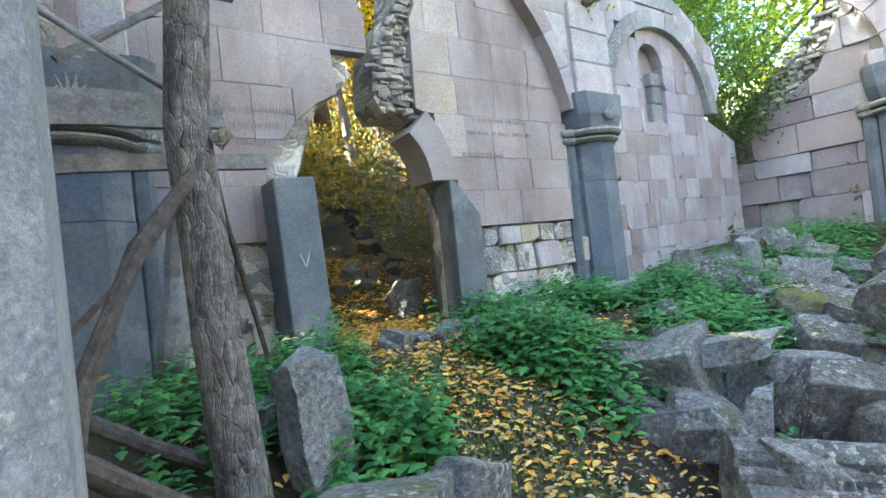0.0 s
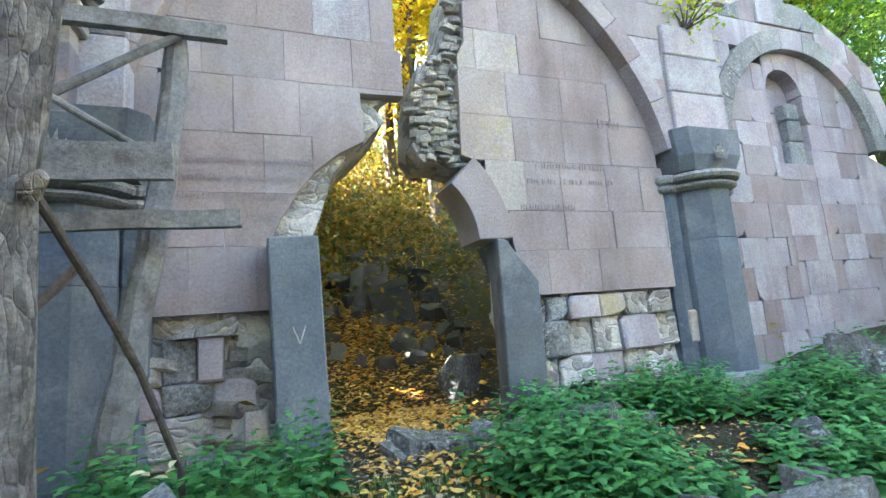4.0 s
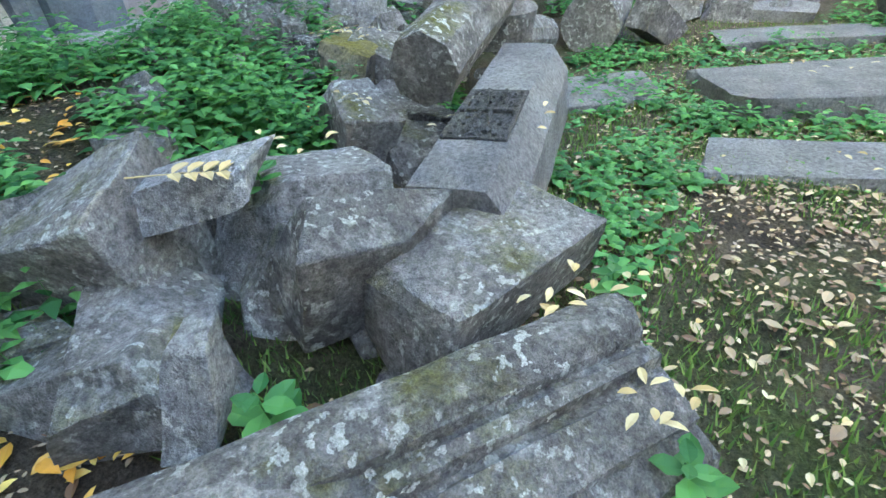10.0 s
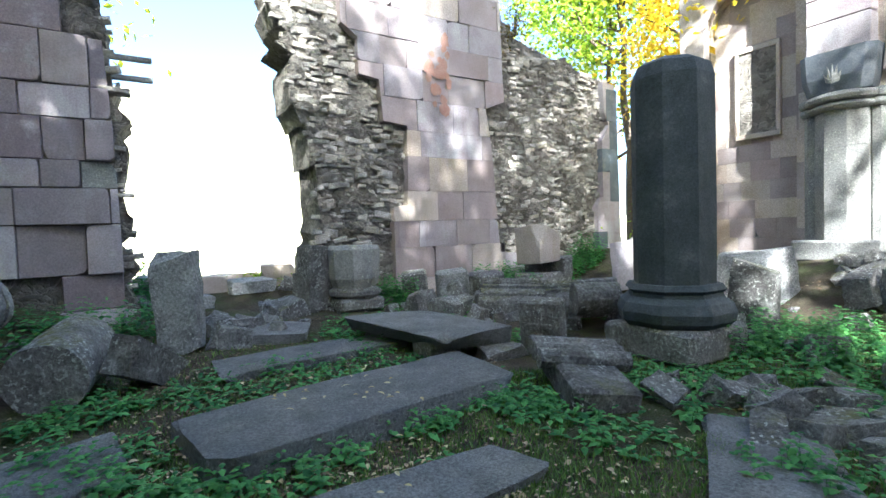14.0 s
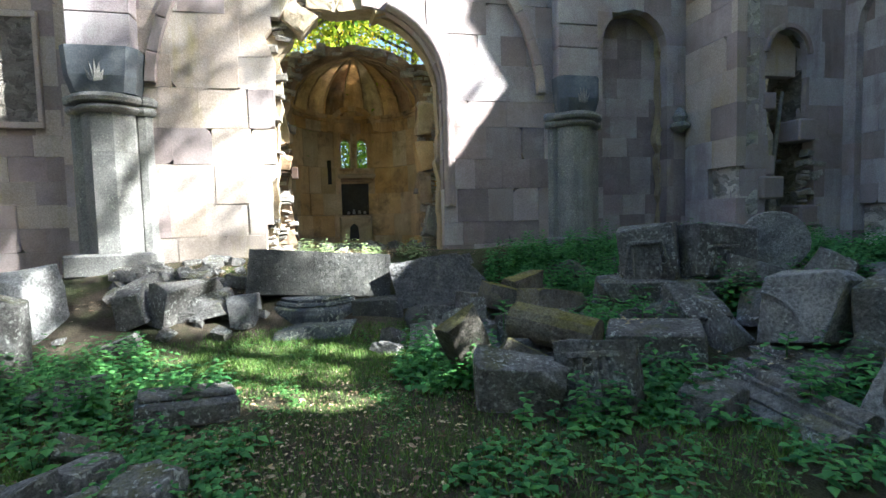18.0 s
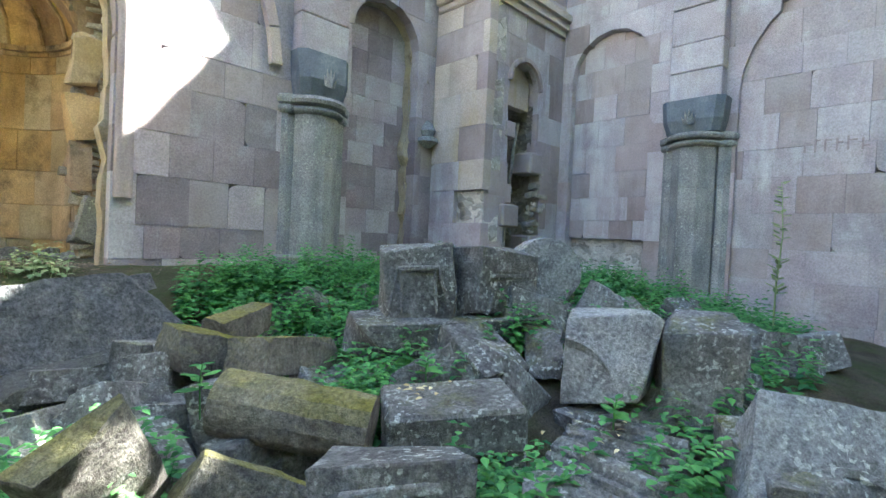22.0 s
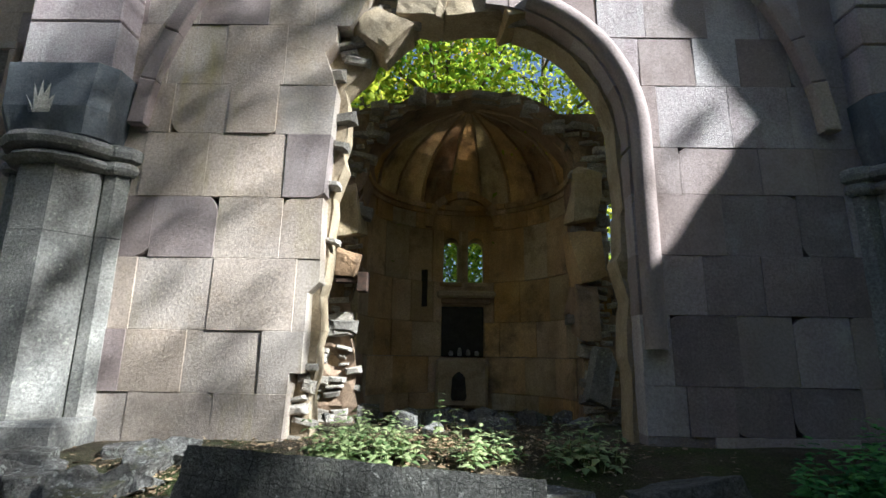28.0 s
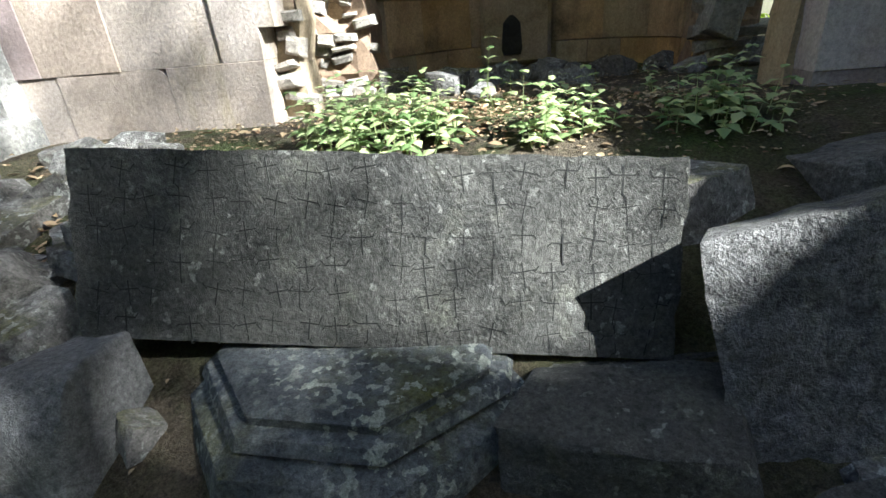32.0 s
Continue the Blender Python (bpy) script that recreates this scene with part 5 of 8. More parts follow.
def off_trail(x, y):
    best = 9.0
    for (ax, ay), (bx, by) in zip(TRAIL, TRAIL[1:]):
        t = max(0, min(1, ((x - ax) * (bx - ax) + (y - ay) * (by - ay)) / ((bx - ax) ** 2 + (by - ay) ** 2)))
        best = min(best, math.hypot(x - ax - t * (bx - ax), y - ay - t * (by - ay)))
    return best


# ---- arcade beside the start ----
arcade_out = [(1.95, 3.3)] + arc(2.9, 3.5, 0.98, 180, 0, 10) + [(3.88, 3.0), (4.3, 3.0), (4.3, 6.6), (0.9, 6.6), (0.9, 3.3)]
arcade = core_wall("wall_arcade", plane_at(-0.02, 0.0, "west"), arcade_out, 0.7, LIME, front=0.1, label="ashlar arcade wall with a timber-propped arch", seed=13, edge=0.01)
facing(arcade, arcade_out, [0.55, 0.6], (0.5, 0.8), [ASHLAR, ASHLAR_CREAM], 23, depth=0.12)
voussoirs(arcade, 2.9, 3.5, 0.98, 1.2, 4, 176, 7, 0.4, 0.05, [ASHLAR_CREAM], 42)
pil = base("arcade_pillar", "smooth dark basalt pillar with scratched marks", "pillar", pose(-0.57, 1.5, 0))
part("shaft", lathe_bm([(0.52, 0.1), (0.52, 3.1)], 8, math.pi / 8), PILLAR, pil)
part("capital", lathe_bm([(0.52, 3.1), (0.6, 3.14), (0.6, 3.2), (0.54, 3.24), (0.68, 3.4), (0.68, 3.5)], 8, math.pi / 8), CAPSTONE, pil)
bm = box_bm(-0.1, 0.22, -0.14, 0.06, 0.0, 1.35, 0.03)
box_bm(-0.13, 0.25, -0.17, 0.08, 1.35, 1.5, 0.02, bm)
impost = mesh_object("wall_impost", bm, CAPSTONE)
impost.matrix_world = pose(0.0, 4.08, 5.0, 0, -14, 0)
tagged(impost, "leaning moulded stone impost in the wall corner", "impost", kind="structure")

# ---- standing column ----
fc = base("standing_column", "dark octagonal basalt column on a moulded base", "column", pose(6.08, -5.62, 0))
part("plinth", box_bm(-0.55, 0.55, -0.55, 0.55, 0.0, 0.36, 0.04), BLOCK, fc, "rough square plinth")
part("base_moulding", lathe_bm([(0.56, 0.36), (0.62, 0.42), (0.64, 0.52), (0.6, 0.62), (0.52, 0.68), (0.5, 0.72), (0.54, 0.76), (0.5, 0.82)], 8, math.pi / 8), COLUMNSTONE, fc)
shaft = lathe_bm([(0.44, 0.82), (0.44, 3.1), (0.4, 3.24), (0.3, 3.3)], 8, math.pi / 8)
bmesh.ops.subdivide_edges(shaft, edges=shaft.edges[:], cuts=2)
for v in shaft.verts:
    v.co += Vector((noise.noise(v.co * 3), noise.noise(v.co * 3 + Vector((5, 0, 0))), 0.6 * noise.noise(v.co * 2))) * 0.012
part("shaft", shaft, COLUMNSTONE, fc)


# ---- timber ----
prop = base("bark_prop", "thick leaning prop log with furrowed grey bark", "log")
part("log", pole_between([(0.40, 2.2, 0.35), (0.36, 2.24, 1.2), (0.33, 2.27, 2.1), (0.40, 2.27, 2.9), (0.43, 2.27, 3.68)], [0.108, 0.098, 0.092, 0.086, 0.078], 18, 0.025, 3), BARK, prop)
part("knot", pole_between([(0.42, 2.2, 2.03), (0.475, 2.16, 2.07)], [0.04, 0.02], 8, 0.1, 4), BARK, prop)
scaff = base("timber_centering", "weathered grey timber props and planks under the arch", "scaffold")
for a, b, w, h in (((-0.25, 3.55, 3.44), (0.9, 3.62, 3.49), 0.06, 0.1), ((-0.35, 3.2, 2.44), (0.66, 3.2, 2.48), 0.05, 0.2), ((-0.35, 3.5, 2.2), (0.97, 3.5, 2.25), 0.06, 0.1),
                   ((-0.5, 3.3, 4.55), (0.42, 3.4, 4.76), 0.07, 0.11), ((-0.6, 3.1, 3.62), (0.18, 3.75, 3.72), 0.06, 0.09), ((-0.5, 2.2, 3.5), (-0.1, 3.8, 3.55), 0.06, 0.1)):
    part("plank", beam_between(a, b, w, h, WOOD, int(h * 1000)), WOOD, scaff)
for pts, rad in ((((0.22, 3.68, 0.5), (0.36, 3.7, 1.4), (0.5, 3.7, 2.3), (0.58, 3.72, 3.05), (0.6, 3.72, 3.5)), (0.1, 0.09, 0.075, 0.075, 0.065)),):
    part("post", pole_between(pts, rad, 10, 0.12, 5), WOOD, scaff)
for k, (a, b, r) in enumerate((((-0.15, 3.5, 2.82), (0.64, 3.62, 3.45), 0.028), ((-0.3, 3.3, 3.08), (0.5, 3.35, 2.58), 0.022), ((-0.3, 3.3, 4.5), (0.15, 3.8, 3.6), 0.045), ((-0.6, 2.9, 4.4), (-0.1, 3.6, 4.3), 0.03))):
    part("brace", pole_between([a, b], [r, r * 0.9], 8, 0.1, k), WOOD, scaff)
for k in range(5):
    a = radians(25 + 32 * k)
    part("centering_board", beam_between((-0.35, 2.9 - 0.9 * math.cos(a), 3.45 + 0.9 * math.sin(a)), (0.0, 2.9 - 0.9 * math.cos(a), 3.45 + 0.9 * math.sin(a)), 0.28, 0.03, PLANK, k), PLANK, scaff, "orange new centering board")
for k, (y, z) in enumerate(((2.4, 3.75), (3.2, 3.9), (2.8, 4.15))):
    part("rib_board", beam_between((-0.3, y - 0.5, z - 0.2), (-0.3, y + 0.5, z + 0.1), 0.04, 0.16, PLANK, k), PLANK, scaff, "orange new rib board")
for k, (pts, rad, lab) in enumerate((
        ([(0.40, 2.3, 2.05), (0.5, 2.6, 1.75), (0.6, 2.8, 1.45), (0.72, 3.0, 1.0), (0.74, 3.05, 0.7)], (0.018, 0.017, 0.017, 0.014, 0.012), "crooked dark branch leaning on the prop log"),
        ([(0.33, 2.2, 1.9), (0.1, 2.1, 1.6), (-0.1, 2.0, 1.15), (-0.16, 1.95, 0.8)], (0.03, 0.034, 0.034, 0.028), "thick bent branch propped against the pillar"),
        ([(0.3, 2.6, 0.6), (0.0, 2.5, 0.85), (-0.3, 2.4, 1.1)], (0.035, 0.035, 0.03), "grey pole lying in the weeds"),
        ([(0.33, 2.1, 0.5), (0.05, 2.0, 0.75), (-0.25, 1.9, 1.05)], (0.042, 0.042, 0.036), "dark fallen branch in the nettles"),
        ([(0.35, 2.9, 1.9), (0.1, 2.8, 1.55), (-0.2, 2.7, 1.25)], (0.02, 0.018, 0.015), "thin bare branch beside the prop log"))):
    br = mesh_object("branch", pole_between(pts, rad, 9, 0.14, 20 + k), BRANCH)
    tagged(br, lab, "branch", group="loose branches")


# ---- stones ----
def stone(name, label, category, x, y, z, dims, turn=(0, 0, 0), mat=BLOCK, seed=0, group="fallen stones", **kw):
    ob = linked(name, stone_mesh(*dims, seed, **kw), mat)
    ob.matrix_world = pose(x, y, z, *turn)
    return tagged(ob, label, category, group)


def drum(label, a, b, r, mat=BLOCK, sides=18, seed=0, name="column_drum", ring=0.0):
    bm = pole_between([a, Vector(a).lerp(Vector(b), 0.5), b], [r, r * 1.02, r], sides, 0.025, seed)
    thing = base(name, label, "column drum", group="fallen stones")
    part("drum", bm, mat, thing, smooth=False)
    if ring:
        d = (Vector(b) - Vector(a)).normalized() * 0.05
        part("rim", pole_between([Vector(b) - d, Vector(b)], [r * ring, r * ring], sides, 0.02, seed + 1), mat, thing)
    return thing


def cornice(label, a, b, roll, width, height, mat=BLOCK, steps_=4, seed=0):
    """A moulded cornice length: a stepped and rounded profile swept from a to b."""
    rnd = random.Random(seed)
    a, b = Vector(a), Vector(b)
    d = (b - a).normalized()
    side = d.cross(Vector((0, 0, 1))).normalized()
    up = side.cross(d)
    rot = Matrix.Rotation(radians(roll), 3, d)
    side, up = rot @ side, rot @ up
    prof = [(-0.5, 0.0), (0.5, 0.0), (0.5, 0.3), (0.47, 0.42), (0.3, 0.54), (0.29, 0.61), (0.24, 0.65), (0.05, 0.74), (0.03, 0.68), (-0.01, 0.68), (-0.03, 0.82), (-0.1, 0.85), (-0.12, 0.79), (-0.15, 0.79), (-0.17, 0.9), (-0.22, 0.98), (-0.32, 1.02), (-0.42, 0.99), (-0.5, 0.9)]
    bm = bmesh.new()
    rings = []
    n = 9
    for k in range(n):
        c = a.lerp(b, k / (n - 1))
        e = d * (rnd.uniform(-0.06, 0.06) if k in (0, n - 1) else 0)
        rings.append([bm.verts.new(c + side * (u * width) + up * (v * height) + e * rnd.uniform(0.2, 1.2) + Vector([rnd.uniform(-0.004, 0.004) for _ in range(3)])) for u, v in prof])
    for p, q in zip(rings, rings[1:]):
        for k in range(len(prof)):
            bm.faces.new((p[k], p[(k + 1) % len(prof)], q[(k + 1) % len(prof)], q[k]))
    bm.faces.new(rings[0][::-1])
    bm.faces.new(rings[-1])
    bmesh.ops.recalc_face_normals(bm, faces=bm.faces)
    ob = mesh_object("cornice_stone", bm, mat)
    return tagged(ob, label, "cornice stone", "fallen stones")


# the heap beside the start
cornice("long moulded cornice stone lying on the rubble", (2.18, 1.1, 0.12), (3.12, 0.12, 0.0), 10, 0.52, 0.32, seed=1)
stone("stone_block", "grey squared block with chipped lichened faces", "stone block", 3.46, 0.68, 0.07, (0.86, 0.44, 0.36), (6, 0, -30), seed=2, rough=0.02)
stone("stone_block", "wedge-shaped grey block with a broken hollow", "stone block", 3.36, 1.1, 0.14, (0.66, 0.3, 0.44), (20, 14, -38), seed=3, broken=0.25)
stone("stone_block", "broad rough boulder tilted in the heap", "stone block", 2.86, 1.72, 0.02, (0.56, 0.42, 0.42), (14, -12, 30), seed=4, broken=0.12)
stone("stone_fragment", "long bone-shaped stone fragment lying across the heap", "stone fragment", 3.18, 1.7, 0.56, (0.72, 0.2, 0.14), (6, 12, 106), PALE, seed=5, rough=0.05)
stone("stone_block", "cracked grey boulder with fallen leaves", "stone block", 3.58, 1.5, 0.08, (0.7, 0.42, 0.46), (-8, 6, -62), seed=6, broken=0.15)
stone("stone_fragment", "small pale pointed stone fragment", "stone fragment", 2.62, 1.24, 0.3, (0.2, 0.16, 0.3), (10, 6, 20), PALE, seed=7, taper=0.5)
stone("stone_block", "dark sloping slab in the heap", "stone block", 2.52, 1.0, 0.0, (0.62, 0.2, 0.42), (24, 20, -40), seed=8, broken=0.3)
stone("stone_block", "weathered block in the weeds", "stone block", 4.62, 1.7, 0.15, (0.5, 0.36, 0.42), (10, -20, 40), seed=9)
stone("stone_block", "mossy dark stone under fallen leaves", "stone block", 5.75, 2.1, 0.3, (0.9, 0.42, 0.36), (4, 4, 6), MOSSY, seed=10)
stone("stone_block", "rough grey stone half sunk in nettles", "stone block", 2.95, 2.25, 0.3, (0.36, 0.36, 0.36), (6, 12, 60), seed=11)
stone("stone_block", "upright rough slab standing by the path", "stone slab", 0.8, 2.36, 0.3, (0.27, 0.2, 0.78), (4, -9, 20), PALE, seed=12, rough=0.05)
stone("stone_block", "broken grey block beside the path", "stone block", 0.98, 1.62, 0.2, (0.34, 0.28, 0.44), (10, 20, 30), seed=13, broken=0.3)
stone("stone_block", "low rough stone at the pillar foot", "stone block", 0.5, 1.35, 0.35, (0.6, 0.4, 0.42), (4, 8, 50), seed=14)
stone("stone_block", "dark stone slab behind the upright stone", "stone block", 0.55, 2.9, 0.3, (0.5, 0.2, 0.5), (20, -8, 10), seed=15)
stone("stone_block", "grey boulder at the foot of the doorway", "stone block", 1.95, 3.7, 0.6, (0.3, 0.28, 0.26), (5, 9, 30), seed=16)
for k, (x, y, dz, ln) in enumerate(((5.9, 3.3, 0.5, 0.22), (6.5, 2.9, 0.55, 0.25), (7.2, 3.2, 0.45, 0.35), (6.9, 2.5, 0.4, 0.5), (8.1, 2.9, 0.3, 0.6), (8.8, 3.4, 0.3, 0.5), (7.7, 2.2, 0.35, 0.5))):
    stone("stone_fragment", "weathered stone fragment on the debris bank", "stone fragment", x, y, ground_at(x, y) - 0.08, (ln, 0.26, dz), (k * 5 - 10, 8 * (-1) ** k, 47 * k), (BLOCK, PALE)[k % 2], seed=20 + k, rough=0.04, broken=0.1 * (k % 3))

khach = base("carved_tombstone", "long dark tombstone with a carved panel", "tombstone", pose(4.5, 0.76, 0.1, 0, -5, -4))
bm = bmesh.new()
tomb = []
for k in range(13):
    x = -0.9 + 1.8 * k / 12
    tomb.append([bm.verts.new((x + 0.02 * noise.noise((k, j, 3)), y + 0.008 * noise.noise((k * 0.9, j, 1)), z + 0.008 * noise.noise((k * 0.8, j, 2)))) for j, (y, z) in enumerate(((-0.27, 0.0), (0.27, 0.0), (0.26, 0.34), (0.155, 0.5), (0.0, 0.505), (-0.155, 0.5), (-0.26, 0.34)))])
for p, q in zip(tomb, tomb[1:]):
    for k in range(7):
        bm.faces.new((p[k], p[(k + 1) % 7], q[(k + 1) % 7], q[k]))
bm.faces.new(tomb[0][::-1])
bm.faces.new(tomb[-1])
tomb_body = part("body", bm, SLABSTONE, khach)
bm = box_bm(-0.5, 0.06, -0.15, 0.15, 0.49, 0.515, 0.004)
rr = random.Random(4)
for k in range(15):
    for j in range(8):
        x, y = -0.48 + 0.035 * k, -0.135 + 0.033 * j
        if rr.random() < 0.7:
            box_bm(x, x + rr.uniform(0.012, 0.03), y, y + rr.uniform(0.01, 0.026), 0.512, 0.515 + rr.uniform(0.004, 0.014), 0.003, bm)
for s_ in (-1, 1):
    for k in range(9):
        x = -0.47 + 0.055 * k
        y = s_ * (0.018 + 0.03 * abs(math.cos(math.pi * k / 9)) ** 2)
        box_bm(x, x + 0.058, y - 0.008, y + 0.008, 0.512, 0.536, 0.004, bm)
box_bm(-0.24, -0.21, -0.13, 0.13, 0.512, 0.534, 0.005, bm)
part("carved_panel", bm, SLABDARK, tomb_body, "dark carved panel with worn relief")
drum("octagonal column shaft leaning on the heap", (4.5, 1.16, 0.72), (5.75, 1.0, 0.95), 0.2, BLOCK, 8, 1)
cp = base("capital_stone", "round moulded capital resting on fallen shafts", "capital", pose(6.15, 1.05, 0.55, 3, -4, 0), group="fallen stones")
part("shaft", lathe_bm([(0.3, 0.0), (0.34, 0.25), (0.22, 0.34), (0.2, 0.4)], 14), BLOCK, cp)
part("collar", lathe_bm([(0.26, 0.4), (0.29, 0.43), (0.29, 0.49), (0.25, 0.52), (0.24, 0.74), (0.28, 0.78), (0.29, 0.83), (0.24, 0.88)], 18), BLOCK, cp)
drum("fallen smooth column drum with a rimmed end", (7.85, 1.55, 0.78), (8.95, 0.85, 0.95), 0.27, CAPSTONE, 20, 2, ring=1.08)
drum("thick fallen column drum", (7.85, 0.28, 0.36), (8.75, 0.1, 0.46), 0.31, BLOCK, 20, 3)
drum("rough fallen shaft below the capital", (6.3, 0.95, 0.55), (7.2, 0.75, 0.4), 0.18, BLOCK, 12, 4)
drum("fallen shaft on the debris bank", (7.2, 1.75, 0.75), (8.1, 1.7, 0.95), 0.18, BLOCK, 14, 6)
stone("stone_block", "tilted flat block beside a column drum", "stone block", 8.2, -0.42, 0.14, (0.95, 0.3, 0.34), (6, 28, -32), seed=31)
stone("stone_stele", "upright pale stele with a worn top", "stele", 9.1, -0.82, 0.15, (0.5, 0.3, 1.12), (3, 4, 65), PALE, seed=32, rough=0.05, taper=0.15)
stone("stone_block", "small block by the drums", "stone block", 7.0, 1.1, 0.3, (0.4, 0.3, 0.3), (10, 10, 30), seed=33)
stone("stone_block", "rough block beside the fallen drum", "stone block", 8.7, 1.75, 0.75, (0.6, 0.4, 0.4), (12, -8, 70), ASHLAR_CREAM, seed=34)
stone("stone_block", "pinkish block at the wall foot", "stone block", 9.6, 1.3, 0.7, (0.5, 0.45, 0.35), (6, -12, 20), ASHLAR_MAUVE, seed=35)

for k, (x, y, ln, h) in enumerate(((12.3, -0.75, 0.8, 0.42), (12.5, -1.45, 0.7, 0.3), (12.2, -2.1, 0.75, 0.26), (12.6, -2.75, 0.6, 0.42), (11.7, -1.2, 0.5, 0.22), (13.2, -1.9, 1.2, 0.35))):
    stone("stone_block", "pale squared stone across the breach", "stone block", x, y, ground_at(x, y) - 0.05, (0.42, ln, h), (0, 0, 7 * (-1) ** k), ASHLAR_CREAM if k % 2 else PALE, seed=140 + k, rough=0.025)

# flat slabs of the floor
def slab(label, x, y, lx, ly, h, turn, seed, lift=0.0, mat=SLABSTONE, tilt=(0, 0)):
    z = ground_at(x, y) + lift
    ob = linked("grave_slab", stone_mesh(lx, ly, h, seed, rough=0.02, cuts=7, chips=3), mat)
    ob.matrix_world = pose(x, y, z, tilt[0], tilt[1], turn)
    return tagged(ob, label, "grave slab", "grave slabs")


slab("flat grey grave slab strewn with leaves", 5.05, -1.38, 0.52, 2.1, 0.16, 0, 41, -0.08)
slab("large grey grave slab with a thick straight edge", 6.4, -1.75, 0.95, 2.5, 0.3, 4, 42, -0.1)
slab("small sunken slab at the path", 6.5, 0.2, 0.75, 0.95, 0.16, 20, 43, -0.08)
slab("long low slab towards the breach", 8.2, -1.9, 0.7, 2.0, 0.14, 8, 44, -0.06)
slab("thick raised slab on rough stones", 7.9, -3.35, 1.6, 1.0, 0.2, 14, 45, 0.12, tilt=(3, -2))
slab("dark grave slab in the shaded turf", 4.2, -3.7, 0.75, 1.5, 0.12, 35, 46, -0.07)
slab("broken slab under the turf edge", 9.3, -1.8, 0.8, 1.0, 0.16, -20, 47, -0.08)
for k, (x, y) in enumerate(((7.4, -3.2), (8.3, -3.6), (7.7, -3.8), (8.5, -3.1))):
    stone("stone_block", "rough supporting stone under a slab", "stone block", x, y, 0.0, (0.4, 0.35, 0.3), (0, 0, 40 * k), seed=50 + k)

# stones beside the standing column
kb = base("cross_stone", "upright carved cross stone fragment", "cross stone", pose(6.95, -4.42, 0.05, -8, 0, 30))
kb_body = part("body", box_bm(-0.25, 0.25, -0.12, 0.12, 0.0, 0.62, 0.025), BLOCK, kb)
bm = bmesh.new()
for x0, x1, z0, z1 in ((-0.03, 0.03, 0.12, 0.52), (-0.14, 0.14, 0.3, 0.36), (-0.16, -0.1, 0.14, 0.2), (0.1, 0.16, 0.14, 0.2), (-0.16, -0.1, 0.44, 0.5), (0.1, 0.16, 0.44, 0.5)):
    box_bm(x0, x1, 0.11, 0.14, z0, z1, 0.008, bm)
part("carved_cross", bm, BLOCK, kb_body, "worn cross in low relief")
gb = base("grooved_block", "dark moulded block with rounded grooves", "carved block", pose(5.75, -3.75, 0.0, 6, -8, -28))
part("body", box_bm(-0.5, 0.5, -0.28, 0.28, 0.0, 0.26, 0.03), BLOCK, gb)
for k in range(3):
    bm = lathe_bm([(0.09, -0.42), (0.09, 0.42)], 10)
    bm.transform(pose(0.1 + 0.16 * k, 0, 0.27, 90, 0, 0))
    part("roll", bm, BLOCK, gb)
pd = base("pedestal", "stacked octagonal pedestal and base", "pedestal", pose(10.15, -3.35, 0.28), group="fallen stones")
part("foot", box_bm(-0.36, 0.36, -0.36, 0.36, 0.0, 0.2, 0.04), BLOCK, pd)
part("ring", lathe_bm([(0.36, 0.2), (0.42, 0.25), (0.42, 0.31), (0.34, 0.36)], 12), BLOCK, pd)
part("block", lathe_bm([(0.34, 0.36), (0.4, 0.5), (0.42, 0.96), (0.38, 1.02)], 8, math.pi / 8), CAPSTONE, pd)
stone("stone_block", "square block behind the pedestal", "stone block", 10.5, -2.85, 0.3, (0.45, 0.45, 1.05), (0, 0, 12), seed=62)
for k, (x, y, sx, sz) in enumerate(((10.35, -4.6, 0.45, 0.6), (10.0, -5.15, 0.55, 0.6), (9.55, -5.6, 0.5, 0.55), (10.2, -5.9, 0.4, 0.5), (9.0, -5.3, 0.5, 0.4))):
    th = base("carved_fragment", "grey carved stone fragment with a worn rosette", "carved stone", pose(x, y, 0.2, -6, 5, 60 + 12 * k), group="carved fragments")
    frag = part("body", box_bm(-sx / 2, sx / 2, -0.16, 0.16, 0, sz, 0.04), PALE if k % 2 else BLOCK, th)
    bm = bmesh.new()
    bmesh.ops.create_cone(bm, cap_ends=True, segments=14, radius1=0.17, radius2=0.1, depth=0.06, matrix=pose(0, 0.18, sz * 0.5, -90, 0, 0))
    bmesh.ops.create_cone(bm, cap_ends=True, segments=6, radius1=0.08, radius2=0.05, depth=0.1, matrix=pose(0, 0.19, sz * 0.5, -90, 0, 0))
    part("rosette", bm, BLOCK, frag)
cornice("moulded cornice block by the wall", (8.9, -5.0, 0.2), (8.1, -5.6, 0.2), 0, 0.5, 0.5, seed=3)
cornice("second moulded cornice length", (8.0, -5.5, 0.2), (7.4, -6.4, 0.25), 8, 0.5, 0.45, seed=4)
drum("short hollow drum on the rubble", (7.4, -5.4, 0.5), (7.1, -5.9, 0.5), 0.22, BLOCK, 16, 8)
stone("stone_block", "sunlit cube block on carved stones", "stone block", 9.6, -6.8, 0.8, (0.6, 0.5, 0.7), (0, 3, 10), ASHLAR_CREAM, seed=63)
stone("stone_block", "grey block at the foot of the rubble wall", "stone block", 9.9, -7.4, 0.3, (0.9, 0.6, 0.6), (0, 0, 15), seed=64)
stone("stone_block", "pink leaning block beside the wall end", "stone block", 8.6, -8.2, 0.3, (0.5, 0.4, 0.9), (10, 14, 30), ASHLAR_MAUVE, seed=65)
stone("carved_stone", "large rounded carved stone in dappled sun", "carved stone", 6.65, -8.75, 0.15, (0.95, 0.6, 0.8), (0, 6, -15), PALE, seed=66, rough=0.06)
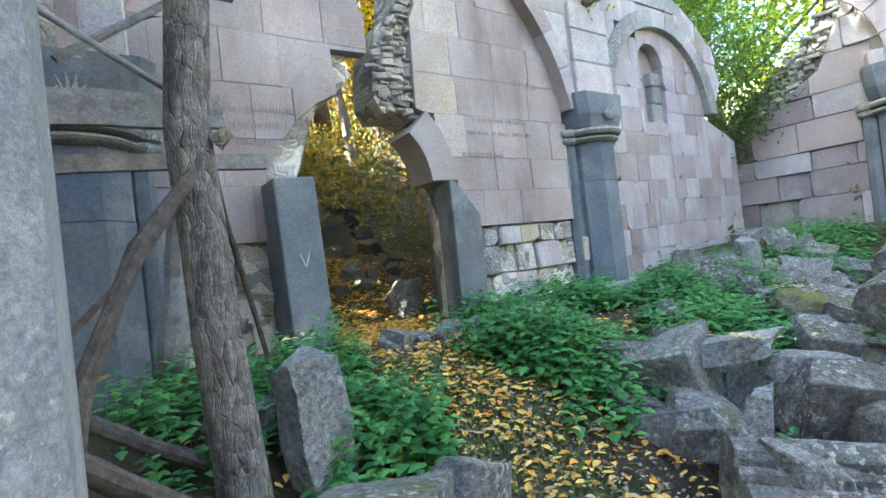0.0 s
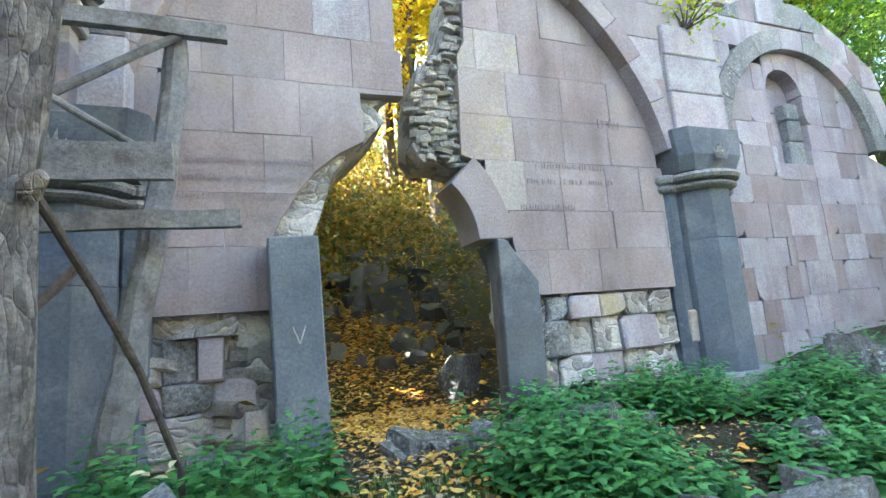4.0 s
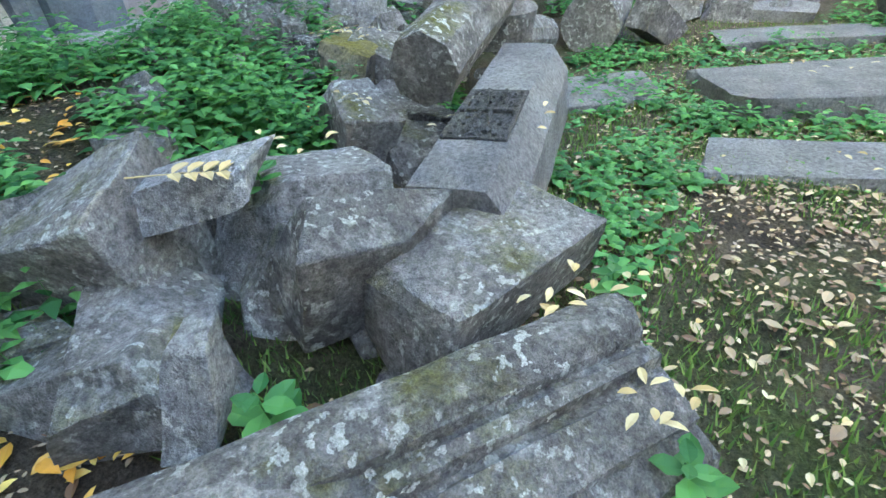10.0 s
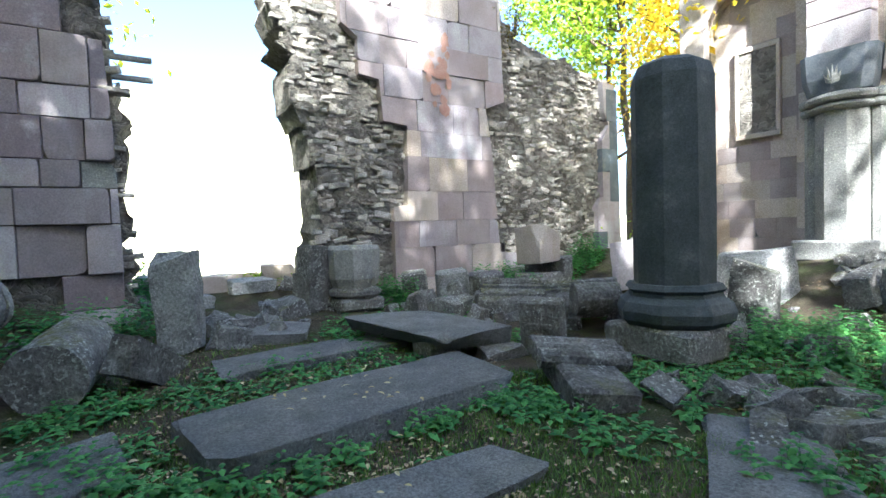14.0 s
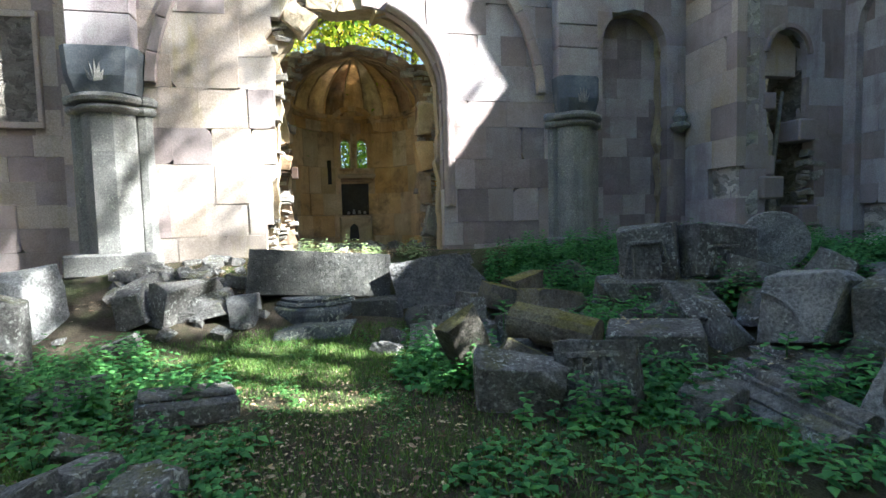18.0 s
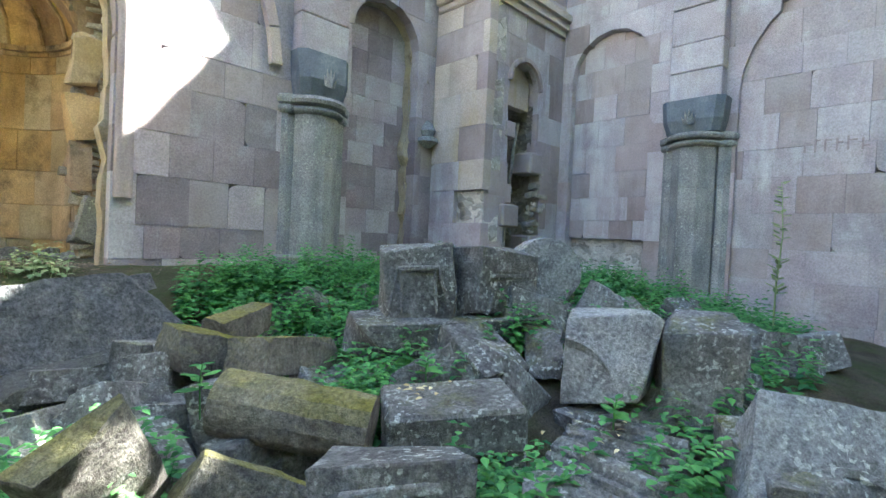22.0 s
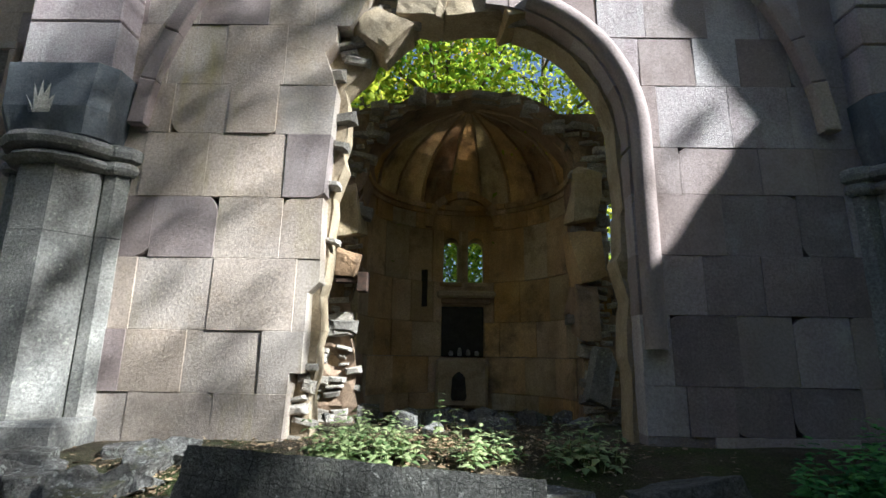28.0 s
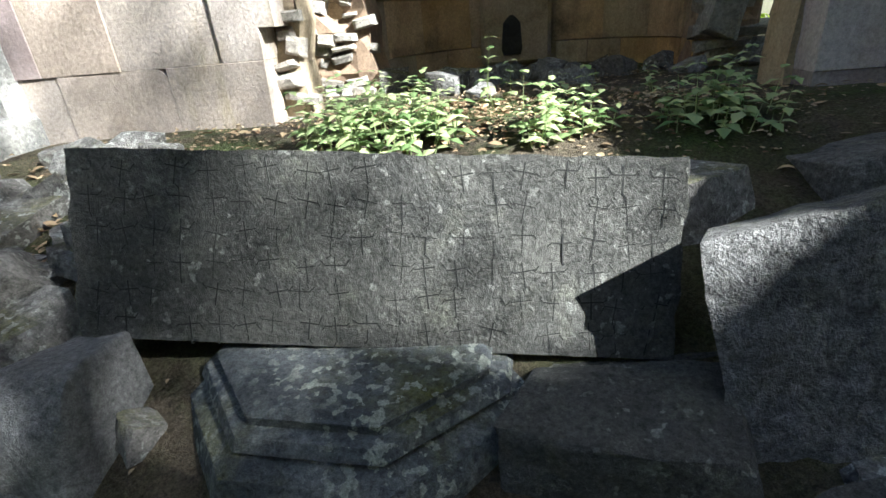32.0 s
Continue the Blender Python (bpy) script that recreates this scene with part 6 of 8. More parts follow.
stone("carved_stone", "dark rounded stone behind the column", "carved stone", 6.0, -7.2, 0.15, (0.55, 0.4, 0.75), (0, -4, 20), BLOCK, seed=67)

# ---- south rubble ----
big = base("inscribed_slab", "large dark slab covered with incised crosses in dappled light", "inscribed slab", pose(3.02, -8.92, 0.47, 17, -4.6, 1.5))
sl = bmesh.new()
nx, nz = 44, 18
L, Hh = 1.95, 0.63
grid = [[sl.verts.new((-L / 2 + L * i / nx + 0.02 * noise.noise((j * 0.4, 2, 0)) * (i in (0, nx)), 0.11 + 0.006 * noise.noise((i * 0.8, j * 0.8, 1)), Hh * j / nz - 0.02 * (j == nz) * abs(noise.noise((i * 0.3, 0, 5))))) for j in range(nz + 1)] for i in range(nx + 1)]
for i in range(nx):
    for j in range(nz):
        sl.faces.new((grid[i][j], grid[i][j + 1], grid[i + 1][j + 1], grid[i + 1][j]))
rim = [grid[i][0] for i in range(nx + 1)] + [grid[nx][j] for j in range(1, nz + 1)] + [grid[i][nz] for i in range(nx - 1, -1, -1)] + [grid[0][j] for j in range(nz - 1, 0, -1)]
backv = [sl.verts.new((v.co.x * 0.985, -0.13, v.co.z)) for v in rim]
for k in range(len(rim)):
    sl.faces.new((rim[k], rim[(k + 1) % len(rim)], backv[(k + 1) % len(rim)], backv[k]))
sl.faces.new(backv)
big_slab = part("slab", sl, SLABDARK, big)
cuts = bmesh.new()
rnd = random.Random(77)
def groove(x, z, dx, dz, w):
    """One short dark bar on the slab face, toned like an incised stroke's shade."""
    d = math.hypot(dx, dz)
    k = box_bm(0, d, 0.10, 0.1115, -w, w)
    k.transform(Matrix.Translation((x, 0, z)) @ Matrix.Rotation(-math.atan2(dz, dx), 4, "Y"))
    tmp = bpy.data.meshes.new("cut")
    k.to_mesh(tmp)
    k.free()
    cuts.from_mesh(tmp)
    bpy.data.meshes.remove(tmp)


for i in range(19):
    for j in range(6):
        x, zc = -0.9 + i * 0.1 + rnd.uniform(-0.016, 0.016), 0.06 + j * 0.1 + rnd.uniform(-0.012, 0.012)
        if rnd.random() < 0.06:
            continue
        w = rnd.uniform(0.001, 0.0021)
        lean = rnd.uniform(-0.008, 0.008)
        groove(x - lean, zc - 0.044, 2 * lean, 0.085, w)
        groove(x - 0.034, zc + 0.012 + lean, 0.066, -2 * lean, w)
        for sx in (-1, 1):
            if rnd.random() < 0.75:
                groove(x + sx * 0.033, zc + 0.012, sx * rnd.uniform(0.008, 0.018), rnd.choice((-1, 1)) * rnd.uniform(0.01, 0.022), w * 0.8)
        if rnd.random() < 0.5:
            groove(x, zc - 0.044, rnd.uniform(-0.016, 0.016), -0.014, w * 0.8)
# Groove shade is painted: the bars lie on the face, nothing is cut.
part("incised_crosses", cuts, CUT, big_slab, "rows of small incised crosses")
leaning = ragged([(0.5, 0.44), (1.28, 0.06), (1.92, 0.0), (2.05, 0.87), (1.58, 0.97), (1.06, 1.01)], 0.12, 0.02, 8)
bm = bmesh.new()
front = [bm.verts.new((x, -8.54 - 0.3 * (z - 0.15), z)) for x, z in leaning]
rear = [bm.verts.new((v.co.x - 0.12 + 0.02 * noise.noise((v.co.x * 5, v.co.z * 5, 4)), v.co.y - 0.22, v.co.z - 0.06)) for v in front]
for k in range(len(front)):
    bm.faces.new((front[k - 1], front[k], rear[k], rear[k - 1]))
bm.faces.new(rear)
face = bmesh.ops.triangulate(bm, faces=[bm.faces.new(front[::-1])])["faces"]
for _ in range(4):
    long = [e for e in {e for f in face if f.is_valid for e in f.edges} if e.calc_length() > 0.05]
    bmesh.ops.subdivide_edges(bm, edges=long, cuts=1)
    bmesh.ops.triangulate(bm, faces=[f for f in bm.faces if len(f.verts) > 4])
    bm.normal_update()
    face = [f for f in bm.faces if f.normal.y > 0.6]
for v in {v for f in face for v in f.verts}:
    v.co.y += 0.022 * noise.noise((v.co.x * 5, v.co.z * 5, 2)) + 0.012 * noise.noise((v.co.x * 19, v.co.z * 19, 5))
bmesh.ops.recalc_face_normals(bm, faces=bm.faces)
tagged(mesh_object("stone_slab", bm, PITTED), "broken pitted slab leaning beside the inscribed one", "stone slab", "fallen stones")
ob_ = base("capital_stone", "large upturned octagonal capital with lichen under the slab", "capital", pose(3.06, -8.97, 0.03, 0, 0, -5), group="fallen stones")
part("roll", lathe_bm([(0.56, 0.02), (0.63, 0.12), (0.66, 0.19), (0.665, 0.27), (0.63, 0.34), (0.57, 0.365), (0.5, 0.37)], 8, math.pi / 8), LICHENDARK, ob_)
part("fillet", lathe_bm([(0.55, 0.36), (0.572, 0.385), (0.55, 0.42), (0.47, 0.425)], 8, math.pi / 8), LICHENDARK, ob_)
part("top", lathe_bm([(0.5, 0.42), (0.505, 0.455), (0.47, 0.47)], 8, math.pi / 8), LICHENDARK, ob_)
stone("stone_block", "mossy square block carrying the octagonal capital", "stone block", 3.06, -8.42, -0.12, (1.06, 0.72, 0.33), (0, 0, -5), LICHENDARK, seed=272, rough=0.02, cuts=7)
stone("stone_block", "lichened squared block under the slab end", "stone block", 3.95, -8.6, 0.02, (0.36, 0.4, 0.56), (3, 4, -6), SLABSTONE, seed=72, rough=0.02)
# The next three stones carry the shade under the slabs in their dark tone.
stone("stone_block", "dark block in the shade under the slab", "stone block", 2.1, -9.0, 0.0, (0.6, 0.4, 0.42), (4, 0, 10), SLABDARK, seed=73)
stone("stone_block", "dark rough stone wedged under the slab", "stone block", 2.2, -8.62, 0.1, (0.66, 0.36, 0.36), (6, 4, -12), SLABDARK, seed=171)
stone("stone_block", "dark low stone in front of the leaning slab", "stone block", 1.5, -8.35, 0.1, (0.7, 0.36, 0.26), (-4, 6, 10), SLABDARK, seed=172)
stone("stone_block", "dark stone at the foot of the leaning slab", "stone block", 0.95, -8.2, 0.2, (0.55, 0.36, 0.3), (4, -8, 26), BLOCK, seed=173)
stone("stone_block", "rough block between the slabs", "stone block", 1.85, -9.45, 0.4, (0.5, 0.35, 0.45), (8, 10, 30), BLOCK, seed=74)
stone("stone_block", "low dark slab under the leaning stones", "stone block", 1.0, -8.45, 0.1, (1.3, 0.5, 0.2), (6, -4, 8), BLOCK, seed=75)
stone("stone_slab", "mossy slab leaning in the nettles", "stone slab", 1.45, -6.4, 0.0, (0.4, 0.16, 0.85), (-28, 30, 10), MOSSY, seed=76)
stone("stone_block", "split mossy stone in the heap", "stone block", 1.12, -6.1, 0.0, (0.6, 0.22, 0.34), (10, -24, -20), MOSSY, seed=77, broken=0.2)
drum("mossy fallen column shaft in nettles", (0.98, -6.62, 0.46), (0.4, -5.98, 0.36), 0.19, MOSSY, 14, 9)
ab = base("arched_block", "dark block with carved arch hollows", "carved block", pose(-0.18, -5.92, -0.03, -4, 3, -34), group="fallen stones")
part("body", box_bm(-0.42, 0.42, -0.27, 0.27, 0.22, 0.5, 0.025), BLOCK, ab)
for x in (-0.36, 0.0, 0.36):
    part("leg", box_bm(x - 0.06, x + 0.06, -0.25, 0.25, -0.12, 0.23, 0.02), BLOCK, ab)
stone("stone_block", "rough-faced block in the grass", "stone block", 1.38, -5.62, -0.02, (0.72, 0.46, 0.4), (-8, -8, -14), BLOCK, seed=78)
cb = base("carved_block", "tilted carved block with panelled face", "carved block", pose(0.72, -5.27, -0.03, 10, 10, -42), group="fallen stones")
cb_body = linked("body", stone_mesh(0.62, 0.38, 0.56, 178, rough=0.017, cuts=6, chips=2), BLOCK, cb)
bm = bmesh.new()
for x0, x1, z0, z1 in ((-0.24, 0.2, 0.44, 0.49), (-0.24, -0.19, 0.05, 0.44), (-0.03, 0.01, 0.05, 0.44), (0.08, 0.12, 0.05, 0.44), (-0.19, -0.03, 0.22, 0.27), (-0.1, -0.06, 0.27, 0.44)):
    box_bm(x0, x1, 0.15, 0.212, z0, z1, 0.008, bm)
part("relief", bm, BLOCK, cb_body, "worn raised panel")
cornice("long moulded cornice lying in the weeds", (-0.46, -5.42, -0.03), (-0.44, -4.28, -0.1), 6, 0.44, 0.28, seed=5)
cornice("second moulded cornice beside the first", (-0.84, -5.5, 0.05), (-0.86, -4.75, 0.06), -4, 0.3, 0.28, seed=6)
stone("stone_block", "round low boulder by the weeds", "stone block", 0.0, -5.0, -0.05, (0.6, 0.4, 0.25), (0, 0, 30), BLOCK, seed=79, rough=0.05)
pw = base("carved_block", "pale weathered block with a carved leaf face", "carved block", pose(-1.5, -5.54, 0.3, 2, 0, -74), group="fallen stones")
me = stone_mesh(0.66, 0.54, 0.64, 80, rough=0.017, cuts=6)
pw_body = linked("body", me, PALE, pw)
bm = bmesh.new()
for k in range(8):
    a0, a1 = radians(10 + 80 * k / 8), radians(10 + 80 * (k + 1) / 8)
    q = [bm.verts.new((0.28 - r * math.cos(a), 0.275 + w, 0.06 + r * math.sin(a))) for a in (a0, a1) for r, w in ((0.3, -0.02), (0.38, 0.03), (0.46, -0.02))]
    bm.faces.new((q[0], q[1], q[4], q[3]))
    bm.faces.new((q[1], q[2], q[5], q[4]))
part("carved_leaf", bm, PALE, pw_body)
stone("stone_block", "dark block behind the pale carved one", "stone block", -1.85, -5.0, 0.15, (0.56, 0.5, 0.8), (0, 4, -66), BLOCK, seed=81)
stone("stone_block", "low dark stone under the pale block", "stone block", -1.3, -5.35, 0.0, (0.8, 0.5, 0.26), (0, 0, -20), BLOCK, seed=82)
vault = base("arched_slab", "tilted grey slab with a carved round arch", "carved slab", pose(-0.84, -4.0, -0.1, 44, -8, -58), group="fallen stones")
vault_body = linked("body", stone_mesh(0.92, 0.34, 0.9, 83, rough=0.02, cuts=6, chips=2), PALE, vault)
bm = bmesh.new()
for k in range(14):
    a0, a1 = radians(8 + 164 * k / 14), radians(8 + 164 * (k + 1) / 14)
    q = [bm.verts.new((-0.02 + r * math.cos(a), w, 0.2 + r * math.sin(a))) for a in (a0, a1) for r, w in ((0.27, 0.16), (0.29, 0.195), (0.33, 0.195), (0.35, 0.16))]
    for i in range(3):
        bm.faces.new((q[i], q[i + 1], q[i + 5], q[i + 4]))
part("carved_arch", bm, PALE, vault_body, "worn round arch in low relief")
stone("stone_block", "rough grey block under the arched slab", "stone block", -1.25, -4.2, -0.1, (0.8, 0.7, 0.5), (4, 6, 30), BLOCK, seed=183, broken=0.2, rough=0.035)
stone("stone_block", "broken block in the shaded heap", "stone block", -2.7, -5.1, 0.1, (0.6, 0.5, 0.5), (6, -10, 15), BLOCK, seed=84, broken=0.2)
for k, (x, y, turn, lab) in enumerate(((-0.98, -7.15, -42, "fallen capital block with a carved niche face"), (-1.62, -6.86, -14, "fallen capital block with a stepped pointed carving"))):
    th = base("fallen_capital", lab, "capital", pose(x, y, 0.74, 3 - 3 * k, 4 - 4 * k, turn), group="fallen stones")
    cap_body = linked("body", stone_mesh(0.66, 0.42 + 0.08 * k, 0.62, 90 + k, rough=0.017, cuts=6), BLOCK, th)
    f = 0.215 + 0.04 * k
    if k == 0:
        pieces = [((-0.16, 0.02, 0.03, 0.42), 0), ((0.14, 0.02, 0.03, 0.42), 0), ((-0.19, 0.4, 0.38, 0.05), 0), ((-0.28, 0.05, 0.03, 0.4), 14), ((0.26, 0.05, 0.03, 0.4), -14)]
    else:
        pieces = [((-0.2, 0.36, 0.4, 0.05), 0), ((-0.14, 0.42, 0.28, 0.05), 0), ((-0.08, 0.48, 0.16, 0.06), 0), ((-0.03, 0.02, 0.05, 0.34), 28), ((0.2, 0.03, 0.04, 0.32), -20)]
    for (x0, z0, w, h), lean in pieces:
        bm = box_bm(0, w, f - 0.08, f + 0.03, 0, h, 0.012)
        bm.transform(pose(x0, 0, z0, 0, lean, 0))
        part("carving", bm, BLOCK, cap_body)
drum("short round drum on its side beside the capitals", (-2.22, -6.62, 1.16), (-2.55, -6.98, 1.14), 0.35, PALE, 22, 93)
stone("stone_block", "dark stone carrying the round drum", "stone block", -2.5, -6.9, 0.3, (0.9, 0.6, 0.52), (0, 4, 12), BLOCK, seed=93)
stone("stone_slab", "weathered slab carrying the fallen capitals", "stone slab", -1.3, -7.0, 0.42, (1.9, 0.8, 0.34), (0, 0, -20), BLOCK, seed=94)
stone("stone_block", "mossy flat stone in the nettles", "stone block", 0.25, -7.3, 0.35, (0.8, 0.4, 0.3), (8, -10, 24), MOSSY, seed=95)
stone("stone_block", "mossy tilted stone beside the slab", "stone block", 0.8, -7.7, 0.35, (0.5, 0.4, 0.34), (0, -16, 10), MOSSY, seed=96)
stone("stone_block", "mossy block on the bank", "stone block", 0.35, -8.0, 0.55, (0.55, 0.32, 0.2), (0, 6, 30), MOSSY, seed=97)
stone("stone_block", "pitted stone at the apse step", "stone block", 0.95, -9.6, 0.55, (0.72, 0.4, 0.32), (10, 6, 14), PITTED, seed=98, rough=0.05)
mo = base("moulded_fragment", "broken moulded stone lying in the grass", "carved stone", pose(3.95, -5.95, -0.02, 4, -6, 20), group="fallen stones")
part("body", box_bm(-0.36, 0.36, -0.2, 0.2, 0.0, 0.2, 0.03), BLOCK, mo)
part("lip", box_bm(-0.34, 0.34, -0.23, 0.1, 0.2, 0.25, 0.015), BLOCK, mo)

# broken building stones filling the heaps
rnd = random.Random(321)
chunks = [stone_mesh(0.46, 0.34, 0.3, 600 + k, rough=0.035, cuts=3, broken=0.1 * (k % 4), taper=0.12 * (k % 3)) for k in range(9)]
HEAPS = ((-1.0, -6.4, 1.0, 0.4, 9), (0.3, -6.8, 0.9, 0.4, 9), (-2.6, -5.6, 0.7, 0.7, 12), (1.5, -7.4, 0.5, 0.5, 8), (-3.6, -5.2, 0.8, 0.8, 12), (3.4, 1.6, 0.7, 0.5, 8), (5.0, 1.5, 0.9, 0.4, 7), (6.8, 1.9, 0.9, 0.6, 12), (7.6, 2.7, 1.4, 0.6, 14), (8.6, 1.4, 0.8, 0.5, 9), (9.2, -4.9, 1.3, 0.7, 12), (8.2, -6.2, 1.3, 0.8, 12), (9.8, -1.6, 0.6, 0.8, 6), (0.9, -7.3, 0.9, 0.7, 12), (-0.5, -6.6, 0.9, 0.3, 4), (-2.3, -6.3, 0.7, 0.5, 6), (-3.4, -6.0, 1.0, 0.8, 10), (-0.6, -8.2, 1.2, 0.5, 8), (4.9, -8.9, 0.6, 0.3, 6), (5.6, -6.6, 0.9, 0.4, 6), (0.7, 1.6, 0.4, 0.3, 4), (11.9, 0.3, 0.6, 0.9, 9), (12.4, -3.6, 0.6, 0.6, 6))
for cx, cy, sx, sy, n in HEAPS:
    for k in range(n):
        x, y = cx + rnd.gauss(0, sx * 0.6), cy + rnd.gauss(0, sy * 0.6)
        f = rnd.choice((0.55, 0.7, 0.9, 1.1, 1.4))
        if off_trail(x, y) < 0.4:
            continue
        ob = linked("broken_stone", rnd.choice(chunks), BLOCK)
        ob.matrix_world = pose(x, y, ground_at(x, y) - 0.06 * f, rnd.uniform(-22, 22), rnd.uniform(-22, 22), rnd.uniform(0, 360)) @ Matrix.Diagonal((f * rnd.uniform(0.8, 1.5), f, f * rnd.uniform(0.7, 1.3), 1))
        tagged(ob, "broken weathered building stone in the rubble", "broken stone", "broken stones")

# rubble strewn by the walls
rnd = random.Random(123)
pebbles = [stone_mesh(0.24, 0.18, 0.14, 200 + k, rough=0.03, cuts=2) for k in range(6)]
AREAS = ((5.2, -9.3, 1.0, 0.7, 26), (4.6, -8.6, 0.8, 0.5, 14), (4.4, -4.5, 0.7, 0.45, 34), (8.8, -4.6, 1.5, 1.0, 26), (10.2, -2.0, 0.7, 0.7, 14), (7.0, 2.5, 1.6, 1.0, 30), (3.6, 1.9, 0.9, 0.6, 14), (-0.5, -8.3, 1.5, 0.8, 18), (-3.2, -6.5, 1.4, 1.2, 20), (3.0, 3.7, 1.2, 0.3, 12), (0.5, -7.0, 1.0, 0.9, 14), (1.2, 1.2, 0.5, 0.5, 10), (2.3, -11.9, 1.0, 0.5, 34), (4.5, -9.6, 0.6, 0.5, 16))
for cx, cy, sx, sy, n in AREAS:
    for k in range(n):
        x, y = cx + rnd.gauss(0, sx * 0.6), cy + rnd.gauss(0, sy * 0.6)
        f = rnd.uniform(0.5, 1.5)
        ob = linked("rubble_stone", rnd.choice(pebbles), BLOCK)
        ob.matrix_world = pose(x, y, ground_at(x, y) - 0.03 * f, rnd.uniform(-25, 25), rnd.uniform(-25, 25), rnd.uniform(0, 360)) @ Matrix.Diagonal((f * rnd.uniform(0.8, 1.4), f, f * rnd.uniform(0.6, 1.2), 1))
        tagged(ob, "small broken building stone on the ground", "rubble stone", "rubble stones")
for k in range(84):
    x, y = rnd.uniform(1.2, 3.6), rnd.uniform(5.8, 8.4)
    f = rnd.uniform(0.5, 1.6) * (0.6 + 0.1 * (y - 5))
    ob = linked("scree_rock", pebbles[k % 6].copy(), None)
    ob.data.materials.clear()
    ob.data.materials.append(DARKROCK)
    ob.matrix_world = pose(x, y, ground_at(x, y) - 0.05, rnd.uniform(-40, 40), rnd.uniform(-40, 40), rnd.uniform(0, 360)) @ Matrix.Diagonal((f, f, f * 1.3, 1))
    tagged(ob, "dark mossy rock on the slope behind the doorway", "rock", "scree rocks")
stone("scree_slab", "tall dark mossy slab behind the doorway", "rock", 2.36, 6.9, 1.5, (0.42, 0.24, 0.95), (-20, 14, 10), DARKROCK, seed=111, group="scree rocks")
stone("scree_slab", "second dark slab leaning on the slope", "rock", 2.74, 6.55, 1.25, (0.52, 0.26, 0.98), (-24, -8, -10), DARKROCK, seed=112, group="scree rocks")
stone("stone_block", "grey boulder outside the doorway", "stone block", 2.99, 5.44, 0.68, (0.36, 0.36, 0.52), (4, 8, 24), BLOCK, seed=113, rough=0.045, broken=0.12)
lumber = base("passage_poles", "old timber poles inside the torn doorway", "poles")
for k, (a, b, r) in enumerate((((-5.1, -9.62, 0.9), (-5.42, -9.55, 3.7), 0.04), ((-5.55, -9.7, 1.6), (-4.95, -9.6, 3.1), 0.03), ((-5.0, -9.8, 2.3), (-5.6, -9.75, 2.45), 0.035), ((-5.3, -9.9, 0.9), (-5.05, -9.85, 3.3), 0.035))):
    part("pole", pole_between([a, b], [r, r * 0.85], 8, 0.12, 60 + k), WOOD, lumber)


# ---- plants ----
def leaf_faces(verts, faces, c, d, n, length, width, droop=0.3):
    """One leaf: four triangles folded along the midrib."""
    d = d.normalized()
    s = d.cross(n).normalized()
    n = s.cross(d)
    k = len(verts)
    mid = c + d * length * 0.45 + n * length * 0.06
    verts.extend((c, mid + s * width / 2 - n * width * 0.12, c + d * length - n * length * droop, mid - s * width / 2 - n * width * 0.12, mid))
    faces.extend(((k, k + 1, k + 4), (k + 1, k + 2, k + 4), (k + 2, k + 3, k + 4), (k + 3, k, k + 4)))


def nettle_patch(name, label, spots, seed, tall=1.0, mat=NETTLE, leaf=1.0, gaps=-0.22):
    """A stand of nettles and weeds: upright stems with crossed pairs of toothed leaves."""
    rnd = random.Random(seed)
    verts, faces = [], []
    for cx, cy, sx, sy, n in spots:
        for _ in range(int(n * 1.7)):
            x, y = cx + rnd.uniform(-1, 1) * sx, cy + rnd.uniform(-1, 1) * sy
            if ((x - cx) / sx) ** 2 + ((y - cy) / sy) ** 2 > 1.0 or off_trail(x, y) < 0.33 + 0.25 * noise.noise((x * 2.0, y * 2.0, 4)) or noise.noise((x * 1.5, y * 1.5, 12)) < gaps:
                continue
            g = Vector((x, y, ground_at(x, y) - 0.02))
            h = rnd.uniform(0.16, 0.5) * tall * (0.7 + 0.5 * noise.noise((x * 1.7, y * 1.7, 2)))
            lean = Vector((rnd.uniform(-0.25, 0.25), rnd.uniform(-0.25, 0.25), 1))
            pairs = max(2, int(h / 0.055))
            turn = rnd.uniform(0, 6.28)
            for k in range(pairs):
                t = (k + 1) / pairs
                p = g + lean * h * t
                size = (0.135 - 0.07 * t) * rnd.uniform(0.8, 1.25) * leaf
                for s in (0, 1):
                    a = turn + k * 1.57 + s * 3.14 + rnd.uniform(-0.3, 0.3)
                    d = Vector((math.cos(a), math.sin(a), rnd.uniform(-0.1, 0.5)))
                    leaf_faces(verts, faces, p, d, Vector((0, 0, 1)), size, size * 0.62)
            k = len(verts)
            w = 0.004
            verts.extend((g + Vector((w, 0, 0)), g - Vector((w, 0, 0)), g + lean * h))
            faces.append((k, k + 1, k + 2))
    ob = linked(name, fast_mesh(name, verts, faces), mat)
    return tagged(ob, label, "nettles", kind="stuff")


nettle_patch("nettles", "thick green nettles by the ruined doorway", [(3.3, 3.1, 1.2, 0.9, 330), (2.8, 2.3, 0.7, 0.6, 150), (4.6, 3.0, 1.0, 0.9, 260), (4.2, 2.2, 0.8, 0.6, 160), (1.05, 3.0, 0.55, 0.7, 150), (1.1, 2.2, 0.4, 0.5, 70), (5.8, 3.0, 0.7, 0.9, 170), (3.9, 3.8, 1.2, 0.3, 120), (0.3, 3.1, 0.4, 0.6, 60), (0.1, 2.0, 0.4, 0.5, 40)], 1, 1.05)
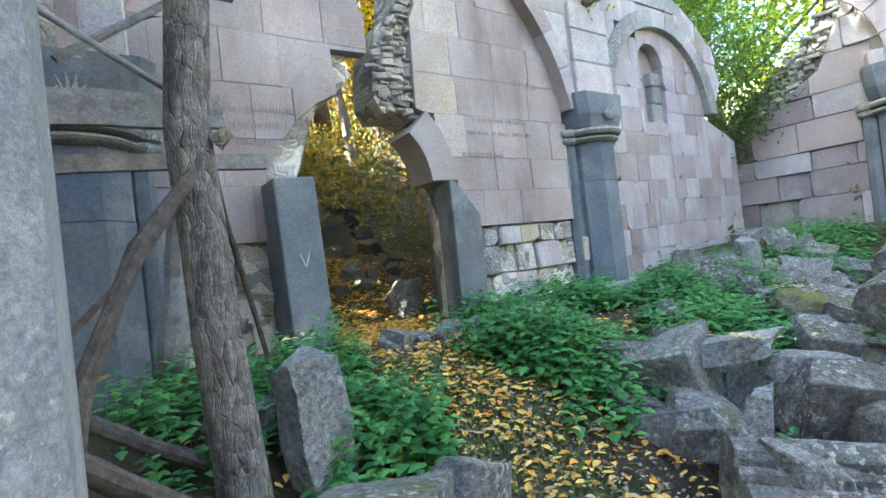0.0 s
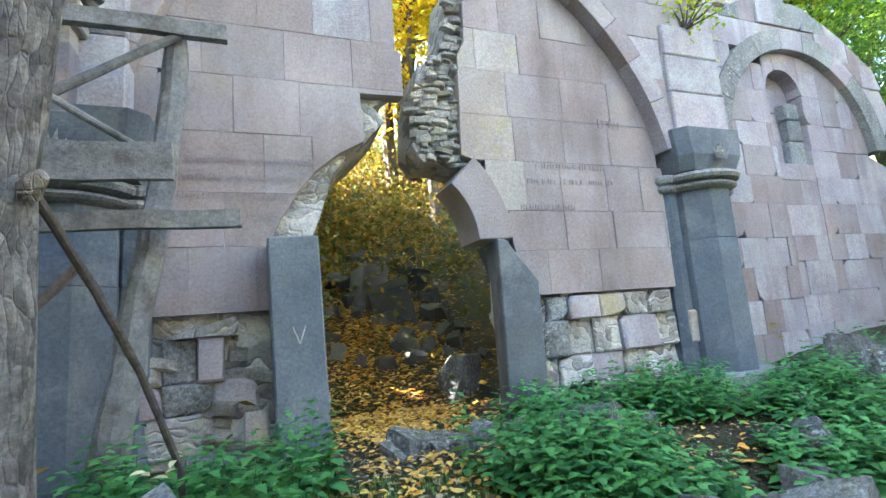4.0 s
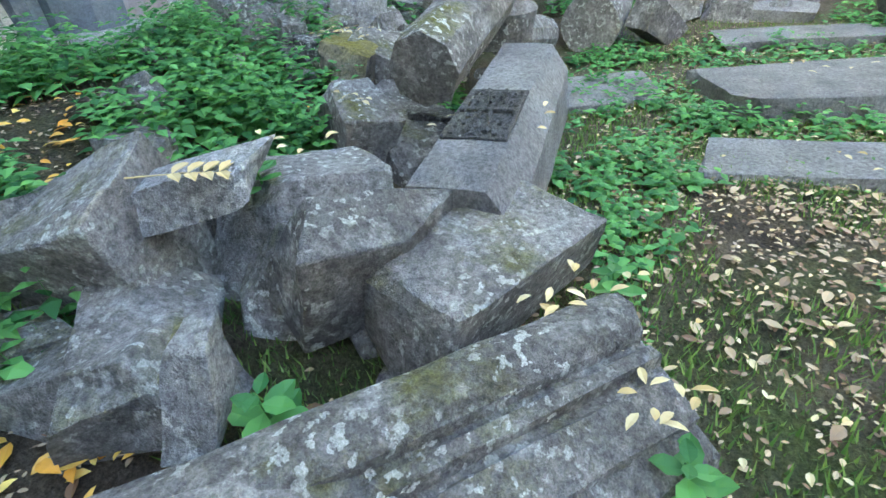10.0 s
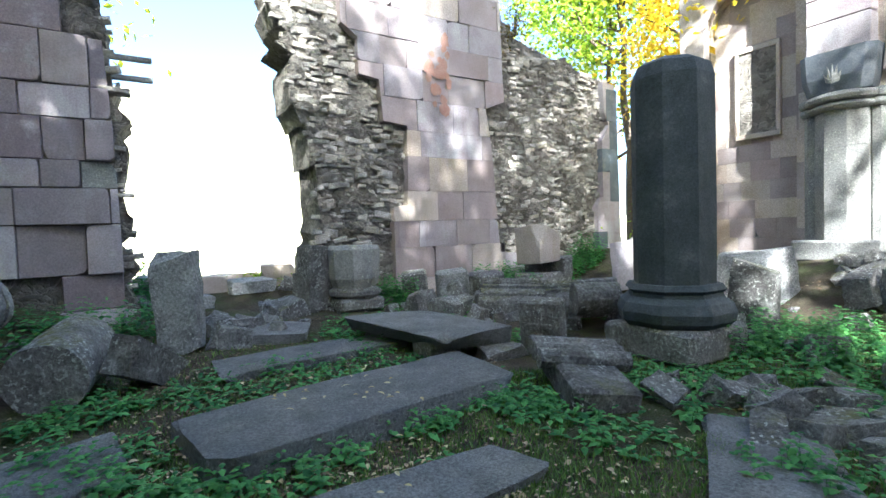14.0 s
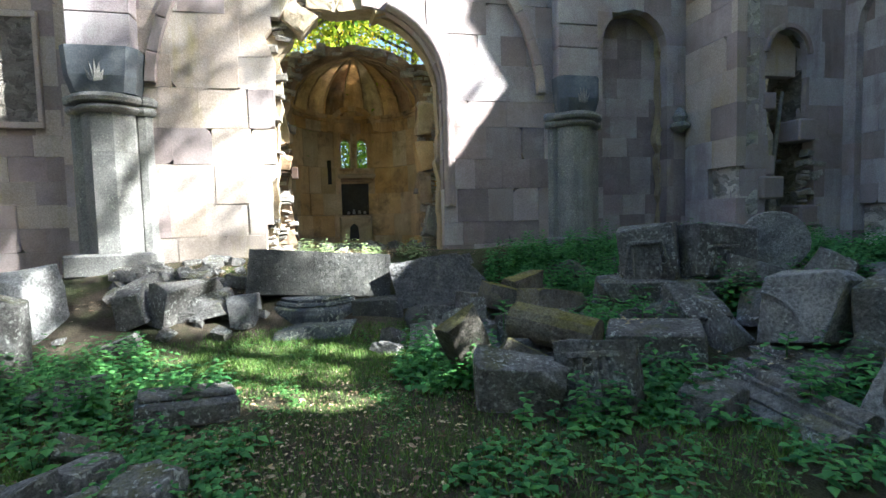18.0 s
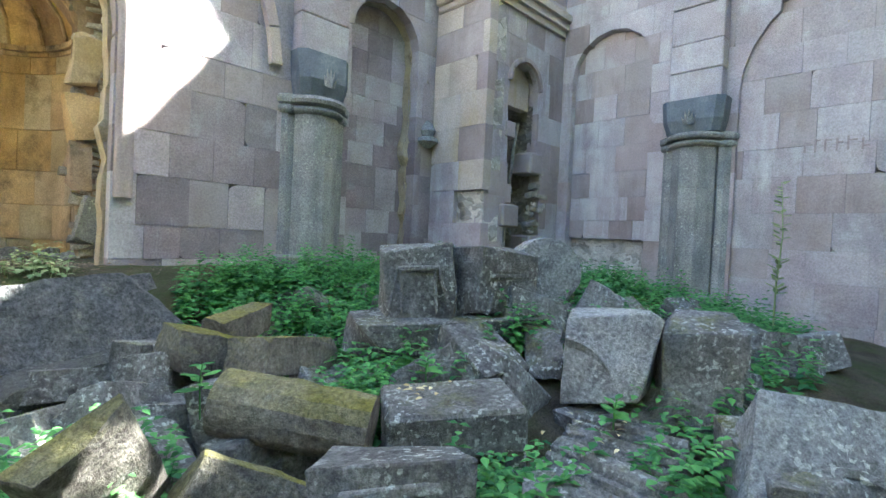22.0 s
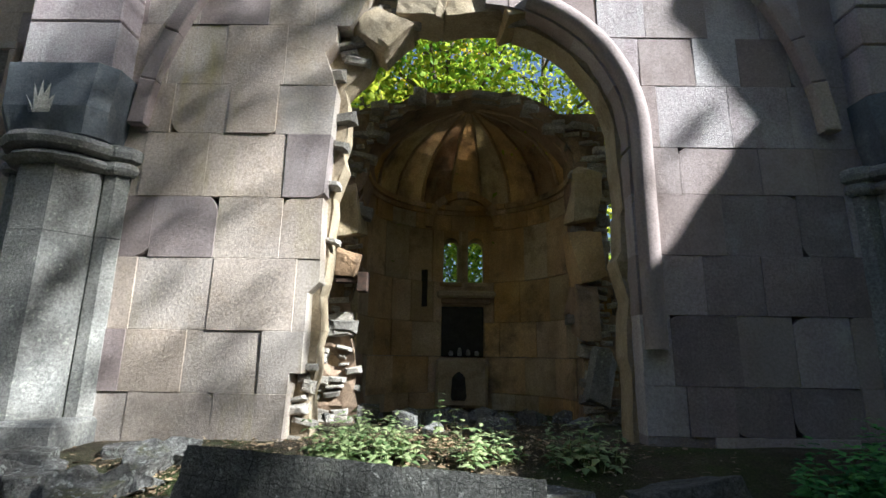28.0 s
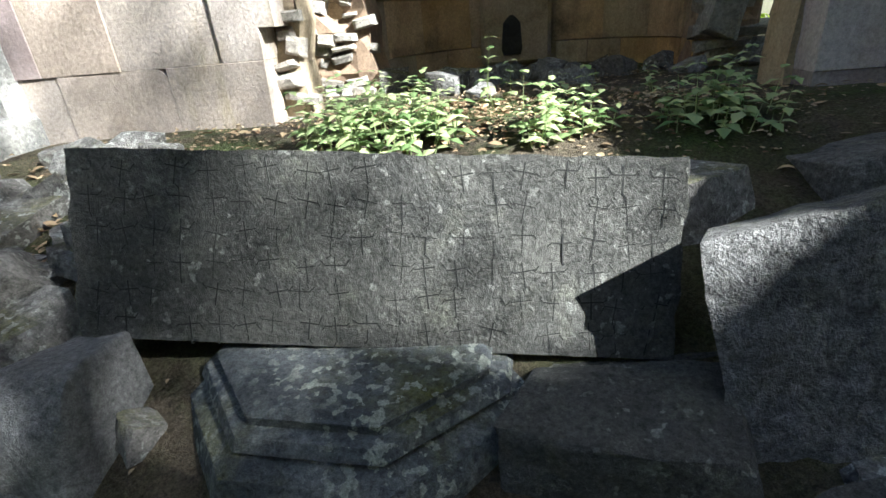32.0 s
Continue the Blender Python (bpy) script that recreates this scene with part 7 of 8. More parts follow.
nettle_patch("nettles", "nettles on the debris bank below the wall", [(7.2, 3.2, 1.2, 0.9, 160), (9.2, 3.3, 1.2, 0.9, 260), (10.0, 1.6, 0.6, 0.8, 110), (8.2, 2.3, 1.0, 0.6, 110), (5.6, 1.7, 0.8, 0.5, 100), (9.5, 0.4, 0.7, 0.5, 60)], 2, 0.9)
nettle_patch("weeds", "low green weeds between grave slabs", [(5.8, 0.25, 0.9, 0.7, 150), (6.0, -0.55, 0.5, 0.4, 70), (5.75, -1.9, 0.35, 1.5, 170), (7.5, -1.6, 0.5, 1.3, 130), (7.2, 0.0, 0.9, 0.5, 130), (8.6, -2.7, 0.9, 0.5, 90), (6.6, -3.0, 0.9, 0.4, 90), (4.75, 0.1, 0.25, 0.5, 60), (4.1, 0.1, 0.3, 0.3, 40), (9.4, -4.2, 0.9, 0.7, 110), (8.8, -6.6, 1.4, 0.9, 200), (7.5, -4.3, 0.7, 0.6, 80), (4.9, -3.3, 0.9, 0.5, 100), (5.2, -4.6, 0.9, 0.8, 150), (3.7, -4.9, 0.8, 0.6, 110), (3.6, -3.6, 0.5, 0.3, 40), (1.4, -4.4, 0.8, 0.5, 80), (-0.6, -4.0, 0.8, 0.6, 110), (-1.8, -3.6, 0.9, 0.6, 110), (-0.3, -5.0, 0.3, 0.5, 40), (0.3, -5.0, 0.4, 0.3, 50), (9.9, -7.0, 0.7, 1.2, 140)], 3, 0.5, leaf=0.9)
nettle_patch("nettles", "tall nettles at the foot of the rubble wall", [(10.45, -6.6, 0.3, 0.7, 110), (10.4, -8.6, 0.35, 0.9, 130), (10.3, -4.2, 0.3, 0.4, 40), (9.0, -5.9, 0.4, 0.5, 50), (10.2, -0.3, 0.4, 0.5, 60), (11.7, -0.4, 0.5, 0.5, 90), (12.3, 0.2, 0.5, 0.5, 80)], 7, 1.7)
nettle_patch("weeds", "low creeping weeds on the trodden floor", [(4.2, -1.4, 1.6, 1.3, 420), (3.4, -0.2, 0.8, 0.5, 90), (3.4, -3.2, 1.2, 1.0, 200), (3.6, -5.6, 1.4, 1.4, 420), (2.4, -6.6, 1.0, 1.0, 200), (5.0, -5.6, 1.4, 1.2, 300), (1.2, -4.2, 1.3, 0.8, 200), (3.3, -7.8, 1.0, 0.5, 120)], 6, 0.22, leaf=0.5, mat=LOWWEED)
nettle_patch("nettles", "shaded nettles over the south rubble heap", [(-0.3, -8.6, 1.0, 0.9, 260), (-1.2, -9.2, 1.7, 0.7, 360), (-2.6, -8.6, 1.2, 0.9, 240), (-3.6, -7.4, 1.3, 0.9, 240), (-4.8, -7.6, 1.0, 0.9, 190), (0.1, -7.0, 0.9, 0.5, 130), (-2.6, -6.4, 0.9, 0.6, 110), (0.0, -6.6, 0.5, 0.3, 60), (1.75, -6.5, 0.5, 0.6, 120), (0.9, -5.1, 0.6, 0.25, 34), (-0.1, -5.3, 0.5, 0.3, 26), (-0.75, -4.7, 0.3, 0.3, 24), (-1.6, -5.0, 0.4, 0.3, 20), (-4.6, -5.4, 1.0, 0.8, 110), (4.6, -6.0, 1.0, 0.8, 110), (5.3, -7.0, 0.9, 0.9, 100), (-3.2, -8.9, 1.4, 0.8, 260), (-1.8, -8.0, 1.4, 0.7, 200), (-5.2, -6.2, 0.9, 1.2, 160), (-3.0, -5.4, 1.2, 0.9, 120), (-1.2, -6.6, 1.4, 0.5, 110)], 4, 1.25, gaps=-0.5)
nettle_patch("nettles", "sunlit nettles at the apse opening", [(3.15, -9.95, 0.4, 0.25, 60), (2.2, -9.95, 0.28, 0.2, 26), (1.5, -10.0, 0.3, 0.2, 22), (2.4, -10.6, 1.1, 0.3, 14)], 5, 0.9, leaf=0.85, mat=SUNPALE)


def blades(name, label, spots, seed, mat, h0, h1):
    rnd = random.Random(seed)
    verts, faces = [], []
    for cx, cy, sx, sy, n in spots:
        for _ in range(n):
            x, y = cx + rnd.uniform(-1, 1) * sx, cy + rnd.uniform(-1, 1) * sy
            if noise.noise((x * 0.9, y * 0.9, 7)) < -0.3:
                continue
            z = ground_at(x, y) - 0.01
            h, a = rnd.uniform(h0, h1), rnd.uniform(0, 6.28)
            w, l = 0.006, rnd.uniform(0.2, 0.8) * h
            k = len(verts)
            verts.extend(((x + w * math.sin(a), y - w * math.cos(a), z), (x - w * math.sin(a), y + w * math.cos(a), z), (x + l * math.cos(a), y + l * math.sin(a), z + h)))
            faces.append((k, k + 1, k + 2))
    return tagged(linked(name, fast_mesh(name, verts, faces), mat), label, "grass", kind="stuff")


blades("grass", "short trodden grass on the church floor", [(4.3, -1.2, 2.4, 2.0, 36000), (3.6, -5.6, 2.2, 2.6, 26000), (8.6, -1.0, 2.2, 1.2, 6000), (2.2, 1.6, 1.2, 1.6, 17000), (6.5, -3.2, 2.2, 1.2, 9000), (1.6, -3.6, 2.4, 1.6, 14000), (-0.8, -3.8, 1.4, 1.0, 8000), (5.2, -4.6, 1.4, 1.2, 14000), (3.0, -7.4, 1.4, 0.9, 16000)], 8, GRASS, 0.02, 0.07)


def litter(name, label, spots, seed, mat, size):
    rnd = random.Random(seed)
    verts, faces = [], []
    for cx, cy, sx, sy, n in spots:
        for _ in range(n):
            x, y = rnd.gauss(cx, sx * 0.55), rnd.gauss(cy, sy * 0.55)
            a = rnd.uniform(0, 6.28)
            s = rnd.uniform(0.6, 1.3) * size
            flat_leaf(verts, faces, Vector((x, y, ground_at(x, y) + rnd.uniform(0.004, 0.03))), Vector((math.cos(a), math.sin(a), rnd.uniform(-0.25, 0.25))), Vector((rnd.uniform(-0.35, 0.35), rnd.uniform(-0.35, 0.35), 1)), s, s * 0.5, rnd.uniform(-0.1, 0.2))
    return tagged(linked(name, fast_mesh(name, verts, faces), mat), label, "fallen leaves", kind="stuff")


def flat_leaf(verts, faces, c, d, n, length, width, curl):
    """A fallen leaf: a pointed oval, bent up along the midrib."""
    d = d.normalized()
    s = d.cross(n).normalized()
    n = s.cross(d)
    k = len(verts)
    verts.append(c)
    for t, w in ((0.28, 0.42), (0.58, 0.5), (0.84, 0.26)):
        m = c + d * length * t + n * curl * length * math.sin(3.14 * t)
        verts.extend((m + s * width * w + n * width * 0.14, m, m - s * width * w + n * width * 0.14))
    verts.append(c + d * length)
    for a in (1, 4):
        faces.extend(((k + a, k + a + 1, k + a + 4, k + a + 3), (k + a + 1, k + a + 2, k + a + 5, k + a + 4)))
    faces.extend(((k, k + 2, k + 1), (k, k + 3, k + 2), (k + 7, k + 8, k + 10), (k + 8, k + 9, k + 10)))


litter("fallen_leaves", "orange-yellow fallen leaves on the doorway path", [(1.85, 2.6, 0.6, 1.3, 700), (2.1, 4.8, 0.7, 1.0, 2000), (2.4, 6.2, 1.0, 1.0, 3600), (2.4, 9.0, 2.0, 2.4, 4600), (2.6, 12.5, 3.0, 3.0, 4200), (3.2, 2.8, 1.6, 1.2, 360), (1.0, 2.0, 0.8, 1.0, 200), (2.3, 1.4, 0.5, 0.6, 90)], 9, LITTER, 0.065)
litter("fallen_leaves", "pale yellow fallen leaves scattered on the floor", [(4.6, -1.0, 2.2, 1.6, 240), (3.2, -0.6, 1.0, 1.0, 50), (7.0, -1.0, 2.2, 2.0, 260), (7.0, 2.4, 2.0, 1.2, 220), (3.4, -5.2, 2.4, 2.2, 200), (0.0, -7.0, 2.4, 1.4, 90)], 19, PALELEAF, 0.042)
litter("fallen_leaves", "brown fallen leaves scattered on the floor", [(1.9, 2.4, 0.7, 1.5, 300), (2.2, 5.2, 1.0, 1.2, 300), (4.6, -1.0, 2.2, 1.6, 900), (7.0, -1.2, 2.4, 2.0, 460), (3.6, -4.8, 2.2, 2.4, 300), (2.3, -12.0, 1.2, 0.9, 260), (2.5, -10.3, 1.6, 0.6, 420), (4.4, -9.6, 0.9, 0.6, 260), (5.2, -9.2, 1.0, 0.6, 120)], 10, BROWNLEAF, 0.06)
litter("leaf_mould", "small brown leaf scraps on the earth floor", [(4.4, -1.1, 2.2, 1.6, 5200), (3.4, -5.0, 2.0, 2.4, 5200), (7.2, -1.4, 2.4, 1.6, 3000), (1.9, 2.2, 0.8, 1.6, 3000), (3.6, 2.8, 1.6, 1.0, 1600), (2.2, -11.8, 1.2, 0.8, 1200), (2.5, -10.3, 1.6, 0.6, 2600), (4.4, -9.6, 0.9, 0.6, 1400)], 13, BROWNLEAF, 0.028)


def on_stones(name, label, places, seed, size):
    """Leaves that came to lie on top of single stones."""
    rnd = random.Random(seed)
    verts, faces = [], []
    for cx, cy, z, r, n in places:
        for _ in range(n):
            a = rnd.uniform(0, 6.28)
            flat_leaf(verts, faces, Vector((cx + rnd.uniform(-r, r), cy + rnd.uniform(-r, r), z + rnd.uniform(0, 0.02))), Vector((math.cos(a), math.sin(a), rnd.uniform(-0.2, 0.2))), Vector((rnd.uniform(-0.3, 0.3), rnd.uniform(-0.3, 0.3), 1)), size * rnd.uniform(0.7, 1.3), size * 0.45, 0.1)
    return tagged(linked(name, fast_mesh(name, verts, faces), PALELEAF), label, "fallen leaves", kind="stuff")


on_stones("fallen_leaves", "yellow leaves lying on the fallen stones", [(3.2, 0.35, 0.34, 0.2, 14), (2.95, 0.2, 0.26, 0.16, 14), (3.62, 1.48, 0.66, 0.2, 8), (5.75, 2.1, 0.72, 0.25, 26), (4.35, 0.72, 0.56, 0.3, 8), (4.3, 1.5, 0.62, 0.12, 6), (6.4, -1.75, 0.25, 0.5, 26), (5.05, -1.38, 0.12, 0.6, 24), (0.76, 2.36, 1.12, 0.08, 5), (-0.05, -6.05, 0.5, 0.2, 12), (-0.7, -5.2, 0.3, 0.3, 8)], 12, 0.055)


def tree(name, label, height, seed, mat, spread=1.0, leaves=2600, leaf=0.17, bare=0.35):
    """A tapered, crooked trunk with limbs, and a loose crown of single leaves hung in uneven clumps on the limb ends."""
    rnd = random.Random(seed)
    thing = base(name, label, "tree", group="trees on the slope")
    pts = [Vector((0, 0, -0.4))]
    for k in range(1, 7):
        pts.append(pts[-1] + Vector((rnd.uniform(-0.3, 0.3), rnd.uniform(-0.3, 0.3), height / 6)))
    r0 = 0.016 * height + 0.03
    part("trunk", pole_between(pts, [r0 * (1 - 0.14 * k) for k in range(7)], 9, 0.06, seed), BRANCH, thing)
    limbs, tips = bmesh.new(), []
    for k in range(11):
        t = rnd.uniform(bare, 0.97)
        i = min(5, int(t * 6))
        p = pts[i].lerp(pts[i + 1], t * 6 - i)
        a = rnd.uniform(0, 6.28)
        ln = height * rnd.uniform(0.16, 0.34) * (1.15 - 0.5 * t) * spread
        m = p + Vector((math.cos(a), math.sin(a), 0.55)) * ln * 0.55
        e = m + Vector((math.cos(a + rnd.uniform(-0.5, 0.5)), math.sin(a + rnd.uniform(-0.5, 0.5)), 0.75)) * ln * 0.5
        pole_between([p, m, e], [r0 * 0.42 * (1 - 0.6 * t), r0 * 0.24, 0.015], 6, 0.1, seed + k, limbs)
        tips.extend((m, e, e + Vector((0, 0, 0.3)), (m + e) / 2))
    tips.append(pts[-1])
    part("branchwork", limbs, BRANCH, thing)
    verts, faces = [], []
    clumps = [(c + Vector([rnd.gauss(0, 0.35) for _ in range(3)]), rnd.uniform(0.35, 0.95) * spread * height / 9) for c in tips for _ in range(2)]
    for _ in range(leaves):
        c, r = rnd.choice(clumps)
        p = c + Vector([rnd.gauss(0, 0.5) for _ in range(3)]) * r * 1.3
        leaf_faces(verts, faces, p, Vector([rnd.gauss(0, 1) for _ in range(3)]), Vector((rnd.gauss(0, 0.6), rnd.gauss(0, 0.6), 1)), leaf * rnd.uniform(0.6, 1.4), leaf * 0.62, 0.15)
    linked("crown", fast_mesh("crown", verts, faces), mat, thing)
    return thing


kinds = [tree("tree", "tall autumn tree with yellow leaves", 11, 1, GOLD, 1.0, 5200, 0.19), tree("tree", "slender tree with yellow-green leaves", 12, 2, LIMEGREEN, 0.95, 5200, 0.19), tree("tree", "green broadleaf tree in full leaf", 10, 3, GREEN, 1.1, 5600, 0.19), tree("tree", "leafy yellow-green tree with forked limbs", 9, 4, LIMEGREEN, 1.2, 5600, 0.19), tree("tree", "young golden autumn tree", 7, 5, GOLD, 1.1, 4200, 0.17), tree("tree", "unseen half-bare shade tree with sparse yellow leaves", 21, 6, LIMEGREEN, 0.75, 800, 0.2, 0.5), tree("tree", "unseen very tall slender shade tree with yellow-green leaves", 23, 7, LIMEGREEN, 0.5, 3600, 0.24, 0.45)]
# Spots west of the walls and by x = 0 are unseen, added for shade.
SPOTS = [(0, 3.6, 17.0), (2, 1.2, 13.5), (0, 4.3, 15.5), (1, 6.2, 11.0), (3, 0.2, 9.0), (1, 8.6, 12.6), (2, 10.8, 10.4), (3, 12.8, 9.0), (2, 12.3, 7.2), (1, 11.2, 14.5), (2, 14.5, 11.5), (3, 9.0, 17.0), (0, 6.8, 18.0), (1, 3.0, 20.0), (3, -1.5, 13.0), (2, -4.0, 10.5), (1, -2.4, 17.5), (3, -7.5, 14.0), (0, 0.3, 24.0), (1, 13.5, 17.0), (2, 16.5, 8.0),
         (2, 5.5, 25.0), (3, 9.5, 24.0), (1, -6.0, 22.0), (0, 13.0, 24.0), (2, 17.5, 15.0), (1, -11.5, 15.0), (3, 18.5, 21.0), (4, 4.6, 9.8), (4, 7.4, 9.2),
         (2, 2.0, -17.5), (3, 4.5, -16.8), (1, 0.2, -18.5), (2, 6.8, -19.0), (0, 3.2, -21.0), (3, -2.0, -17.0), (2, 12.5, -13.5), (3, 14.5, -15.5), (4, 9.5, -14.0), (3, -3.2, 7.2), (1, -5.6, 8.6), (2, -7.2, 7.0), (3, -6.4, 11.5), (2, -2.0, 9.2), (0, -4.6, 5.9), (1, 5.2, 12.6), (3, 7.2, 14.6), (2, 9.4, 8.6), (3, 10.6, 12.4), (1, 12.2, 12.0), (2, 8.0, 11.4), (0, 4.4, 12.4), (3, 13.6, 13.5), (1, 15.2, 9.6), (2, 6.0, 16.2), (3, 0.1, 7.8, 0.75), (2, -1.4, 6.6, 0.8), (6, -13.6, 0.4, 0.95, 1), (5, -9.4, 1.4, 1.05, 1), (4, -9.6, -2.4, 1.2, 1), (6, -11.0, 6.4, 1.05, 1), (3, -10.4, 8.2, 1.8, 1), (2, -12.4, 10.4, 1.8, 1), (6, -14.0, 7.4, 1.0, 1), (6, -12.0, 0.9, 1.0, 1, 0.55), (6, -12.2, 3.2, 1.18, 1, 0.6), (6, -12.8, 4.9, 1.18, 1, 0.7), (6, -13.4, -0.3, 1.15, 1, 0.6), (6, -12.0, -1.1, 0.68, 1, 0.28), (2, -0.9, 7.4, 0.75), (3, 15.6, 6.6, 1.25), (1, 18.0, 10.5, 1.5), (2, 14.2, 8.4, 1.1), (3, 18.6, 5.8, 1.5)]
used = set()
rnd = random.Random(55)
for k, x, y, *big in SPOTS:
    f = rnd.uniform(0.85, 1.25) * (big[0] if big else 1.0)
    if len(big) > 1:
        f = big[0]
    lean = 18 if k == 5 else 0
    slim = big[2] if len(big) > 2 else 1.0
    m = pose(x, y, ground_at(x, y), lean, -lean, 0 if lean else rnd.uniform(0, 360)) @ Matrix.Diagonal((f * slim, f * slim, f, 1))
    if k in used:
        ob = copy_thing(kinds[k], m)
        ob.matrix_basis = m
    else:
        used.add(k)
        kinds[k].matrix_basis = m


def brush(name, label, spots, seed, mat, leaf=0.12, low=0.0):
    rnd = random.Random(seed)
    verts, faces = [], []
    for cx, cy, sx, sy, h, n in spots:
        for _ in range(n):
            x, y = cx + rnd.gauss(0, sx * 0.5), cy + rnd.gauss(0, sy * 0.5)
            z = ground_at(x, y) + low + abs(rnd.gauss(0, h * 0.5)) * (0.6 + 0.7 * noise.noise((x * 0.8, y * 0.8, 9)))
            leaf_faces(verts, faces, Vector((x, y, z)), Vector([rnd.gauss(0, 1) for _ in range(3)]), Vector((rnd.gauss(0, 0.5), rnd.gauss(0, 0.5) - 0.3, 1)), leaf * rnd.uniform(0.6, 1.4), leaf * 0.6, 0.1)
    return tagged(linked(name, fast_mesh(name, verts, faces), mat), label, "undergrowth", kind="stuff")


brush("undergrowth", "autumn undergrowth on the wooded slope", [(2.4, 11.5, 5.0, 4.5, 1.0, 9000), (1.8, 9.0, 2.4, 2.0, 0.7, 4500), (6.0, 14.0, 7.0, 6.0, 1.2, 5000), (10.5, 11.0, 5.0, 5.0, 1.6, 4000), (0.0, 17.0, 8.0, 7.0, 1.4, 5000)], 21, BRUSH)
# Saplings stand out of view, added to keep sun off the doorway.
brush("undergrowth", "unseen leafy saplings added to shade the north doorway", [(-0.5, 7.9, 1.0, 0.8, 5.5, 7000)], 24, BRUSH, 0.11)
brush("undergrowth", "green bushes beyond the east breach", [(12.9, -2.6, 0.5, 0.5, 0.5, 700), (12.7, 0.9, 0.6, 0.6, 0.6, 700), (13.5, -0.6, 0.8, 0.8, 0.8, 1300), (14.0, -3.2, 1.2, 0.8, 0.6, 900), (18.0, -1.5, 2.5, 2.5, 1.0, 1600), (13.2, -11.0, 1.4, 1.6, 2.2, 2200), (12.0, 1.2, 0.8, 0.6, 1.0, 900)], 22, GREEN, 0.09)
brush("undergrowth", "green bushes behind the apse", [(2.4, -14.4, 0.9, 0.5, 4.4, 3400), (2.3, -15.5, 2.0, 1.0, 2.6, 2600), (-2.5, -15.0, 2.0, 1.0, 2.0, 1000), (9.0, -13.0, 1.5, 1.0, 2.4, 1400)], 23, GREEN, 0.12)


def hanging(name, label, spots, seed, mat, leaf=0.08):
    """A bush rooted on a wall top, with leaves and bare twigs."""
    rnd = random.Random(seed)
    thing = base(name, label, "bush", group="bushes on the walls")
    verts, faces = [], []
    twigs = bmesh.new()
    for cx, cy, cz, r, n in spots:
        for _ in range(n):
            p = Vector((cx, cy, cz)) + Vector([rnd.gauss(0, 0.45) for _ in range(3)]) * r
            leaf_faces(verts, faces, p, Vector([rnd.gauss(0, 1) for _ in range(3)]), Vector((rnd.gauss(0, 0.5), rnd.gauss(0, 0.5), 1)), leaf * rnd.uniform(0.6, 1.4), leaf * 0.6, 0.2)
        for _ in range(14):
            e = Vector((cx, cy, cz)) + Vector([rnd.gauss(0, 0.5) for _ in range(3)]) * r
            pole_between([(cx, cy, cz - r * 0.6), e], [0.012, 0.004], 4, 0.1, 1, twigs)
    part("twig_work", twigs, BRANCH, thing)
    linked("foliage", fast_mesh("foliage", verts, faces), mat, thing)
    return thing


hanging("wall_bush", "leafy bush growing on the broken corner", [(10.6, 4.4, 4.0, 0.9, 1900), (10.3, 4.6, 3.3, 0.6, 700), (11.2, 4.6, 4.9, 1.0, 1600), (11.6, 5.4, 5.8, 1.3, 2600), (12.6, 6.2, 6.6, 1.5, 2800), (10.2, 5.4, 4.6, 0.8, 900)], 31, DARKGREEN)
hanging("wall_bush", "small bush growing beside the arch", [(5.45, 4.05, 4.75, 0.45, 420), (5.75, 4.2, 5.1, 0.4, 260)], 32, LIMEGREEN, 0.06)
hanging("wall_bush", "dry grass tuft on the torn wall", [(10.9, -7.5, 5.9, 0.45, 420), (11.0, 1.6, 6.9, 0.5, 300)], 33, BRUSH, 0.06)
hanging("wall_bush", "green plant on the apse shell", [(1.2, -12.6, 4.9, 0.6, 380), (3.4, -12.8, 4.95, 0.5, 260), (2.2, -13.3, 5.1, 0.6, 260)], 34, LIMEGREEN, 0.07)
hanging("wall_bush", "leafy bush outside the apse windows", [(2.4, -15.0, 3.4, 1.3, 2600), (1.2, -15.4, 3.0, 1.2, 900)], 35, GREEN, 0.11)


def sprout(x, y, z, seed, tall=0.22):
    """A young nettle rooted in a cleft between stones."""
    rnd = random.Random(seed)
    thing = base("nettle_plant", "young nettle growing between fallen stones", "nettle", pose(x, y, z), group="young nettles")
    part("stem", pole_between([(0, 0, -0.12), (0.01, 0, tall * 0.5), (0.0, 0.01, tall)], [0.006, 0.005, 0.003], 5, 0.1, seed), NETTLE, thing)
    verts, faces = [], []
    for k in range(5):
        for s in (0, 1):
            a = k * 1.57 + s * 3.14 + rnd.uniform(-0.3, 0.3)
            ln = (0.15 - 0.02 * k) * rnd.uniform(0.85, 1.15)
            flat_leaf(verts, faces, Vector((0, 0, tall * (0.3 + 0.17 * k))), Vector((math.cos(a), math.sin(a), rnd.uniform(-0.05, 0.3))), Vector((0, 0, 1)), ln, ln * 0.62, -0.06)
    linked("leaves", fast_mesh("leaves", verts, faces), NETTLE, thing)
    return thing


for k, (x, y, z) in enumerate(((3.46, 1.52, 0.5), (2.65, 1.08, 0.22), (3.52, 0.2, 0.06), (2.82, 0.05, 0.02), (3.6, 0.5, 0.05), (1.0, -6.9, 0.4), (-0.3, -6.3, 0.45), (-0.9, -5.2, 0.3))):
    sprout(x, y, z, 40 + k, 0.16 + 0.03 * (k % 3))
stem = base("tall_weed", "tall thin weed stem with small pale leaves", "weed", pose(-5.0, -5.2, ground_at(-5.0, -5.2)))
part("stem", pole_between([(0, 0, -0.1), (0.03, 0.02, 0.7), (0.0, 0.05, 1.3), (0.06, 0.02, 1.9)], [0.012, 0.01, 0.007, 0.004], 6, 0.1, 9), SUNPALE, stem)
verts, faces = [], []
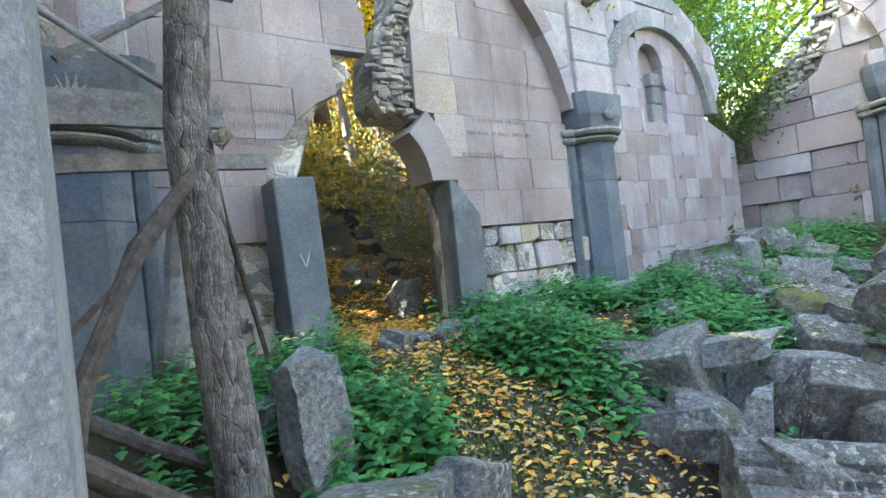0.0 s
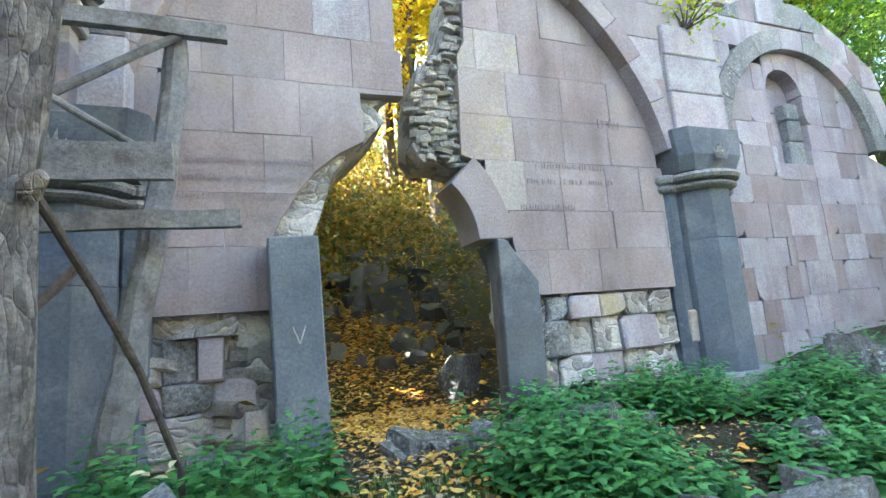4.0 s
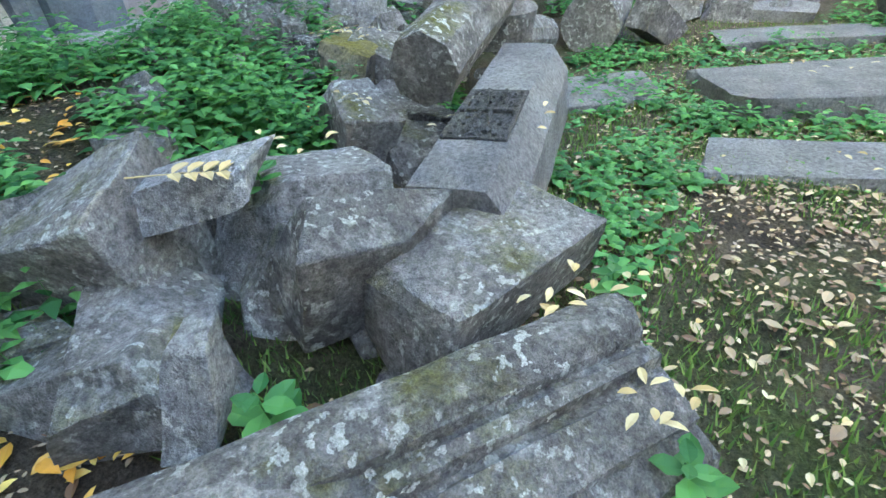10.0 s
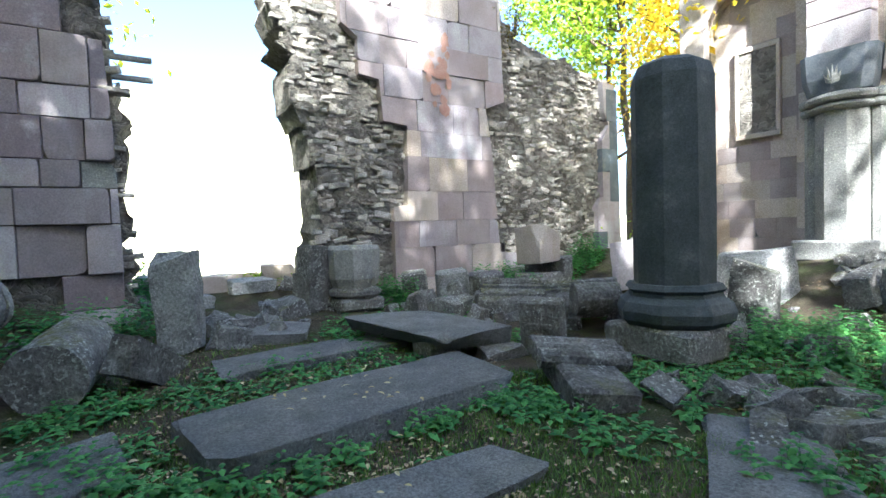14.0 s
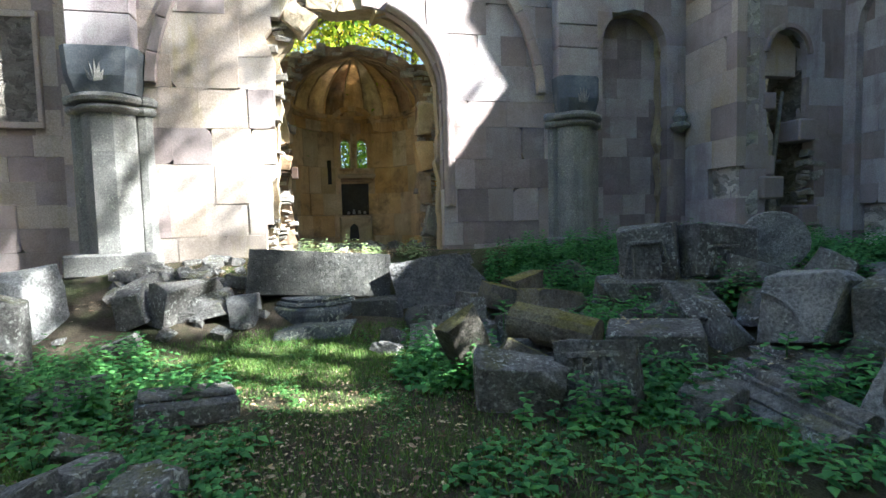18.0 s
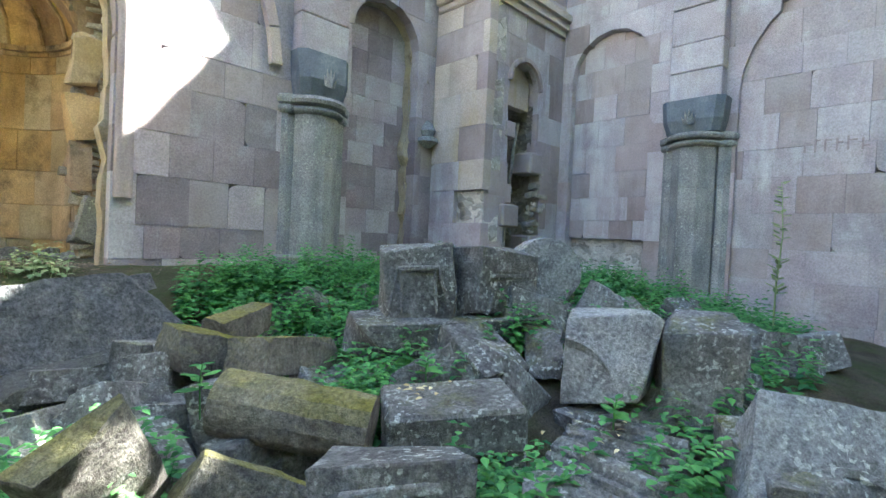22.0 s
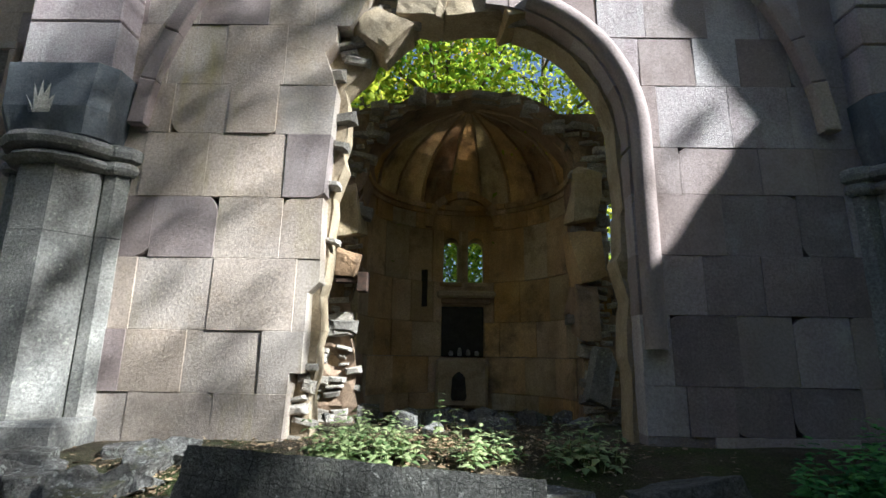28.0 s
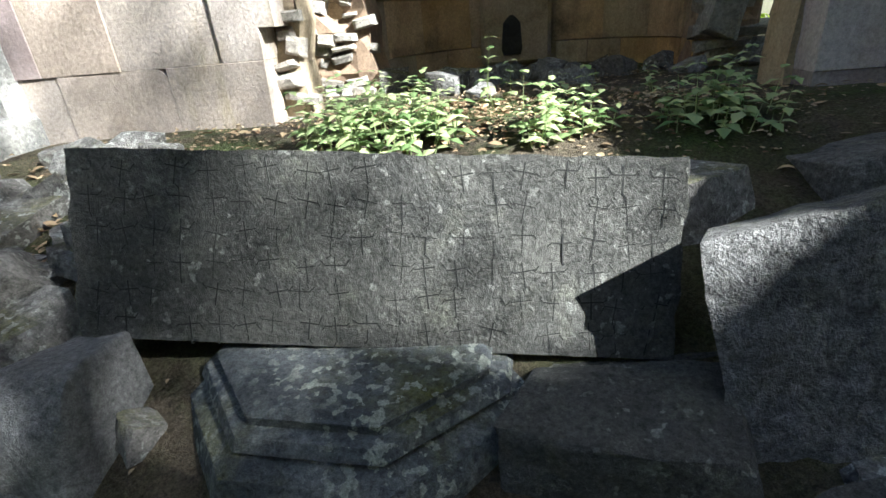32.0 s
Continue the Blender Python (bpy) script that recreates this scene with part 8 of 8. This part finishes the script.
rnd = random.Random(91)
for k in range(46):
    t = rnd.uniform(0.25, 1.0)
    a = rnd.uniform(0, 6.28)
    flat_leaf(verts, faces, Vector((0.03, 0.03, 1.9 * t)), Vector((math.cos(a), math.sin(a), rnd.uniform(0.0, 0.7))), Vector((0, 0, 1)), 0.16 * (1.15 - 0.6 * t), 0.06, -0.05)
linked("leaves", fast_mesh("leaves", verts, faces), SUNPALE, stem)
ash = base("ash_leaf", "pale yellow compound leaf lying on a stone", "leaf", pose(3.12, 1.52, 0.74, 0, 6, -64))
part("stalk", pole_between([(-0.16, 0, 0.01), (0.0, 0.004, 0.016), (0.14, 0, 0.012)], [0.003, 0.002, 0.0015], 5, 0.1, 2), PALELEAF, ash)
for k in range(4):
    for s in (-1, 1):
        verts, faces = [], []
        flat_leaf(verts, faces, Vector((-0.03 + 0.045 * k, 0, 0.016)), Vector((0.5, s, 0.05)), Vector((0, 0, 1)), 0.085, 0.038, 0.05)
        linked("leaflet", fast_mesh("leaflet", verts, faces), PALELEAF, ash)


# ---- apse details ----
ledge = base("apse_shelf", "worn stone shelf under the apse windows", "stone shelf", pose(2.28, AY - AR + 0.04, 2.4))
part("ledge", box_bm(-0.42, 0.42, 0.0, 0.2, 0.08, 0.18, 0.03), OCHRE_PALE, ledge)
part("lower_ledge", box_bm(-0.36, 0.36, 0.0, 0.13, 0.0, 0.08, 0.02), OCHRE_DARK, ledge)
niche = base("apse_niche", "sooty black wall niche with small objects", "wall niche", pose(2.33, AY - AR + 0.06, 1.66))
part("soot_panel", box_bm(-0.3, 0.3, 0.0, 0.03, 0.0, 0.7, 0.01), CUT, niche, "soot-blackened back")
for k in range(4):
    part("candle_stub", lathe_bm([(0.03, 0.0), (0.034, 0.04), (0.018, 0.07 + 0.02 * (k % 3))], 8), PALE, niche).matrix_local = pose(-0.2 + 0.12 * k, 0.07, 0.01)
altar = base("altar_stone", "pale broken altar stone in the apse", "altar stone", pose(2.34, AY - AR + 0.14, 0.98))
part("block", box_bm(-0.36, 0.36, -0.1, 0.1, 0.0, 0.66, 0.04), OCHRE_PALE, altar)
# A dark solid paints the shade of the altar's hollow.
part("hollow", lathe_bm([(0.1, 0.0), (0.12, 0.05), (0.1, 0.3), (0.02, 0.4)], 10, 0, 0.4), CUT, altar).matrix_local = pose(0.04, 0.085, 0.1)
# The slot is a near-black panel in place of a shaded opening.
slot = mesh_object("apse_slot", box_bm(-0.045, 0.045, 0.0, 0.03, 0.0, 0.53), CUT)
slot.matrix_world = pose(2.89, AY - 1.13, 2.35, 0, 0, 152)
tagged(slot, "dark panel for the shade of a narrow apse slot", "slot", kind="structure")
for k, (x0, x1) in enumerate(WINDOWS):
    th = base("window_%d" % (k + 1), "narrow round-headed apse window opening", "window", pose((x0 + x1) / 2, AY - AR, 2.72), kind="structure")
    w = (x1 - x0) / 2
    bm = bmesh.new()
    for j in range(8):
        a0, a1 = math.pi * j / 8, math.pi * (j + 1) / 8
        c0, c1 = (w * math.cos(a0), 0.56 + w * math.sin(a0)), (w * math.cos(a1), 0.56 + w * math.sin(a1))
        q = [bm.verts.new((px, y, pz)) for y in (0.02, -0.32) for px, pz in (c0, (c0[0], 0.78), (c1[0], 0.78), c1)]
        for f in ((0, 1, 2, 3), (7, 6, 5, 4), (0, 3, 7, 4)):
            bm.faces.new([q[i] for i in f])
    bmesh.ops.recalc_face_normals(bm, faces=bm.faces)
    part("window_head", bm, OCHRE, th)
    for s in (-1, 1):
        part("window_jamb", box_bm(*(sorted((s * (w + 0.003), s * (w + 0.05)))), -0.33, 0.03, 0.0, 0.78, 0.006), OCHRE_PALE, th)
    part("window_sill", box_bm(-w - 0.05, w + 0.05, -0.33, 0.06, -0.06, 0.0, 0.01), OCHRE, th)
knot = base("pier_finial", "small carved stone finial on the niche edge", "carved finial", pose(-3.95, -10.45, 3.1))
part("cup", lathe_bm([(0.06, 0.0), (0.2, 0.1), (0.2, 0.16), (0.1, 0.2)], 10), CAPSTONE, knot)
part("bud", lathe_bm([(0.1, 0.2), (0.15, 0.3), (0.09, 0.42), (0.01, 0.5)], 8), CAPSTONE, knot)
lamp_box = base("apse_bracket", "black iron bracket on the broken apse edge", "bracket", pose(3.66, -11.62, 2.45))
part("arm", box_bm(-0.2, 0.15, -0.04, 0.04, 0.0, 0.07, 0.01), IRON, lamp_box)
part("plate", box_bm(-0.22, -0.1, -0.08, 0.08, -0.1, 0.12, 0.01), IRON, lamp_box)


# ---- hanging stones above the apse arch ----
for k, (x, z, dx, dz, tilt) in enumerate(((1.72, 5.1, 0.6, 0.34, 14), (2.3, 5.08, 0.66, 0.36, 2), (2.9, 5.06, 0.5, 0.36, -10), (3.4, 4.72, 0.46, 0.4, -38), (1.6, 5.5, 0.5, 0.3, 4), (2.6, 5.46, 0.7, 0.3, -2))):
    ob = linked("arch_stone", stone_mesh(dx, 0.42, dz, 400 + k, rough=0.04), OCHRE_PALE)
    ob.matrix_world = pose(x, -10.76, z + 0.04, 0, tilt, 0)
    tagged(ob, "broken arch stone hanging above the apse opening", "arch stone", "hanging arch stones")


# ---- writing and marks ----
def marks(wall, rows, mat, name="inscription_line"):
    """Worn lines of writing, cut as short bars on a wall face."""
    for u, v, length, size, seed in rows:
        rnd = random.Random(seed)
        bm = bmesh.new()
        x = u
        while x < u + length:
            w = rnd.uniform(0.25, 0.6) * size
            if rnd.random() < 0.86:
                t = size * 0.12
                box_bm(x, x + t, v, v + size * rnd.uniform(0.7, 1.0), 0.006, 0.0135, 0, bm)
                if rnd.random() < 0.6:
                    y = v + size * rnd.uniform(0.0, 0.8)
                    box_bm(x + t, x + w, y, y + t, 0.006, 0.0135, 0, bm)
            x += w + size * 0.22
        ob = part(name, bm, mat, wall)
        ob["kind"] = "structure"


marks(wall_nl, [(0.32, 2.42 + 0.14 * k, 0.85 + 0.12 * k, 0.055, 60 + k) for k in range(4)], INK)
marks(wall_nr, [(3.4, 2.75, 1.0, 0.05, 70), (3.5, 2.9, 0.8, 0.05, 71), (3.3, 2.5, 0.6, 0.05, 72)], INK)
marks(wall_nr, [(4.28, 3.35, 0.25, 0.1, 82)], INK, "dark_mark")
marks(wall_s, [(-5.2, 5.3 + 0.12 * k, 2.0, 0.06, 90 + k) for k in range(8)], INK)
marks(w_bay, [(-5.25, 2.92, 0.65, 0.2, 99)], INK, "painted_mark")
stain = bmesh.new()
for k in range(26):
    rr = random.Random(500 + k)
    u, v = 5.55 + rr.gauss(0, 0.14), 4.6 + rr.gauss(0, 0.3)
    s = rr.uniform(0.04, 0.12)
    vs = [stain.verts.new((u + s * math.cos(a) * rr.uniform(0.7, 1.2), v + s * 1.3 * math.sin(a) * rr.uniform(0.7, 1.2), 0.058 + 0.0004 * k)) for a in [2 * math.pi * j / 9 for j in range(9)]]
    stain.faces.new(vs)
ob = part("red_paint", stain, PAINT_RED, wall_er, "faded patch of red paint")
